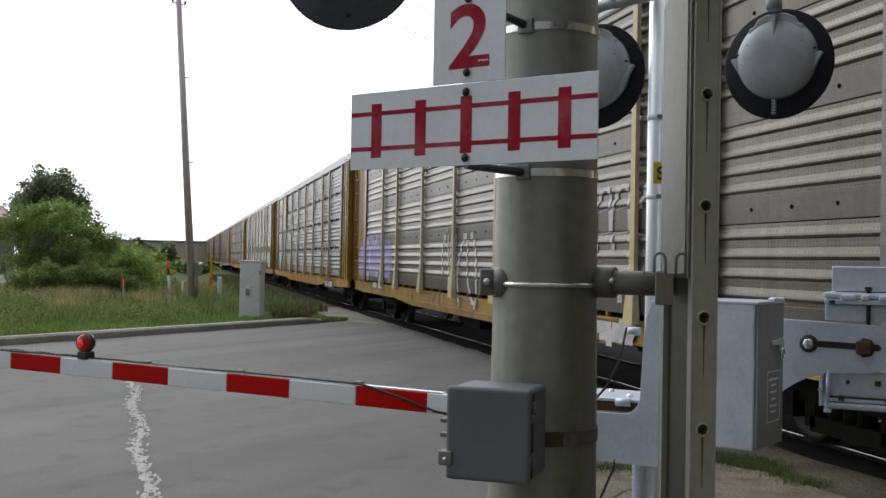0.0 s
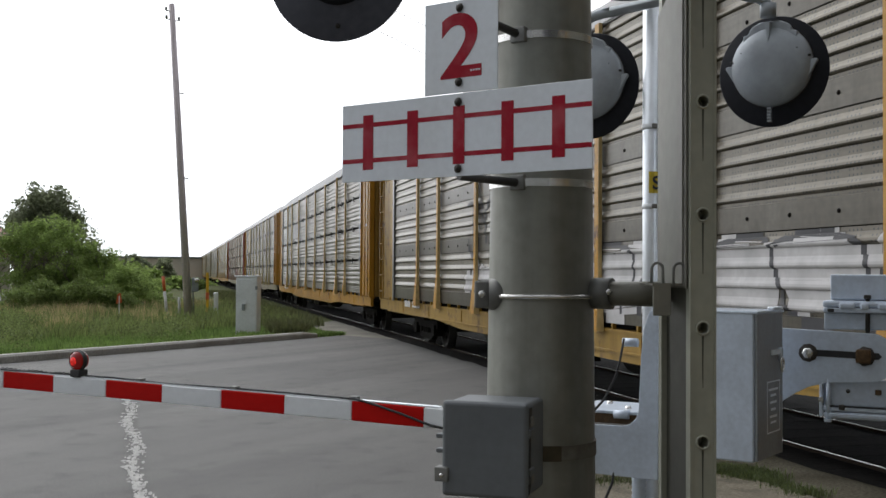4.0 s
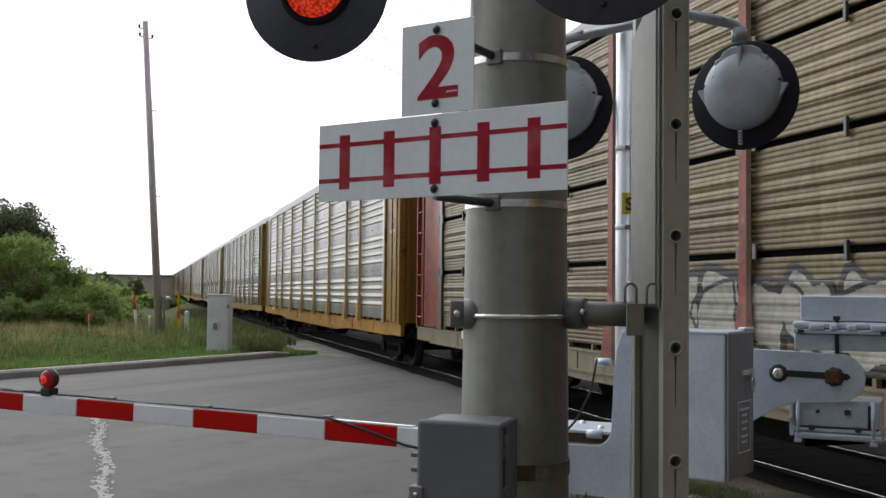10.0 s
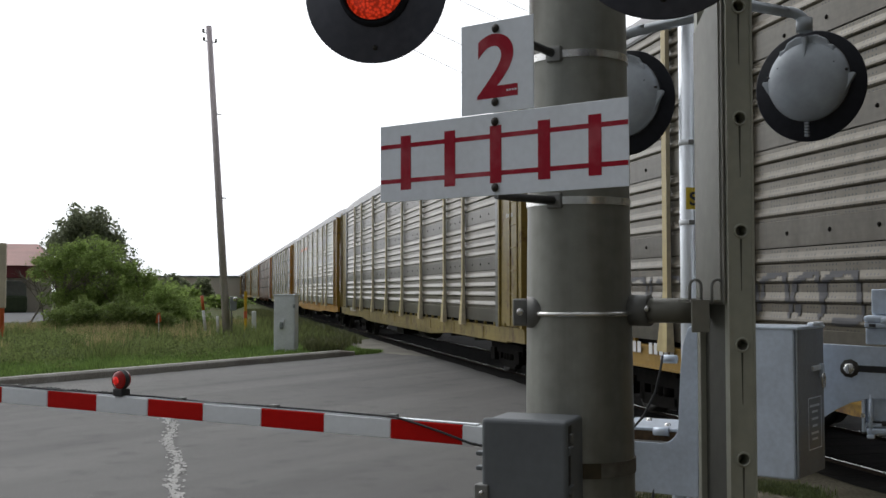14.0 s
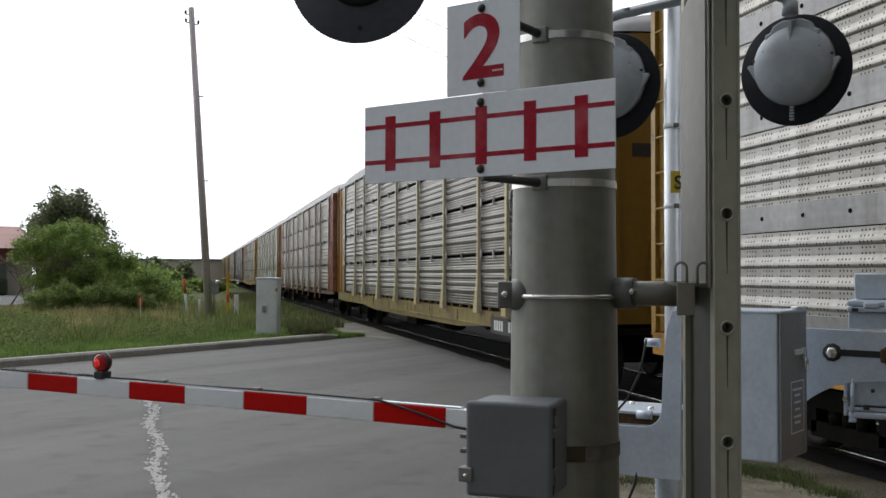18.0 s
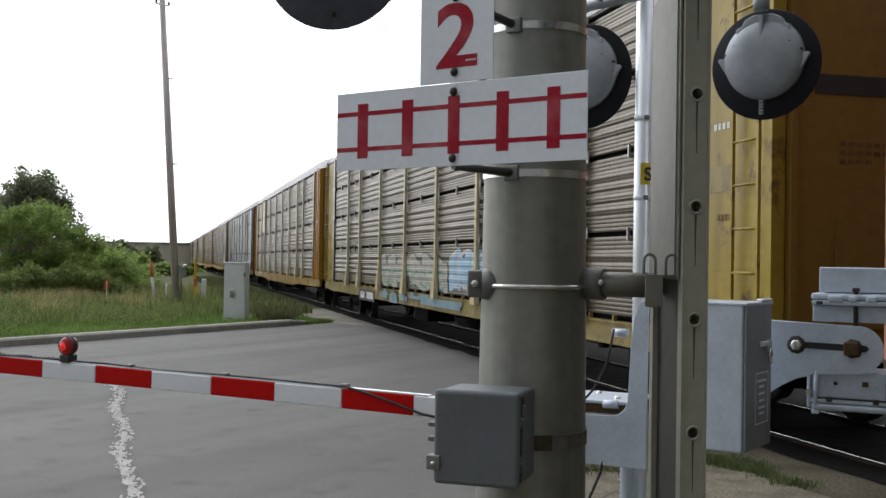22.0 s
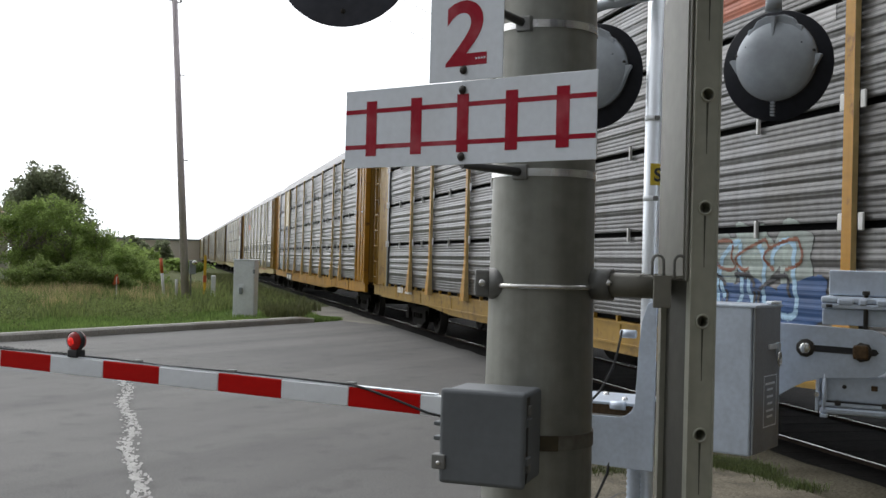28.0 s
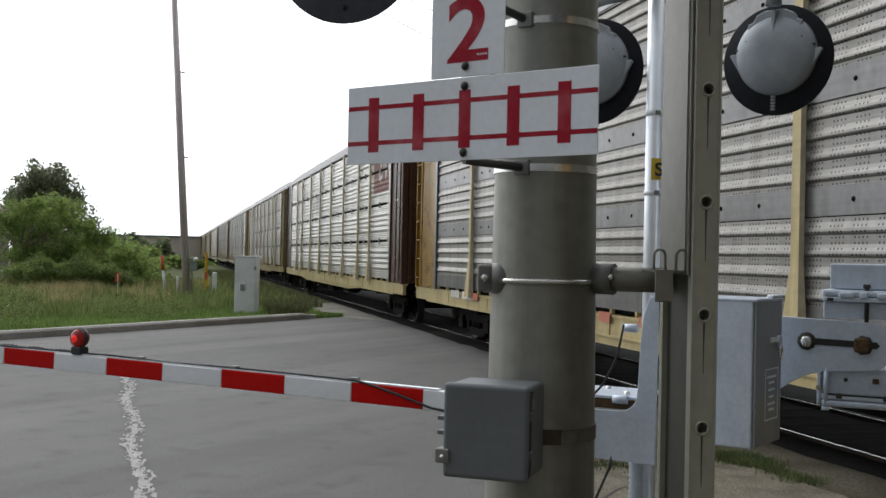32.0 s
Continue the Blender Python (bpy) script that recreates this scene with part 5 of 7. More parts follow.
def grass(name, label, mat, seed, spots, height, width):
    """Bent blades, each a thin two-piece strip."""
    rnd = random.Random(seed)
    verts, faces = [], []
    for x, y, k in spots(rnd):
        for _ in range(k):
            h = height * rnd.uniform(0.5, 1.25)
            a = rnd.uniform(0, 6.283)
            w = width * rnd.uniform(0.6, 1.4)
            dx, dy = math.cos(a) * w, math.sin(a) * w
            bx, by = rnd.gauss(0, 0.28) * h, rnd.gauss(0, 0.28) * h
            px, py = x + rnd.gauss(0, 0.07), y + rnd.gauss(0, 0.07)
            i = len(verts)
            verts += [(px - dx, py - dy, -0.03), (px + dx, py + dy, -0.03), (px + bx * 0.4 + dx * 0.8, py + by * 0.4 + dy * 0.8, h * 0.6), (px + bx * 0.4 - dx * 0.8, py + by * 0.4 - dy * 0.8, h * 0.6), (px + bx, py + by, h)]
            faces += [(i, i + 1, i + 2, i + 3), (i + 3, i + 2, i + 4)]
    me = bpy.data.meshes.new(name)
    me.from_pydata(verts, [], faces)
    me.materials.append(mat)
    return tagged(new(name, me), label, "grass", kind="stuff")


def field(n0, n1, count, blades, limit=3.9, s0=-14, s1=46, patchy=-9):
    """Tufts spread over the strip between n0 and n1 metres behind the kerb."""
    def spots(rnd):
        for _ in range(count):
            u = rnd.random()
            n = FAR_EDGE - 0.22 - n0 - (n1 - n0) * u ** 1.5
            s = rnd.uniform(s0, s1)
            x, y = on_road(s, n)
            if x < limit and not (x < -9.3 and y > 61) and noise.noise(Vector((x * 0.35, y * 0.35, blades))) > patchy:
                yield x, y, blades
    return spots


grass("mown_grass", "short bright green grass along the kerb", M_MOWN, 11, field(0, 5.6, 22000, 5), 0.12, 0.010)
grass("long_grass", "tall rough green grass and weeds", M_GRASS, 12, field(4.0, 26, 15000, 4), 0.33, 0.011)
grass("dry_grass", "tall straw-coloured seeding grass", M_STRAW, 13, field(8.0, 22, 9000, 3, 2.0, 12, 40, 0.16), 0.46, 0.009)


def trackside(rnd):
    for _ in range(3000):
        y = 28.5 + 60 * rnd.random() ** 1.6
        x = rnd.uniform(2.4, 4.5) if y > 34 else rnd.uniform(2.5, 3.2 + 0.2 * (y - 28.5))
        yield x, y, 4


grass("trackside_weeds", "dark weeds beside the ballast", M_WEED, 14, trackside, 0.30, 0.014)


def crack_weeds(rnd):
    for cx, cy, wx, wy, k in ((4.50, 8.42, 0.10, 0.07, 260), (4.62, 8.20, 0.09, 0.08, 330), (4.64, 7.95, 0.045, 0.06, 60), (4.62, 7.68, 0.03, 0.04, 22), (4.66, 7.43, 0.06, 0.05, 60), (3.45, 8.15, 0.08, 0.06, 40)):
        for _ in range(k):
            yield cx + rnd.gauss(0, wx), cy + rnd.gauss(0, wy), 9


def kerb_tongue(rnd):
    for _ in range(2600):
        a, b = rnd.random(), rnd.random()
        yield 3.15 + a * 1.2 - 0.25 * b, 28.1 + 1.1 * a + (1 - a) * 3.0 * b, 3


grass("mown_grass", "tongue of short green grass past the kerb's end", M_MOWN, 16, kerb_tongue, 0.09, 0.012)
grass("crack_weeds", "small weeds in the cracked ground beside the track", M_MOSS, 15, crack_weeds, 0.062, 0.0035)

# ---- train of enclosed autorack wagons ----
PITCH, START = 27.8, 32.27
HALF = 13.15
SIDE = -1.55
SILL0, SILL1, EAVE, CROWN = 0.62, 1.00, 4.66, 5.30
LEAD = 1.65      # plain corner panels at the two ends
POSTS = (-11.5, -8.85, -7.0, -4.2, -1.44, 1.32, 4.10, 6.86, 8.72, 11.45)
TIERS = (1.05, 2.01, 2.93, 3.79, 4.64)
BAND = 0.235      # plain riveted strip at the foot of each perforated panel


def tone(name, rgb, **k):
    return material(name, rgb, 0.55, 0.1, 8, 0.08, 0.7, 0.22, 0.03, streak=0.2, **k)


def weathered(m, coat, dent, drip, lined):
    """Gives a wagon material a worn gloss, slight waviness and dark drips of dirt running down."""
    n, l = m.node_tree.nodes, m.node_tree.links
    p = n["Principled BSDF"]
    p.inputs["Coat Weight"].default_value, p.inputs["Coat Roughness"].default_value, p.inputs["Coat IOR"].default_value = coat, 0.24, 1.36
    co = n.new("ShaderNodeTexCoord")
    info = n.new("ShaderNodeObjectInfo")
    shift = n.new("ShaderNodeVectorMath")
    shift.operation = "MULTIPLY_ADD"
    shift.inputs[1].default_value = (40, 40, 40)
    l.new(info.outputs["Random"], shift.inputs[0])
    l.new(co.outputs["Object"], shift.inputs[2])
    stretch = n.new("ShaderNodeMapping")
    stretch.inputs["Scale"].default_value = (1, 2.2, 9)
    l.new(shift.outputs[0], stretch.inputs["Vector"])
    wave = n.new("ShaderNodeTexNoise")
    wave.inputs["Scale"].default_value, wave.inputs["Detail"].default_value = 1.0, 3
    l.new(stretch.outputs[0], wave.inputs["Vector"])
    b = n.new("ShaderNodeBump")
    b.inputs["Strength"].default_value, b.inputs["Distance"].default_value = dent, 0.05
    l.new(wave.outputs["Fac"], b.inputs["Height"])
    if p.inputs["Normal"].links:
        l.new(p.inputs["Normal"].links[0].from_socket, b.inputs["Normal"])
    l.new(b.outputs[0], p.inputs["Normal"])
    l.new(b.outputs[0], p.inputs["Coat Normal"])
    p.inputs["Specular IOR Level"].default_value = 0.25
    lie = n.new("ShaderNodeMapping")
    lie.inputs["Scale"].default_value = (1, 0.30, 24)
    l.new(shift.outputs[0], lie.inputs["Vector"])
    lines = n.new("ShaderNodeTexNoise")
    lines.inputs["Scale"].default_value, lines.inputs["Detail"].default_value = 1.0, 3
    l.new(lie.outputs[0], lines.inputs["Vector"])
    shade = n.new("ShaderNodeMapRange")
    shade.inputs["From Min"].default_value, shade.inputs["From Max"].default_value = 0.3, 0.7
    shade.inputs["To Min"].default_value, shade.inputs["To Max"].default_value = 1 - lined, 1 + lined * 0.7
    l.new(lines.outputs["Fac"], shade.inputs["Value"])
    banded = n.new("ShaderNodeHueSaturation")
    l.new(p.inputs["Base Color"].links[0].from_socket, banded.inputs["Color"])
    l.new(shade.outputs[0], banded.inputs["Value"])
    l.new(banded.outputs[0], p.inputs["Base Color"])
    fall = n.new("ShaderNodeMapping")
    fall.inputs["Scale"].default_value = (1, 4.5, 0.5)
    l.new(shift.outputs[0], fall.inputs["Vector"])
    streak = n.new("ShaderNodeTexNoise")
    streak.inputs["Scale"].default_value, streak.inputs["Detail"].default_value = 1.0, 6
    l.new(fall.outputs[0], streak.inputs["Vector"])
    amount = n.new("ShaderNodeMapRange")
    amount.inputs["From Min"].default_value, amount.inputs["From Max"].default_value = 0.5, 0.72
    amount.inputs["To Max"].default_value = drip
    l.new(streak.outputs["Fac"], amount.inputs["Value"])
    mix = n.new("ShaderNodeMixRGB")
    mix.blend_type = "MULTIPLY"
    mix.inputs[2].default_value = (0.36, 0.29, 0.21, 1)
    l.new(amount.outputs[0], mix.inputs[0])
    l.new(p.inputs["Base Color"].links[0].from_socket, mix.inputs[1])
    l.new(mix.outputs[0], p.inputs["Base Color"])
    return m


SHEETS = {
    "grey": material("galvanised_grey_sheet", (0.124, 0.125, 0.127), 0.40, 0.35, 14, 0.16, 0.9, 0.32, 0.05, (0.094, 0.092, 0.090), per_object=0.16, streak=0.25),
    "warm": material("dulled_warm_grey_sheet", (0.132, 0.124, 0.111), 0.40, 0.4, 14, 0.16, 0.9, 0.32, 0.05, (0.080, 0.072, 0.060), per_object=0.16, streak=0.25),
    "tan": material("dusty_tan_sheet", (0.104, 0.087, 0.061), 0.42, 0.45, 14, 0.18, 0.9, 0.34, 0.05, (0.070, 0.056, 0.035), per_object=0.14, streak=0.25),
    "silver": material("silvery_grey_sheet", (0.110, 0.111, 0.112), 0.42, 0.45, 14, 0.16, 0.9, 0.32, 0.05, (0.082, 0.077, 0.068), per_object=0.16, streak=0.25),
    "dun": material("rust_stained_dun_sheet", (0.167, 0.133, 0.074), 0.46, 0.5, 14, 0.18, 1.1, 0.34, 0.05, (0.095, 0.068, 0.032), per_object=0.14, streak=0.25),
    "pale": material("pale_galvanised_sheet", (0.46, 0.46, 0.445), 0.34, 0.4, 14, 0.12, 0.9, 0.26, 0.05, (0.32, 0.31, 0.29), per_object=0.14, streak=0.25),
    "holed_tan": perforated("perforated_tan_sheet", (0.084, 0.073, 0.054), (0.054, 0.046, 0.031)),
    "holed_grey": perforated("perforated_dull_grey_sheet", (0.195, 0.193, 0.184), (0.145, 0.139, 0.126)),
    "holed_pale": perforated("perforated_pale_sheet", (0.36, 0.355, 0.335), (0.275, 0.262, 0.235)),
}
GLOSS = {"grey": 0.6, "warm": 0.6, "silver": 0.5, "tan": 0.5, "dun": 0.4, "pale": 0.7, "holed_tan": 0.7, "holed_grey": 0.6, "holed_pale": 0.65}
for kind, m in SHEETS.items():
    weathered(m, GLOSS[kind], 0.05, 0.40, 0.15)
    m.node_tree.nodes["Principled BSDF"].inputs["Specular Tint"].default_value = (0.97, 0.98, 1.0, 1) if kind in ("grey", "silver") else (1.0, 0.94, 0.82, 1)
BANDS = {
    "holed_tan": weathered(material("smooth_tan_band", (0.093, 0.084, 0.066), 0.40, 0.5, 14, 0.12, 0.9, 0.32, 0.04, (0.070, 0.061, 0.045), streak=0.3), 0.4, 0.02, 0.4, 0.1),
    "holed_grey": weathered(material("smooth_grey_band", (0.17, 0.17, 0.168), 0.40, 0.4, 14, 0.10, 0.9, 0.28, 0.04, (0.11, 0.108, 0.105), streak=0.3), 0.7, 0.02, 0.4, 0.1),
    "holed_pale": weathered(material("smooth_pale_band", (0.31, 0.31, 0.31), 0.40, 0.4, 14, 0.10, 0.9, 0.28, 0.04, (0.17, 0.17, 0.17), streak=0.3), 0.8, 0.02, 0.4, 0.1),
}
M_ROOF = weathered(material("pale_grey_roof_sheet", (0.185, 0.18, 0.184), 0.5, 0.1, 6, 0.08, 0.4, 0.22, 0.03, (0.12, 0.115, 0.112), per_object=0.32), 0.25, 0.02, 0.2, 0.05)
TRIMS = {
    "yellow": tone("wagon_yellow", (0.33, 0.200, 0.032), color2=(0.20, 0.115, 0.025)),
    "bright": tone("wagon_bright_yellow", (0.44, 0.225, 0.022), color2=(0.27, 0.125, 0.02)),
    "mustard": tone("wagon_mustard_yellow", (0.36, 0.262, 0.035), color2=(0.22, 0.15, 0.028)),
    "cream": tone("wagon_faded_cream", (0.50, 0.41, 0.20), color2=(0.36, 0.285, 0.14)),
    "olive": tone("wagon_dirty_yellow", (0.27, 0.205, 0.06), color2=(0.15, 0.11, 0.045)),
    "red": tone("wagon_rust_red", (0.30, 0.062, 0.035), color2=(0.16, 0.04, 0.03)),
    "pink": tone("wagon_faded_red", (0.44, 0.20, 0.135), color2=(0.30, 0.13, 0.09)),
    "brown": tone("wagon_dark_brown", (0.085, 0.045, 0.032), color2=(0.05, 0.03, 0.025)),
    "dust": tone("wagon_dusty_sill", (0.25, 0.215, 0.14), color2=(0.15, 0.125, 0.08)),
}
for m in TRIMS.values():
    weathered(m, 0.4, 0.02, 0.40, 0.06)
# flanks of the posts: a paler tint of the post's paint
FLANKS = {}
for kind, rgb in (("bright", (0.66, 0.49, 0.22)), ("yellow", (0.60, 0.48, 0.25)), ("mustard", (0.60, 0.50, 0.26)), ("cream", (0.70, 0.63, 0.45)), ("olive", (0.55, 0.48, 0.30)), ("red", (0.50, 0.37, 0.29)), ("pink", (0.58, 0.45, 0.38)), ("brown", (0.20, 0.15, 0.12)), ("dust", (0.50, 0.45, 0.34))):
    FLANKS[kind] = weathered(material("pale_flank_" + kind, rgb, 0.6, 0.0, 12, 0.12, 1.2, 0.28, 0.03, tuple(0.65 * c for c in rgb), streak=0.2), 0.5, 0.02, 0.3, 0.05)


def rusted(m, amount, rust=(0.075, 0.032, 0.018), scale=2.6):
    """Adds flaked patches of rust and a few bleached scuffs to a wagon's paint."""
    n, l = m.node_tree.nodes, m.node_tree.links
    p = n["Principled BSDF"]
    co, info, shift = n.new("ShaderNodeTexCoord"), n.new("ShaderNodeObjectInfo"), n.new("ShaderNodeVectorMath")
    shift.operation = "MULTIPLY_ADD"
    shift.inputs[1].default_value = (23, 23, 23)
    l.new(info.outputs["Random"], shift.inputs[0])
    l.new(co.outputs["Object"], shift.inputs[2])
    for size, low, high, colour, most in ((scale, 0.60 - 0.16 * amount, 0.66, rust, 0.85), (scale * 1.7, 0.64 - 0.08 * amount, 0.74, (0.42, 0.36, 0.32), 0.4)):
        patch = n.new("ShaderNodeTexNoise")
        patch.inputs["Scale"].default_value, patch.inputs["Detail"].default_value, patch.inputs["Roughness"].default_value = size, 9, 0.68
        l.new(shift.outputs[0], patch.inputs["Vector"])
        edge = n.new("ShaderNodeMapRange")
        edge.inputs["From Min"].default_value, edge.inputs["From Max"].default_value, edge.inputs["To Max"].default_value = low, high, most
        l.new(patch.outputs["Fac"], edge.inputs["Value"])
        mix = n.new("ShaderNodeMixRGB")
        mix.inputs[2].default_value = (*colour, 1)
        l.new(edge.outputs[0], mix.inputs[0])
        l.new(p.inputs["Base Color"].links[0].from_socket, mix.inputs[1])
        l.new(mix.outputs[0], p.inputs["Base Color"])


for kind, amount in (("pink", 0.75), ("red", 0.6), ("olive", 0.45), ("yellow", 0.35), ("mustard", 0.3), ("bright", 0.15), ("brown", 0.4)):
    rusted(TRIMS[kind], amount)
# End paints darkened for the shade between wagons as well as for dirt.
SHADED_GRIMY_ENDS = {
    "red": tone("shaded_grimy_red_end", (0.19, 0.040, 0.026), color2=(0.10, 0.028, 0.02)),
    "yellow": tone("shaded_grimy_golden_end", (0.235, 0.135, 0.020), color2=(0.13, 0.07, 0.016)),
    "brown": TRIMS["brown"],
}
SPRAY = {
    "white": material("white_spray_paint", (0.50, 0.49, 0.49), 0.6, 0, 12, 0.1, 3, 0.2, 0.0),
    "chalk": material("chalky_spray_paint", (0.36, 0.345, 0.30), 0.7, 0, 12, 0.15, 4, 0.3, 0.0, (0.25, 0.25, 0.21)),
    "purple": material("purple_spray_paint", (0.26, 0.22, 0.42), 0.6, 0, 12, 0.1, 3, 0.2, 0.0),
    "magenta": material("magenta_spray_paint", (0.20, 0.085, 0.10), 0.6, 0, 12, 0.1, 3, 0.2, 0.0),
    "teal": material("teal_spray_paint", (0.17, 0.27, 0.30), 0.6, 0, 12, 0.1, 3, 0.2, 0.0),
    "blue": material("blue_spray_paint", (0.022, 0.075, 0.21), 0.6, 0, 12, 0.1, 3, 0.2, 0.0),
    "sky": material("pale_blue_spray_paint", (0.30, 0.47, 0.62), 0.6, 0, 12, 0.1, 3, 0.2, 0.0),
    "green": material("green_spray_paint", (0.09, 0.30, 0.20), 0.6, 0, 12, 0.1, 3, 0.2, 0.0),
    "black": material("black_spray_paint", (0.03, 0.03, 0.035), 0.6, 0, 12, 0.1, 3, 0.2, 0.0),
    "maroon": material("maroon_panel_paint", (0.17, 0.05, 0.03), 0.6, 0, 12, 0.1, 3, 0.2, 0.0),
    "yellow": material("yellow_spray_paint", (0.40, 0.24, 0.05), 0.6, 0, 12, 0.1, 3, 0.2, 0.0),
    "sage": material("pale_sage_spray_paint", (0.27, 0.32, 0.29), 0.6, 0, 12, 0.2, 3, 0.3, 0.0, (0.16, 0.17, 0.16)),
    "rust": material("rust_red_spray_paint", (0.15, 0.042, 0.018), 0.6, 0, 12, 0.2, 9, 0.3, 0.0, (0.20, 0.075, 0.02)),
    "orange": material("faded_orange_paint", (0.50, 0.16, 0.09), 0.6, 0, 12, 0.1, 3, 0.2, 0.0),
}


RIDGES = 18


def rib_profile(height, depth):
    """A plain riveted band below, then rounded ribs with flat perforated strips between."""
    prof = [(-0.010, 0.0), (-0.010, BAND * 0.5), (-0.010, BAND), (0.0, BAND + 0.005)]
    p = (height - BAND - 0.005) / 4
    for k in range(4):
        z = BAND + 0.005 + k * p
        prof += [(0.0, z + p * 0.20), (-depth * 0.80, z + p * 0.27), (-depth, z + p * 0.36), (-depth * 0.85, z + p * 0.48), (-depth * 0.45, z + p * 0.62), (-0.002, z + p * 0.78)]
    prof.append((0.0, height))
    return prof


def swell(f):
    """How far the broad waves of a rolled panel stand out at the share f of its height: four crests, sharp below and sloping above."""
    u = (f - 0.24) / 0.15
    if not 0 <= u < 4:
        return 0.0
    u -= math.floor(u)
    return math.sin(u / 0.36 * math.pi / 2) if u < 0.36 else 0.5 + 0.5 * math.cos((u - 0.36) / 0.64 * math.pi)


def rolled_profile(height, ridges, depth):
    """Fine rolled ridges riding on the broad waves."""
    prof = [(0.0, 0.0)]
    p = height / ridges
    for k in range(ridges):
        for f, d in ((0.10, 0.35), (0.30, 1.0), (0.62, 0.9), (0.88, 0.2)):
            z = (k + f) * p
            prof.append((-depth * d - 0.011 * swell(z / height), z))
    prof.append((0.0, height))
    return prof


def ridged(width, height, ridges, depth, holed):
    """A rolled sheet whose ridges run lengthwise, facing -x."""
    bm = bmesh.new()
    prof = rib_profile(height, depth) if holed else rolled_profile(height, ridges, depth)
    rows = [(bm.verts.new((x, -width / 2, z)), bm.verts.new((x, width / 2, z))) for x, z in prof]
    for a, b in zip(rows, rows[1:]):
        f = bm.faces.new((a[0], b[0], b[1], a[1]))
        f.material_index = 1 if holed and b[0].co.z < BAND + 0.001 else 0
    back = [(bm.verts.new((0.03, y, z))) for y, z in ((-width / 2, 0), (width / 2, 0), (width / 2, height), (-width / 2, height))]
    bm.faces.new(back)
    bmesh.ops.recalc_face_normals(bm, faces=bm.faces[:])
    return bm


def roof_line(a):
    """Height of the roof over the eave at the share a of the way across: steep rounded shoulders, then nearly flat."""
    e = min(a, 1 - a) * 3.16
    return 0.30 * min(1.0, math.sin(min(e / 0.34, 1.0) * math.pi / 2)) + (CROWN - EAVE - 0.30) * (1 - abs(2 * a - 1) ** 2)


ROOF_STEPS = (0.0, 0.006, 0.016, 0.03, 0.048, 0.07, 0.10, 0.18, 0.32, 0.5, 0.68, 0.82, 0.90, 0.93, 0.952, 0.97, 0.984, 0.994, 1.0)


def roof_mesh():
    """Rounded roof with cross ribs; its last two metres at both ends bend down."""
    bm = bmesh.new()
    rows = []
    n = 66
    ends = (0.0, 0.08, 0.2, 0.4, 0.7, 1.1, 1.5)
    ys = [-HALF + d for d in ends] + [-HALF + 1.9 + (2 * HALF - 3.8) * i / n for i in range(n + 1)] + [HALF - d for d in reversed(ends)]
    for i, y in enumerate(ys):
        lift = 0.018 if i % 3 == 0 else 0.0
        e = min((HALF - abs(y)) / 1.9, 1.0)
        taper = 0.08 + 0.92 * math.sqrt(1 - (1 - e) ** 2)
        rows.append([bm.verts.new((-1.58 + 3.16 * a, y, EAVE + roof_line(a) * taper + (lift if 0.02 < a < 0.98 else 0))) for a in ROOF_STEPS])
    for a, b in zip(rows, rows[1:]):
        for i in range(len(ROOF_STEPS) - 1):
            f = bm.faces.new((a[i], a[i + 1], b[i + 1], b[i]))
            f.smooth = 0 < i < len(ROOF_STEPS) - 2
    bmesh.ops.recalc_face_normals(bm, faces=bm.faces[:])
    return bm


def end_mesh():
    """Flat end wall under the arched roof, with a raised door leaf on each half."""
    arch = [(-1.46 + 2.92 * k / 12, EAVE - 0.02 + 0.12 * roof_line(k / 12)) for k in range(13)]
    bm = slab([(-1.46, SILL1)] + arch + [(1.46, SILL1)], 0.04)
    for x in (-0.98, 0.18):
        add_box(bm, x, x + 0.80, -0.018, -0.001, SILL1 + 0.1, SILL1 + 1.05)
    return bm


def corner(car, em, s):
    """The smooth corner panel at one end, with its posts."""
    def span(x0, x1, y0, y1, z0, z1):
        lo, hi = sorted((-s * y0, -s * y1))
        return lambda: box(x0, x1, lo, hi, z0, z1, 0.004, 1)
    at = pose(SIDE, s * HALF, 0)
    panel = shared(("corner", s), "corner_panel", span(0, 0.05, 0.10, LEAD - 0.16, SILL1, EAVE), em, car, at)
    shared(("outer", s), "outer_post", span(-0.05, 0.08, 0, 0.11, SILL1 - 0.02, EAVE + 0.02), em, panel)
    shared(("inner", s), "inner_post", span(-0.04, 0.08, LEAD - 0.17, LEAD - 0.03, SILL1 - 0.02, EAVE + 0.02), em, panel)


def ladder_mesh():
    bm = bmesh.new()
    for y in (0.16, 0.60):
        add_box(bm, -0.085, -0.055, y, y + 0.035, SILL1 + 0.02, EAVE - 0.1)
    for k in range(10):
        z = SILL1 + 0.18 + k * 0.39
        add_tube(bm, (-0.07, 0.18, z), (-0.07, 0.62, z), 0.014, None, 6)
    return bm


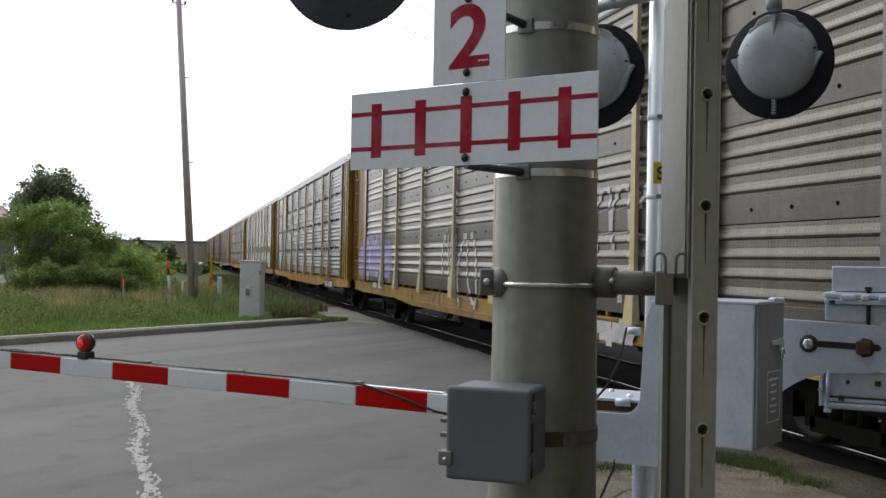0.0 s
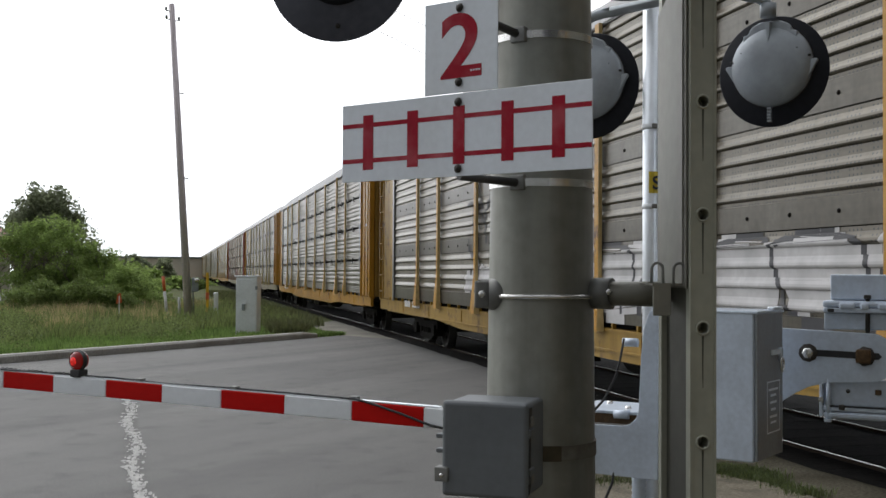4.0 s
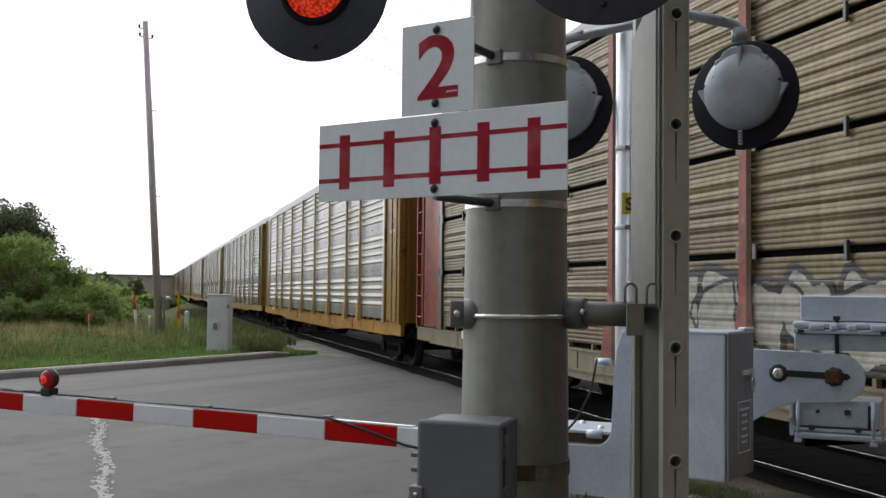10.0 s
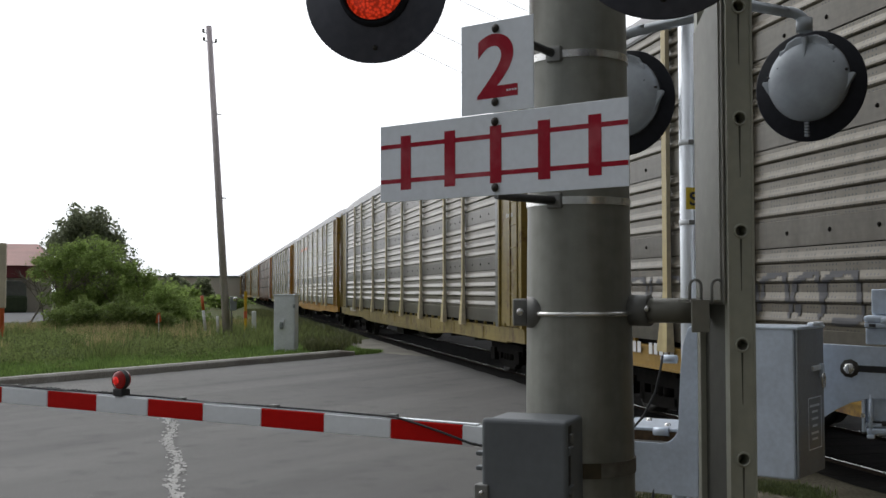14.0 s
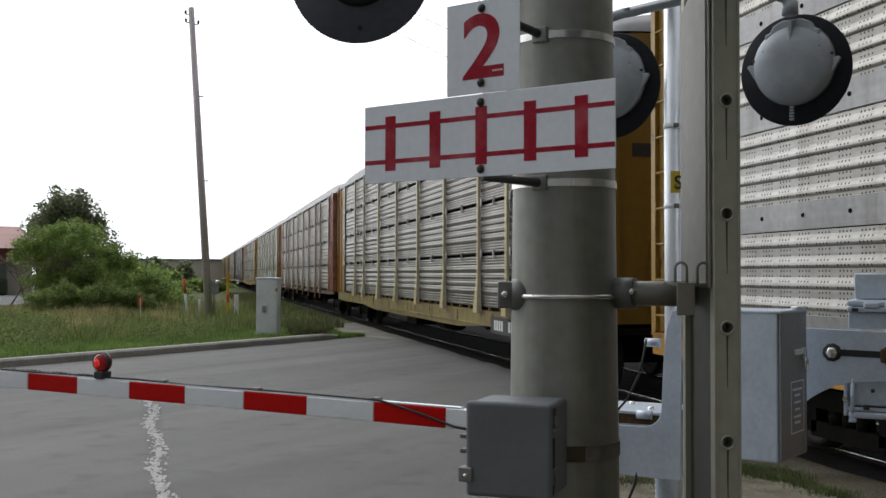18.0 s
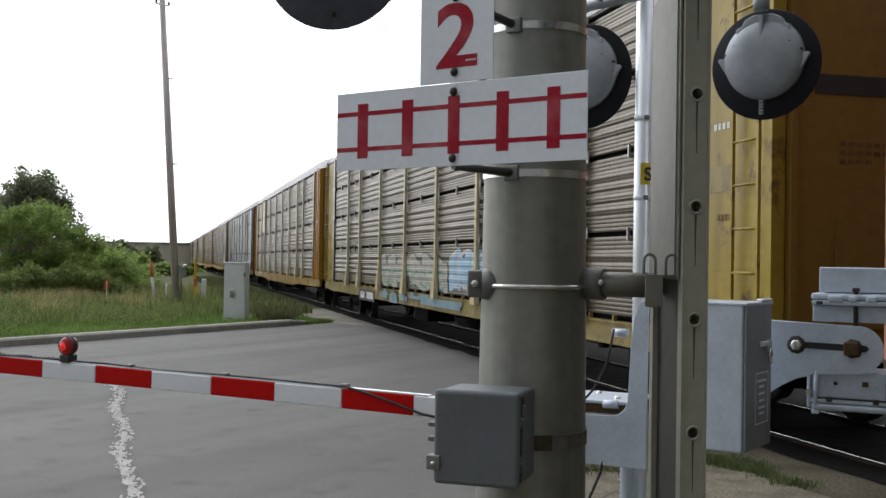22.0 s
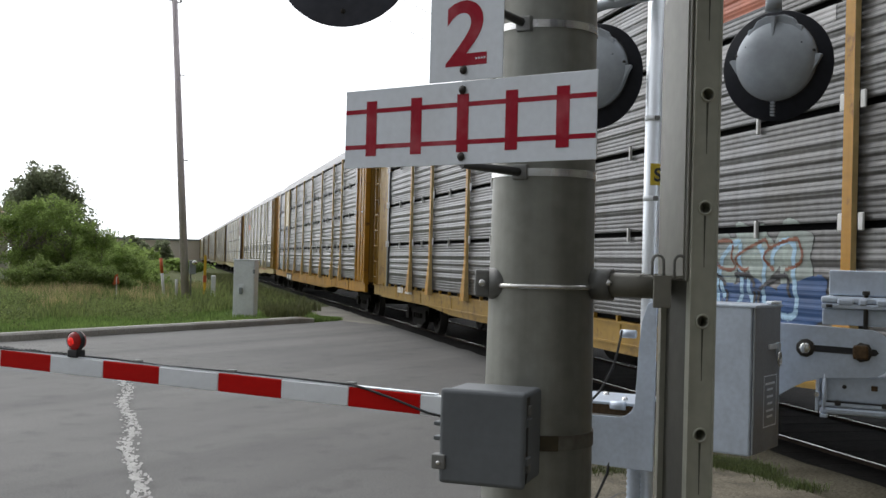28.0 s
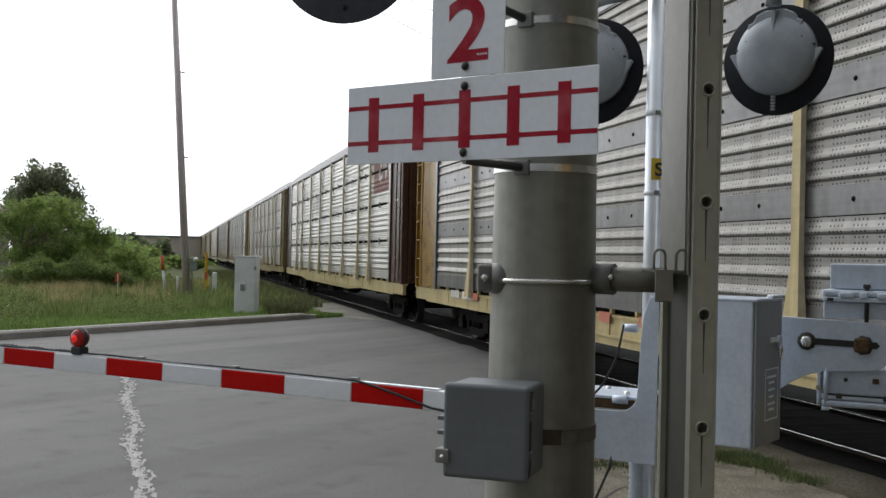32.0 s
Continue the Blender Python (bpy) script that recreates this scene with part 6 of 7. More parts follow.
def post_mesh():
    """Flared side post: painted in front, paler on its flanks."""
    bm = bmesh.new()
    w, d, top = 0.062, 0.048, SILL1 + 0.62
    add_box(bm, -d, 0.0, -w, w, top, EAVE)
    for f in bm.faces:
        c = f.calc_center_median()
        f.material_index = 0 if c.x < -d + 0.003 else 1
    v = [bm.verts.new(c) for c in ((-0.095, -0.14, SILL1 - 0.06), (-0.095, 0.14, SILL1 - 0.06), (0, 0.14, SILL1 - 0.06), (0, -0.14, SILL1 - 0.06), (-d, -w, top), (-d, w, top), (0, w, top), (0, -w, top))]
    for k, f in enumerate(((0, 1, 5, 4), (1, 2, 6, 5), (3, 0, 4, 7), (3, 2, 1, 0))):
        bm.faces.new([v[i] for i in f]).material_index = 1 if k in (1, 2) else 0
    bmesh.ops.recalc_face_normals(bm, faces=bm.faces[:])
    return bm


def lug_mesh():
    return box(-0.02, 0.0, -0.032, 0.032, -0.075, 0.06, 0.006, 1)


def sill_mesh(low, web=0.74):
    """Side sill: a flanged beam, deeper in the middle, with short stubs that carry the panels."""
    bm = bmesh.new()
    add_box(bm, SIDE - 0.03, SIDE + 0.10, -HALF - 0.05, HALF + 0.05, 0.955, 0.985)
    add_box(bm, SIDE - 0.012, SIDE + 0.06, -HALF - 0.05, HALF + 0.05, web, 0.955)
    add_box(bm, SIDE - 0.03, SIDE + 0.06, -HALF + 1.0, HALF - 1.0, web - 0.025, web)
    v = [] if web > 0.8 else [bm.verts.new((x, y, z)) for x in (SIDE - 0.004, SIDE + 0.05) for y, z in ((-7.4, 0.715), (-5.2, low), (5.2, low), (7.4, 0.715))]
    if v:
        bm.faces.new(v[0:4])
        bm.faces.new(v[4:8][::-1])
    for i in range(len(v) // 2):
        j = (i + 1) % 4
        bm.faces.new((v[i], v[j], v[4 + j], v[4 + i]))
    for k in range(34):
        y = -HALF + 1.2 + k * (2 * HALF - 2.4) / 33
        add_box(bm, SIDE - 0.026, SIDE + 0.02, y - 0.022, y + 0.022, 0.985, 1.05)
    for k in range(9):
        y = -10.4 + k * 2.6
        add_box(bm, SIDE - 0.024, SIDE - 0.012, y - 0.03, y + 0.03, web + 0.005, 0.955)
    bmesh.ops.recalc_face_normals(bm, faces=bm.faces[:])
    return bm


def far_wall_mesh():
    bm = ridged(2 * HALF, TIERS[4] - TIERS[0], 32, 0.02, False)
    bmesh.ops.rotate(bm, verts=bm.verts[:], cent=(0, 0, 0), matrix=Matrix.Rotation(math.pi, 3, "Z"))
    bmesh.ops.translate(bm, verts=bm.verts[:], vec=(-SIDE - 0.02, 0, TIERS[0]))
    add_box(bm, -SIDE - 0.08, -SIDE + 0.03, -HALF, HALF, SILL0, SILL1)
    return bm


def under_mesh():
    bm = bmesh.new()
    add_box(bm, -1.45, 1.45, -HALF, HALF, 0.86, 0.95)
    add_box(bm, -0.28, 0.28, -HALF, HALF, 0.45, 0.86)
    for k in range(9):
        y = -9 + k * 2.25
        add_box(bm, -1.40, 1.40, y - 0.06, y + 0.06, 0.62, 0.86)
    add_box(bm, -1.1, -0.5, 1.2, 2.4, 0.35, 0.8)
    add_tube(bm, (-0.9, -2.6, 0.58), (-0.9, -1.0, 0.58), 0.2, None, 14)
    return bm


def coupler_mesh():
    bm = bmesh.new()
    add_box(bm, -0.09, 0.09, -0.85, 0.3, 0.66, 0.84)
    add_box(bm, -0.17, 0.15, -0.85, -0.55, 0.60, 0.92)
    add_path(bm, [(-0.5, -0.1, 0.75), (-0.42, -0.5, 0.45), (-0.35, -0.8, 0.55)], 0.03, 8)
    return bm


def sideframe_mesh():
    bm = bmesh.new()
    for s in (-1, 1):
        add_box(bm, s * 1.0 - 0.07, s * 1.0 + 0.07, -1.15, 1.15, 0.42, 0.60)
        add_box(bm, s * 1.0 - 0.06, s * 1.0 + 0.06, -0.55, 0.55, 0.16, 0.30)
        for y in (-0.55, 0.55):
            add_box(bm, s * 1.0 - 0.06, s * 1.0 + 0.06, y - 0.08, y + 0.08, 0.20, 0.45)
        for y in (-0.88, 0.88):
            add_box(bm, s * 1.02 - 0.10, s * 1.02 + 0.10, y - 0.15, y + 0.15, 0.26, 0.50)
        for y in (-0.2, 0, 0.2):
            add_tube(bm, (s * 1.0, y, 0.30), (s * 1.0, y, 0.42), 0.08, None, 10)
    add_box(bm, -1.0, 1.0, -0.2, 0.2, 0.40, 0.58)
    return bm


WHEEL_R = 0.42


def wheelset_mesh():
    bm = tube((-1.05, 0, 0), (1.05, 0, 0), 0.075, None, 12)
    for s in (-1, 1):
        prof = [(0.08, s * 0.80), (0.30, s * 0.77), (0.33, s * 0.82), (WHEEL_R, s * 0.82), (WHEEL_R, s * 0.71), (WHEEL_R + 0.028, s * 0.70), (WHEEL_R + 0.028, s * 0.67), (0.33, s * 0.67), (0.30, s * 0.72), (0.08, s * 0.68)]
        w = lathe(prof, 28, pose(0, 0, 0, 0, 90))
        me = bpy.data.meshes.new("w")
        w.to_mesh(me)
        w.free()
        bm.from_mesh(me)
        for k in range(5):
            a = 2 * math.pi * k / 5
            add_box(bm, s * 0.80, s * 0.825, 0.18 * math.cos(a) - 0.03, 0.18 * math.cos(a) + 0.03, 0.18 * math.sin(a) - 0.03, 0.18 * math.sin(a) + 0.03)
    return bm


def side_profile(holed):
    """(x, z) points of the wagon side from the sill to the eave, as the panels are rolled."""
    pts = [(-0.03, 0.64), (-0.03, 0.70), (-0.03, 0.78), (-0.03, 0.86), (-0.03, 0.93), (-0.03, 0.985)]
    runs = [pts]
    for k in range(4):
        h = TIERS[k + 1] - TIERS[k] - (0.01 if holed else 0.06)
        prof = rib_profile(h, 0.024) if holed else rolled_profile(h, RIDGES, 0.0042)
        runs.append([(x, z + TIERS[k]) for x, z in prof])
    return runs


def crossings(poly, z):
    ys = []
    for (y0, z0), (y1, z1) in zip(poly, poly[1:] + poly[:1]):
        if (z0 <= z) != (z1 <= z):
            ys.append(y0 + (y1 - y0) * (z - z0) / (z1 - z0))
    ys.sort()
    return list(zip(ys[::2], ys[1::2]))


def sprayed(polys, holed, lift):
    """Paint that follows the ridges: the union of the outlines, laid over the rolled profile."""
    bm = bmesh.new()
    def spans(z):
        merged = []
        for a, b in sorted(sp for p in polys for sp in crossings(p, z)):
            if merged and a <= merged[-1][1]:
                merged[-1][1] = max(merged[-1][1], b)
            else:
                merged.append([a, b])
        return merged
    for run in side_profile(holed):
        for (x0, z0), (x1, z1) in zip(run, run[1:]):
            low, high = spans(z0 + 1e-5), spans(z1 - 1e-5)
            if len(low) != len(high) or z1 - z0 < 1e-4:
                low = high = spans((z0 + z1) / 2)
            for (a0, b0), (a1, b1) in zip(low, high):
                if max(b0 - a0, b1 - a1) > 0.01:
                    bm.faces.new([bm.verts.new((SIDE + x - lift, y, z)) for x, y, z in ((x0, a0, z0), (x1, a1, z1), (x1, b1, z1), (x0, b0, z0))])
    return bm


def bubble_word(seed, y0, y1, z0, z1, letters, grow=0.0):
    """Fat rounded letter shapes side by side, uneven and leaning."""
    rnd = random.Random(seed)
    polys = []
    step = (y1 - y0) / letters
    for k in range(letters):
        cy, cz = y0 + step * (k + 0.5), (z0 + z1) / 2 + rnd.uniform(-0.06, 0.06)
        hy, hz = step * rnd.uniform(0.46, 0.60) + grow, (z1 - z0) / 2 * rnd.uniform(0.8, 1.1) + grow
        lean, f1, f2 = rnd.uniform(-0.25, 0.25), rnd.uniform(0, 6.28), rnd.uniform(0, 6.28)
        ring = []
        for i in range(28):
            a = 2 * math.pi * i / 28
            r = 1 + 0.16 * math.sin(2 * a + f1) + 0.13 * math.sin(5 * a + f2)
            c, q = math.cos(a), math.sin(a)
            yy = math.copysign(abs(c) ** 0.7, c) * r * hy
            zz = math.copysign(abs(q) ** 0.7, q) * r * hz
            ring.append((cy + yy + lean * zz, cz + zz))
        polys.append(ring)
    return polys


def thin_strokes(seed, y0, y1, z0, z1, loops, width):
    """Looping ribbons as short overlapping quads."""
    rnd = random.Random(seed)
    polys = []
    step = (y1 - y0) / loops
    for k in range(loops):
        cy, cz = y0 + step * (k + 0.5), (z0 + z1) / 2
        ph, sy, turns = rnd.uniform(-1.5, 1.5), step * rnd.uniform(0.35, 0.6), rnd.uniform(3.2, 5.6)
        pts = []
        for i in range(22):
            a = ph + turns * i / 21
            pts.append((cy + sy * math.cos(a) + 0.12 * step * math.sin(2.7 * a), cz + (z1 - z0) * 0.46 * math.sin(a + 0.5 * ph)))
        for (ya, za), (yb, zb) in zip(pts, pts[1:]):
            ln = math.hypot(yb - ya, zb - za) or 1
            ny, nz = -(zb - za) / ln * width, (yb - ya) / ln * width
            polys.append([(ya + ny, za + nz), (yb + ny, zb + nz), (yb - ny, zb - nz), (ya - ny, za - nz)])
    return polys


def marks_mesh_end():
    bm = bmesh.new()
    for r, k in ((0, 7), (1, 6), (2, 4)):
        for i in range(k):
            add_box(bm, -0.95 + i * 0.085, -0.89 + i * 0.085, -0.004, -0.002, 2.68 - r * 0.075, 2.715 - r * 0.075)
    return bm


# sheet, trim of posts, trim of ends, trim of sill
STYLES = {
    -2: ("tan", "cream", "yellow", "yellow"),
    -1: ("holed_tan", "cream", "yellow", "yellow"),
    0: ("grey", "bright", "yellow", "bright"),
    1: ("holed_tan", "bright", "yellow", "yellow"),
    2: ("warm", "bright", "bright", "bright"),
    3: ("tan", "yellow", "bright", "dust"),
    4: ("dun", "red", "red", "dust"),
    5: ("holed_pale", "bright", "yellow", "bright"),
    6: ("holed_tan", "cream", "olive", "yellow"),
    7: ("holed_tan", "cream", "olive", "olive"),
    8: ("holed_pale", "cream", "yellow", "bright"),
    9: ("warm", "cream", "bright", "olive"),
    10: ("tan", "pink", "pink", "brown"),
    11: ("tan", "cream", "mustard", "olive"),
    12: ("tan", "cream", "bright", "yellow"),
    13: ("grey", "brown", "brown", "brown"),
    14: ("silver", "bright", "yellow", "yellow"),
    15: ("silver", "bright", "bright", "bright"),
    16: ("holed_grey", "cream", "yellow", "cream"),
    17: ("pale", "cream", "brown", "cream"),
    18: ("tan", "cream", "olive", "olive"),
}
WORDS = {"warm": "dulled warm-grey", "dun": "rust-stained dun", "grey": "grey galvanised", "silver": "silvery grey galvanised", "tan": "dusty tan", "pale": "pale galvanised", "holed_tan": "perforated tan", "holed_grey": "perforated dull-grey", "holed_pale": "perforated pale"}
TWORD = {"mustard": "mustard yellow", "yellow": "yellow", "bright": "bright yellow", "cream": "faded cream", "olive": "dirty yellow", "red": "rust-red", "pink": "faded red", "brown": "dark brown", "dust": "dusty"}
# graffiti: manner, colour, seed, y0, y1, z0, z1, count, extra (outline growth or stroke width)
PAINT = {
    -1: [("fill", "purple", 21, 7.8, 12.4, 1.15, 2.2, 6, 0.05), ("line", "white", 22, 8.2, 12.0, 1.2, 2.1, 6, 0.03), ("line", "white", 23, -0.2, 2.4, 0.8, 2.2, 4, 0.05), ("line", "white", 43, -7.4, -5.2, 1.2, 2.6, 4, 0.04), ("fill", "white", 44, -7.0, -5.4, 0.70, 1.0, 3, 0.0)],
    1: [("fill", "white", 25, -11.0, 1.5, 1.15, 2.0, 9, 0.0), ("line", "black", 24, -11.0, 1.5, 1.15, 2.0, 9, 0.03), ("line", "black", 45, 2.6, 4.8, 1.9, 2.9, 4, 0.04), ("fill", "white", 46, 3.0, 4.8, 1.2, 1.75, 2, 0.0)],
    3: [("fill", "teal", 26, 6.5, 11.4, 0.8, 1.5, 8, 0.03), ("line", "white", 27, 7.0, 11.2, 0.9, 1.45, 8, 0.025)],
    4: [("fill", "black", 28, -0.6, 4.3, 1.08, 1.90, 7, 0.03), ("fill", "chalk", 28, -0.6, 4.3, 1.08, 1.90, 7, -0.04), ("line", "black", 55, -0.6, 4.3, 1.1, 1.8, 5, 0.02), ("fill", "magenta", 29, -4.8, -0.6, 1.1, 1.9, 5, 0.0), ("line", "white", 30, -4.8, -0.6, 1.15, 1.9, 6, 0.025)],
    6: [("line", "black", 61, 5.0, 9.9, 1.34, 1.80, 9, 0.034)],
    11: [("fill", "black", 31, -2.2, 4.3, 1.06, 1.80, 6, 0.035), ("fill", "chalk", 31, -2.2, 4.3, 1.06, 1.80, 6, 0.0), ("line", "green", 34, -2.0, 4.2, 1.10, 1.45, 9, 0.022), ("fill", "sky", 33, -6.4, -2.3, 1.10, 1.85, 4, 0.0), ("line", "white", 32, -6.4, -2.3, 1.15, 1.85, 5, 0.03), ("fill", "teal", 35, -3.2, 4.0, 0.78, 0.95, 7, 0.0)],
    13: [("fill", "black", 36, 2.0, 8.8, 0.80, 1.80, 5, 0.10), ("fill", "white", 36, 2.0, 8.8, 0.80, 1.80, 5, 0.05), ("fill", "blue", 36, 2.0, 8.8, 0.80, 1.80, 5, -0.05), ("fill", "sky", 47, 6.9, 8.6, 1.0, 1.55, 2, 0.0), ("line", "white", 37, 2.0, 8.7, 0.85, 1.65, 6, 0.03), ("line", "black", 49, 2.0, 8.7, 0.85, 1.65, 6, 0.035), ("fill", "sky", 38, -4, 2, 0.66, 0.98, 6, 0.0)],
    14: [("fill", "sage", 48, -6.5, -3.4, 1.5, 2.0, 5, 0.0), ("fill", "blue", 39, -6.7, -3.4, 1.10, 1.62, 4, 0.0), ("line", "sky", 58, -6.3, -3.6, 1.2, 1.9, 6, 0.03), ("line", "rust", 59, -6.3, -3.8, 1.6, 1.9, 5, 0.015), ("line", "black", 60, -6.2, -3.6, 1.12, 1.6, 5, 0.02), ("line", "white", 40, -0.4, 1.8, 1.3, 2.1, 4, 0.02), ("line", "white", 41, -9.8, -8.4, 1.15, 2.0, 3, 0.03)],
    17: [("line", "white", 42, -10.9, -9.9, 3.5, 4.2, 3, 0.09)],
}
# scrawls on the smooth corner panels: colour, seed, y0, y1, z0, z1, loops, width
PLACARD = (12.03, 2.11)      # along the wagon, height
SCRAWLS = {9: ("yellow", 51, 11.75, 12.27, 1.26, 1.68, 5, 0.012), 12: ("black", 52, -12.85, -12.0, 1.55, 1.92, 4, 0.018), 13: ("white", 53, -12.9, -12.1, 1.2, 1.8, 2, 0.025), 3: ("black", 54, -12.3, -11.9, 3.0, 3.25, 2, 0.012)}
PANELS = {  # painted patches: colour, y0, y1, z0, z1
    -1: [("yellow", 4.4, 6.7, 3.95, 4.75)],
    0: [("patch", 6.95, 8.62, 3.02, 4.6)],
    2: [("white", 4.3, 6.7, 3.1, 3.7)],
    3: [("patch", 6.95, 8.62, 3.02, 4.6)],
    8: [("orange", 1.4, 6.8, 3.86, 3.97)],
    12: [("patch", 6.95, 8.62, 3.02, 4.6)],
    13: [("white", -2.2, 0.8, 3.95, 4.5)],
    14: [("orange", -6.7, -4.3, 3.95, 4.3), ("white", -6.7, -4.3, 3.6, 3.76)],
    15: [("patch", 6.95, 8.62, 3.02, 4.6)],
    16: [("orange", 4.7, 6.8, 3.4, 3.75), ("maroon", 4.9, 6.6, 3.9, 4.3)],
    17: [("maroon", -11.4, -9.2, 3.2, 4.45), ("white", 1.5, 3.2, 3.2, 3.8)],
}

WAGONS = {}
SPINNERS = []


def wagon(n):
    sheet_kind, post_kind, end_kind, sill_kind = STYLES.get(n) or (("grey", "pale", "tan", "holed_pale", "grey")[n % 5], "cream", ("olive", "yellow", "brown")[n % 3], "dust")
    near = n <= 20
    car = thing("autorack_wagon", pose(TRACK_X, 0, 0.046), f"{WORDS[sheet_kind]} autorack wagon, {TWORD[post_kind]} posts, {TWORD[sill_kind]} sill", "freight wagon", "wagons of the passing train")
    sm, pm, em, lm = SHEETS[sheet_kind], TRIMS[post_kind], TRIMS[end_kind], TRIMS[sill_kind]
    holed = sheet_kind.startswith("holed")
    shared("roof", "roof", roof_mesh, M_ROOF, car, label="rounded pale grey roof")
    shared("far_wall", "far_wall", far_wall_mesh, sm, car)
    shared("underframe", "underframe", under_mesh, M_UNDER, car, label="grimy dark underframe")
    low = 0.70 if n in (10, 11) else SILL0
    web = 0.87 if n == 10 else 0.74
    shared(("sill", low, web), "side_sill", lambda: sill_mesh(low, web), lm, car)
    if n == 10:
        for y in POSTS[1:-1]:
            shared("tail", "post_tail", lambda: slab([(-0.055, 1.0), (-0.055, 0.92), (0.10, 0.64), (0.16, 0.64), (0.16, 0.68), (0.03, 1.0)], 0.05, pose(0, 0, 0, 0, 0, 90)), pm, car, pose(SIDE - 0.03, y, 0), "tapered post end hanging below the sill")
    shared("eave_rail", "eave_rail", lambda: box(SIDE - 0.02, SIDE + 0.05, -HALF, HALF, EAVE - 0.03, EAVE + 0.012, 0.006, 1), M_ROOF, car)
    for s in (-1, 1):
        turn = pose(0, s * HALF, 0, 0, 0, 0 if s < 0 else 180)
        # this end's paint, with gap shade and dirt both in its colour
        grimy = SHADED_GRIMY_ENDS["red" if end_kind in ("red", "pink") else "brown" if end_kind == "brown" else "yellow"]
        shared("end_wall", "end_wall", end_mesh, grimy, car, turn)
        slot_z = 2.42 if n % 2 == 0 else 3.12
        shared("end_slot", "end_slot", lambda: box(-1.2, -0.10, -0.008, -0.002, 0, 0.17), M_PLATE, car, turn @ pose(0, 0, slot_z), "dark slot in the end wall")
        for x in (-1.44, -0.03, 1.38):
            shared("end_rib", "end_rib", lambda: box(0, 0.06, -0.05, -0.002, SILL1, EAVE - 0.06), grimy, car, turn @ pose(x, 0, 0))
        if near:
            shared("end_marks", "stencil_marks", marks_mesh_end, M_STENCIL if end_kind in ("red", "pink", "brown") else M_STAIN, car, turn)["kind"] = "stuff"
        corner(car, em, s)
        rail_at = pose(SIDE, s * HALF, 0)
        rungs_at = rail_at if s < 0 else pose(SIDE, HALF - 0.795, 0)
        shared("ladder", "ladder", ladder_mesh, em, car, rungs_at, "side ladder")
        shared("coupler", "coupler", coupler_mesh, M_UNDER, car, turn)
        truck = shared("sideframe", "bogie", sideframe_mesh, M_UNDER, car, pose(0, s * (HALF - 2.9), -0.0), "dark cast bogie")
        for w in (-0.88, 0.88):
            ws = shared("wheelset", "wheelset", wheelset_mesh, M_WHEEL, truck, pose(0, w, WHEEL_R))
            if near:
                SPINNERS.append((n, s * (HALF - 2.9) + w, ws, w))
    clip_mat = M_STENCIL if sheet_kind in ("grey", "warm", "silver") and n not in (2, 13) else SHEETS["pale" if n % 2 else "grey"]
    if near:
        for a, b in zip(POSTS, POSTS[1:]):
            wide = round(b - a - 0.02, 3)
            for k in range(4):
                h = TIERS[k + 1] - TIERS[k] - (0.01 if holed else 0.06)
                shared(("sheet", holed, k, wide), "side_panel", lambda: ridged(wide, h, RIDGES, 0.024 if holed else 0.0042, holed), sm, car, pose(SIDE, (a + b) / 2, TIERS[k]), more=BANDS[sheet_kind] if holed else None)
        if holed:
            for a, b in zip(POSTS, POSTS[1:]):
                for k in range(1, 4):
                    for f in (0.25, 0.5, 0.75):
                        shared("rivet", "rivet", lambda: lathe([(0, 0.012), (0.016, 0.010), (0.022, 0.0)], 8, pose(0, 0, 0, 0, -90)), M_UNDER, car, pose(SIDE - 0.010, a + (b - a) * f, TIERS[k] + 0.12))
        for y in POSTS:
            if abs(y) > 11:
                shared("channel", "end_channel", lambda: box(-0.03, 0.0, -0.085, 0.085, SILL1 - 0.02, EAVE, 0.006, 1), SHEETS["pale" if "pale" in sheet_kind else "grey"], car, pose(SIDE - 0.012, y, 0), "grey end channel")
            else:
                shared("post", "side_post", post_mesh, pm, car, pose(SIDE - 0.03, y, 0), more=FLANKS[post_kind])
            if not holed and n < 18:
                for z in TIERS[1:4]:
                    for dy in (-0.13, 0.13):
                        shared("lug", "panel_lug", lug_mesh, clip_mat, car, pose(SIDE - 0.03, y + dy, z))
        if not holed and n < 18:
            for a, b in zip(POSTS, POSTS[1:]):
                for z in TIERS[1:4]:
                    shared("clip", "slot_clip", lambda: box(-0.03, 0.0, -0.018, 0.018, -0.115, 0.04, 0.004, 1), clip_mat, car, pose(SIDE - 0.012, (a + b) / 2, z))
        # sheet added behind the panels so that their gaps look unlit
        shared("gap_shade", "inner_lining", lambda: box(SIDE + 0.05, SIDE + 0.07, -HALF + 0.1, HALF - 0.1, SILL1, EAVE), M_VOID, car, label="near-black sheet painted for the unlit interior behind panel gaps")
    else:
        def far_side():
            bm = bmesh.new()
            for k in range(4):
                b2 = ridged(2 * (HALF - LEAD), TIERS[k + 1] - TIERS[k] - 0.03, 16, 0.006, False)
                bmesh.ops.translate(b2, verts=b2.verts[:], vec=(SIDE, 0, TIERS[k]))
                me = bpy.data.meshes.new("s")
                b2.to_mesh(me)
                b2.free()
                bm.from_mesh(me)
            return bm
        shared("far_side", "side_wall", far_side, sm, car)
        def all_posts():
            bm = bmesh.new()
            for y in POSTS:
                add_box(bm, SIDE - 0.06, SIDE - 0.03, y - 0.075, y + 0.075, SILL1 - 0.1, EAVE)
            return bm
        shared("all_posts", "post_row", all_posts, pm, car)
    for layer, (manner, colour, seed, y0, y1, z0, z1, count, extra) in enumerate(PAINT.get(n, ())):
        polys = bubble_word(seed, y0, y1, z0, z1, count, extra) if manner == "fill" else thin_strokes(seed, y0, y1, z0, z1, count, extra)
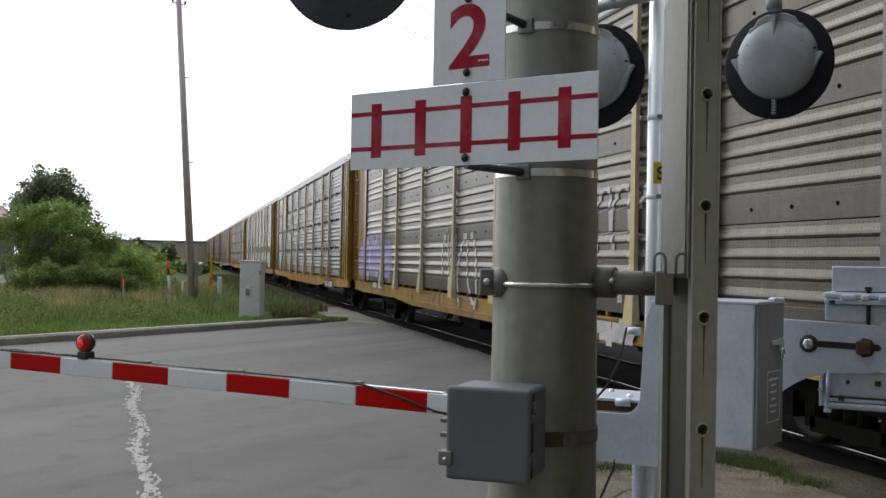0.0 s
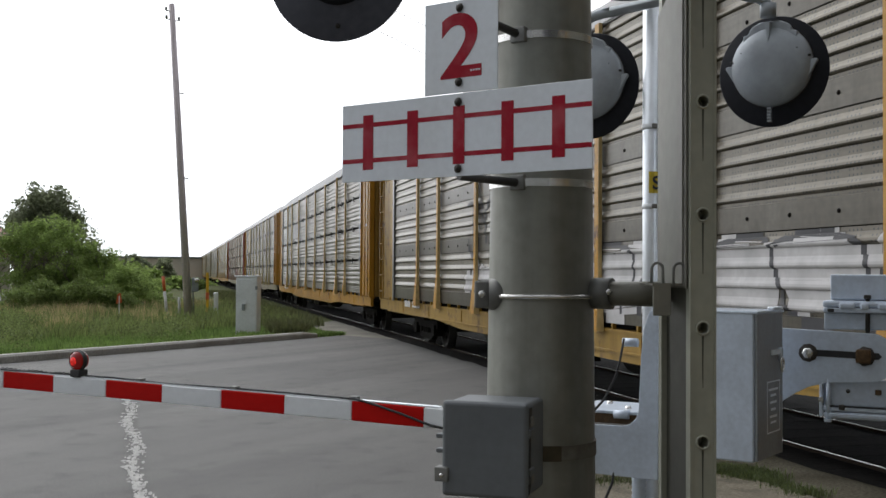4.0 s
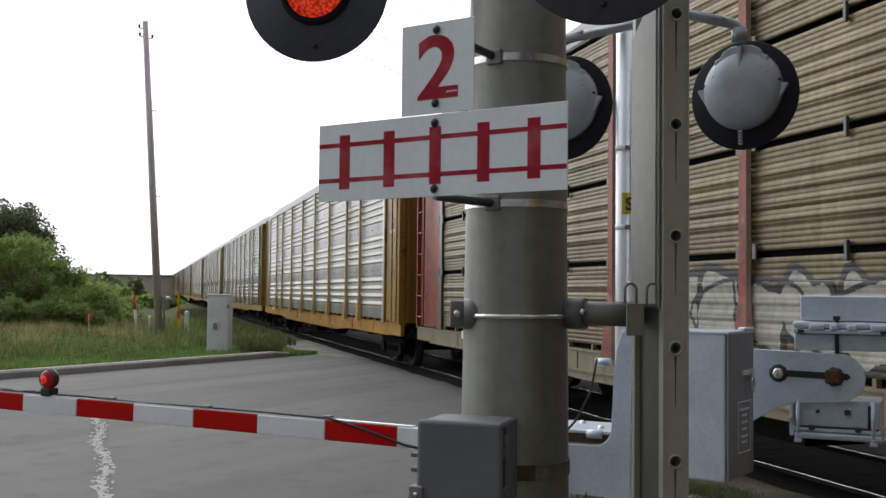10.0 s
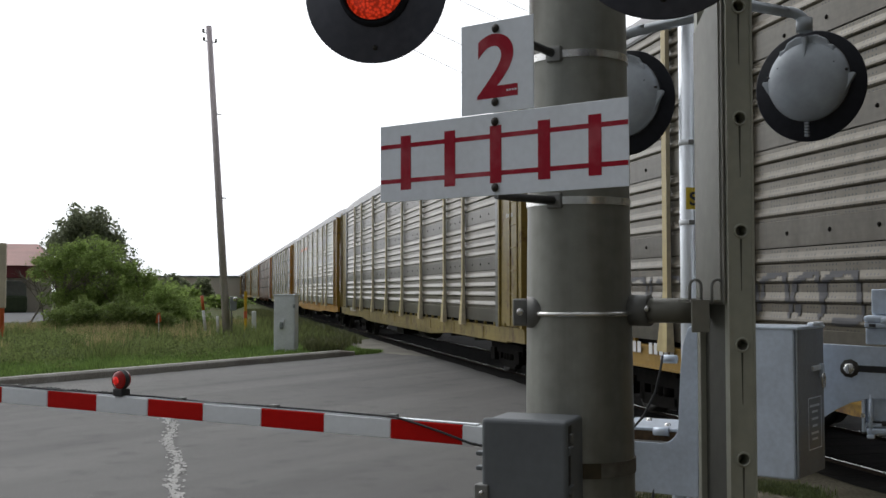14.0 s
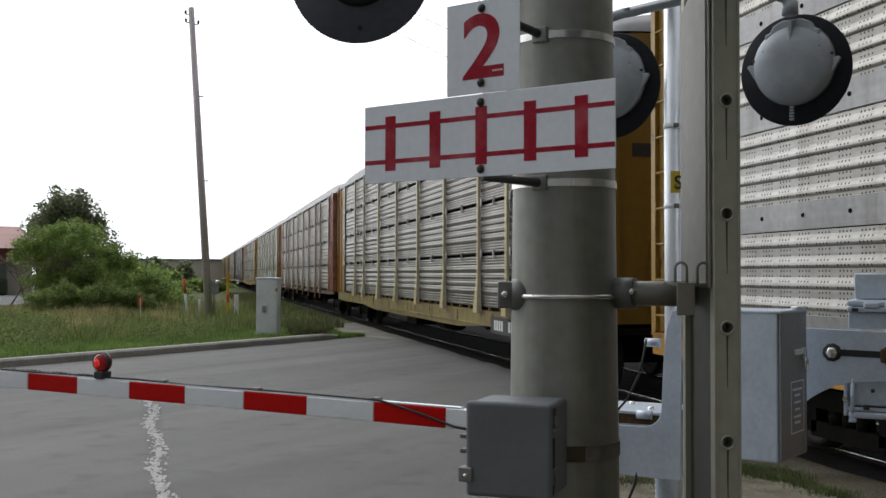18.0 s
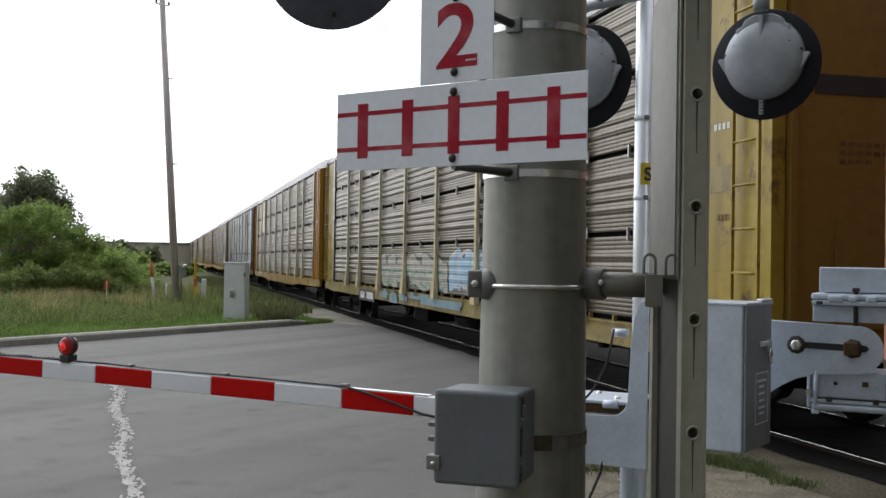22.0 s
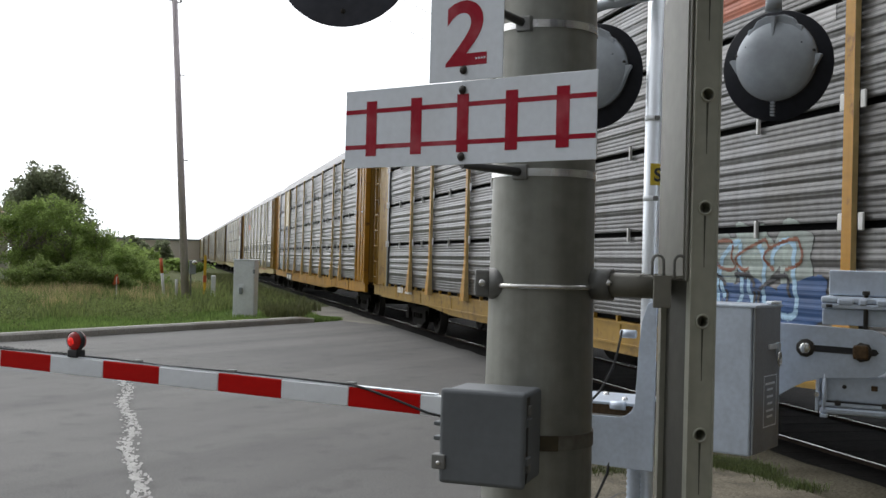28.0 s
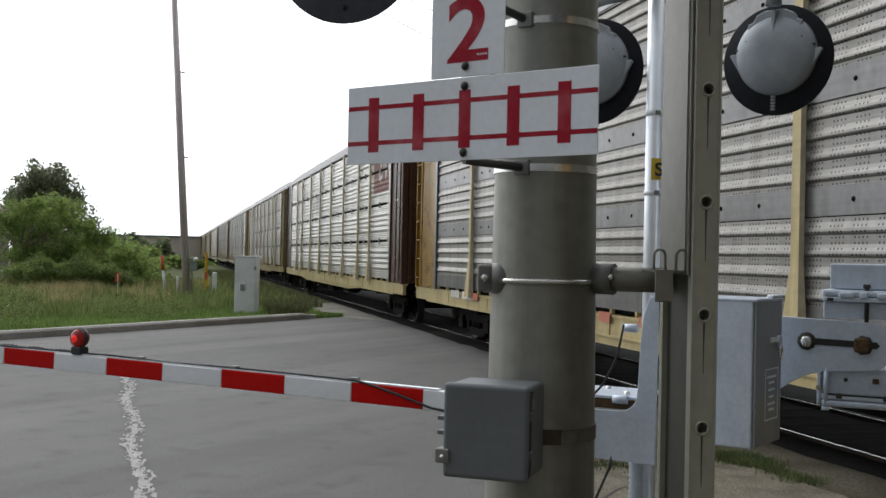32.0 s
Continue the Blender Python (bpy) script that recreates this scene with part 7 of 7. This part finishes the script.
        part("graffiti", sprayed(polys, holed, 0.006 + 0.002 * layer), SPRAY[colour], car, f"{colour} graffiti paint on the ridged side")
    if n in SCRAWLS:
        colour, seed, y0, y1, z0, z1, loops, width = SCRAWLS[n]
        bm = bmesh.new()
        for quad in thin_strokes(seed, y0, y1, z0, z1, loops, width):
            bm.faces.new([bm.verts.new((SIDE - 0.003, y, z)) for y, z in quad])
        part("scrawl", bm, SPRAY[colour], car, f"{colour} scrawl on the corner panel")
    if n == 9:
        # The recess's shadow is laid on as a raised black strip.
        part("panel_joint", box(SIDE - 0.004, SIDE - 0.002, 12.42, 12.57, SILL1 + 0.02, EAVE - 0.02), M_VOID, car, "black strip painted for the shadowed upright recess in the corner panel")
        for k in range(8):
            shared("end_letter", "data_mark", lambda: box(-0.004, 0, 0, 0.042, 0, 0.10), M_STAIN, car, pose(SIDE - 0.001, 12.10 - 0.058 * k - (0.04 if k > 2 else 0), 1.805), "dark stencilled bar")
        bm = bmesh.new()
        for k, poly in enumerate(bubble_word(56, 11.72, 12.32, 1.46, 1.70, 3, 0.0) + bubble_word(57, 11.75, 12.25, 1.22, 1.44, 3, 0.0)):
            bm.faces.new([bm.verts.new((SIDE - 0.0012 - 0.0003 * k, y, z)) for y, z in poly])
        part("scrawl", bm, SPRAY["rust"], car, "rust-red sprayed letters on the corner panel")
    for colour, y0, y1, z0, z1 in PANELS.get(n, ()):
        if colour == "patch":
            part("repair_board", box(SIDE - 0.034, SIDE - 0.026, y0, y1, z0, z1, 0.003, 1), M_PATCH, car, "flat cream repair board")
            continue
        square = [[(y0, z0), (y1, z0), (y1, z1), (y0, z1)]]
        part("painted_patch", sprayed(square, holed, 0.004), TRIMS["cream"] if colour == "yellow" else SPRAY[colour], car, f"{colour} painted patch")
    if near:
        if n in (0, 9, 11, 15):
            at = {15: 5.40, 11: 4.75}.get(n, -9.9)
            plate = shared("plate", "number_plate", lambda: box(-0.004, 0.0, 0, 2.12, 0.62, 0.90), M_PLATE, car, pose(SIDE - 0.031, at, 0), "black stencil plate")
            for k in range(10):
                shared("plate_bar", "stencil_bar", lambda: box(-0.004, 0, 0, 0.10, 0, 0.17), M_STENCIL, plate, pose(-0.004, 0.20 + 0.145 * k + (0.29 if k > 5 else 0), 0.675), "white stencilled bar")
        else:
            for k in range(9):
                shared("sill_mark", "stencil_mark", lambda: box(-0.004, 0, 0, 0.10, 0, 0.13), M_STENCIL, car, pose(SIDE - 0.031, 8.6 + 0.15 * k + (0.2 if k > 4 else 0), 0.885), "white stencilled mark")
        for k in range(5):
            shared("small_mark", "stencil_mark", lambda: box(-0.004, 0, 0, 0.05, 0, 0.06), M_STENCIL, car, pose(SIDE - 0.001, -HALF + 0.72 + 0.08 * k, 2.9), "small white stencilled mark")
    if near and n != 9 and end_kind in ("yellow", "bright", "olive", "mustard"):
        def data_box():
            bm = bmesh.new()
            for y0, y1, z0, z1 in ((0, 0.34, 0, 0.012), (0, 0.34, 0.168, 0.18), (0, 0.012, 0, 0.18), (0.328, 0.34, 0, 0.18), (0.07, 0.27, 0.10, 0.135), (0.05, 0.29, 0.045, 0.08)):
                add_box(bm, -0.003, 0, y0, y1, z0, z1)
            return bm
        shared("data_box", "data_stencil", data_box, M_STAIN, car, pose(SIDE - 0.001, HALF - 1.16, 1.30), "small dark stencilled data box")
        for k in range(4):
            shared("corner_bar", "data_mark", lambda: box(-0.004, 0, 0, 0.045, 0, 0.06), M_STAIN, car, pose(SIDE - 0.001, -HALF + 0.78 + 0.065 * k, 2.05), "small dark stencilled mark")
    if n in (15, 8):
        shared("placard", "placard", lambda: box(-0.004, 0, -0.24, 0.24, -0.12, 0.12), TRIMS["mustard"], car, pose(SIDE - 0.001, *PLACARD), "small dull yellow placard")
    if n == 11:
        shared("placard", "placard", lambda: box(-0.004, 0, -0.24, 0.24, -0.12, 0.12), TRIMS["olive"], car, pose(SIDE - 0.001, -12.2, 2.44), "small dull yellow placard")
    if n == 16:
        for k in range(16):
            shared("check", "orange_check", lambda: box(SIDE - 0.050, SIDE - 0.046, 0, 0.34, 0.89, 1.01), SPRAY["orange"], car, pose(0, -9 + k * 1.15, 0))
    WAGONS[n] = car
    return car


for n in range(-2, 35):
    wagon(n)

# ---- movement ----
TRAIN = ((0.0, 0.0), (4.0, 60.2), (8.0, 120.35), (13.0, 195.3), (18.0, 270.35), (22.0, 330.6), (26.0, 390.85), (28.0, 421.1), (30.0, 451.4), (32.0, 481.55))


def travelled(t):
    for (t0, a), (t1, b) in zip(TRAIN, TRAIN[1:]):
        if t <= t1:
            return a + (b - a) * (t - t0) / (t1 - t0)
    return TRAIN[-1][1]


def motions():
    for n, car in WAGONS.items():
        y0 = START + PITCH * (n + 0.5)
        walk(car, [(t, pose(TRACK_X, y0 - d, 0.046)) for t, d in TRAIN])
    for n, off, ws, w in SPINNERS:
        y0 = START + PITCH * (n + 0.5) + off
        seen = [k / 30 for k in range(0, 961) if 4.0 < y0 - travelled(k / 30) < 36.0]
        if not seen:
            continue
        rows = [(t, pose(0, w, WHEEL_R, math.degrees((travelled(t) - travelled(seen[0])) / WHEEL_R))) for t in seen]
        if seen[0] > 0:
            rows.insert(0, (0.0, pose(0, w, WHEEL_R)))
        if seen[-1] < 32:
            rows.append((32.0, rows[-1][1]))
        walk(ws, rows)


motions()
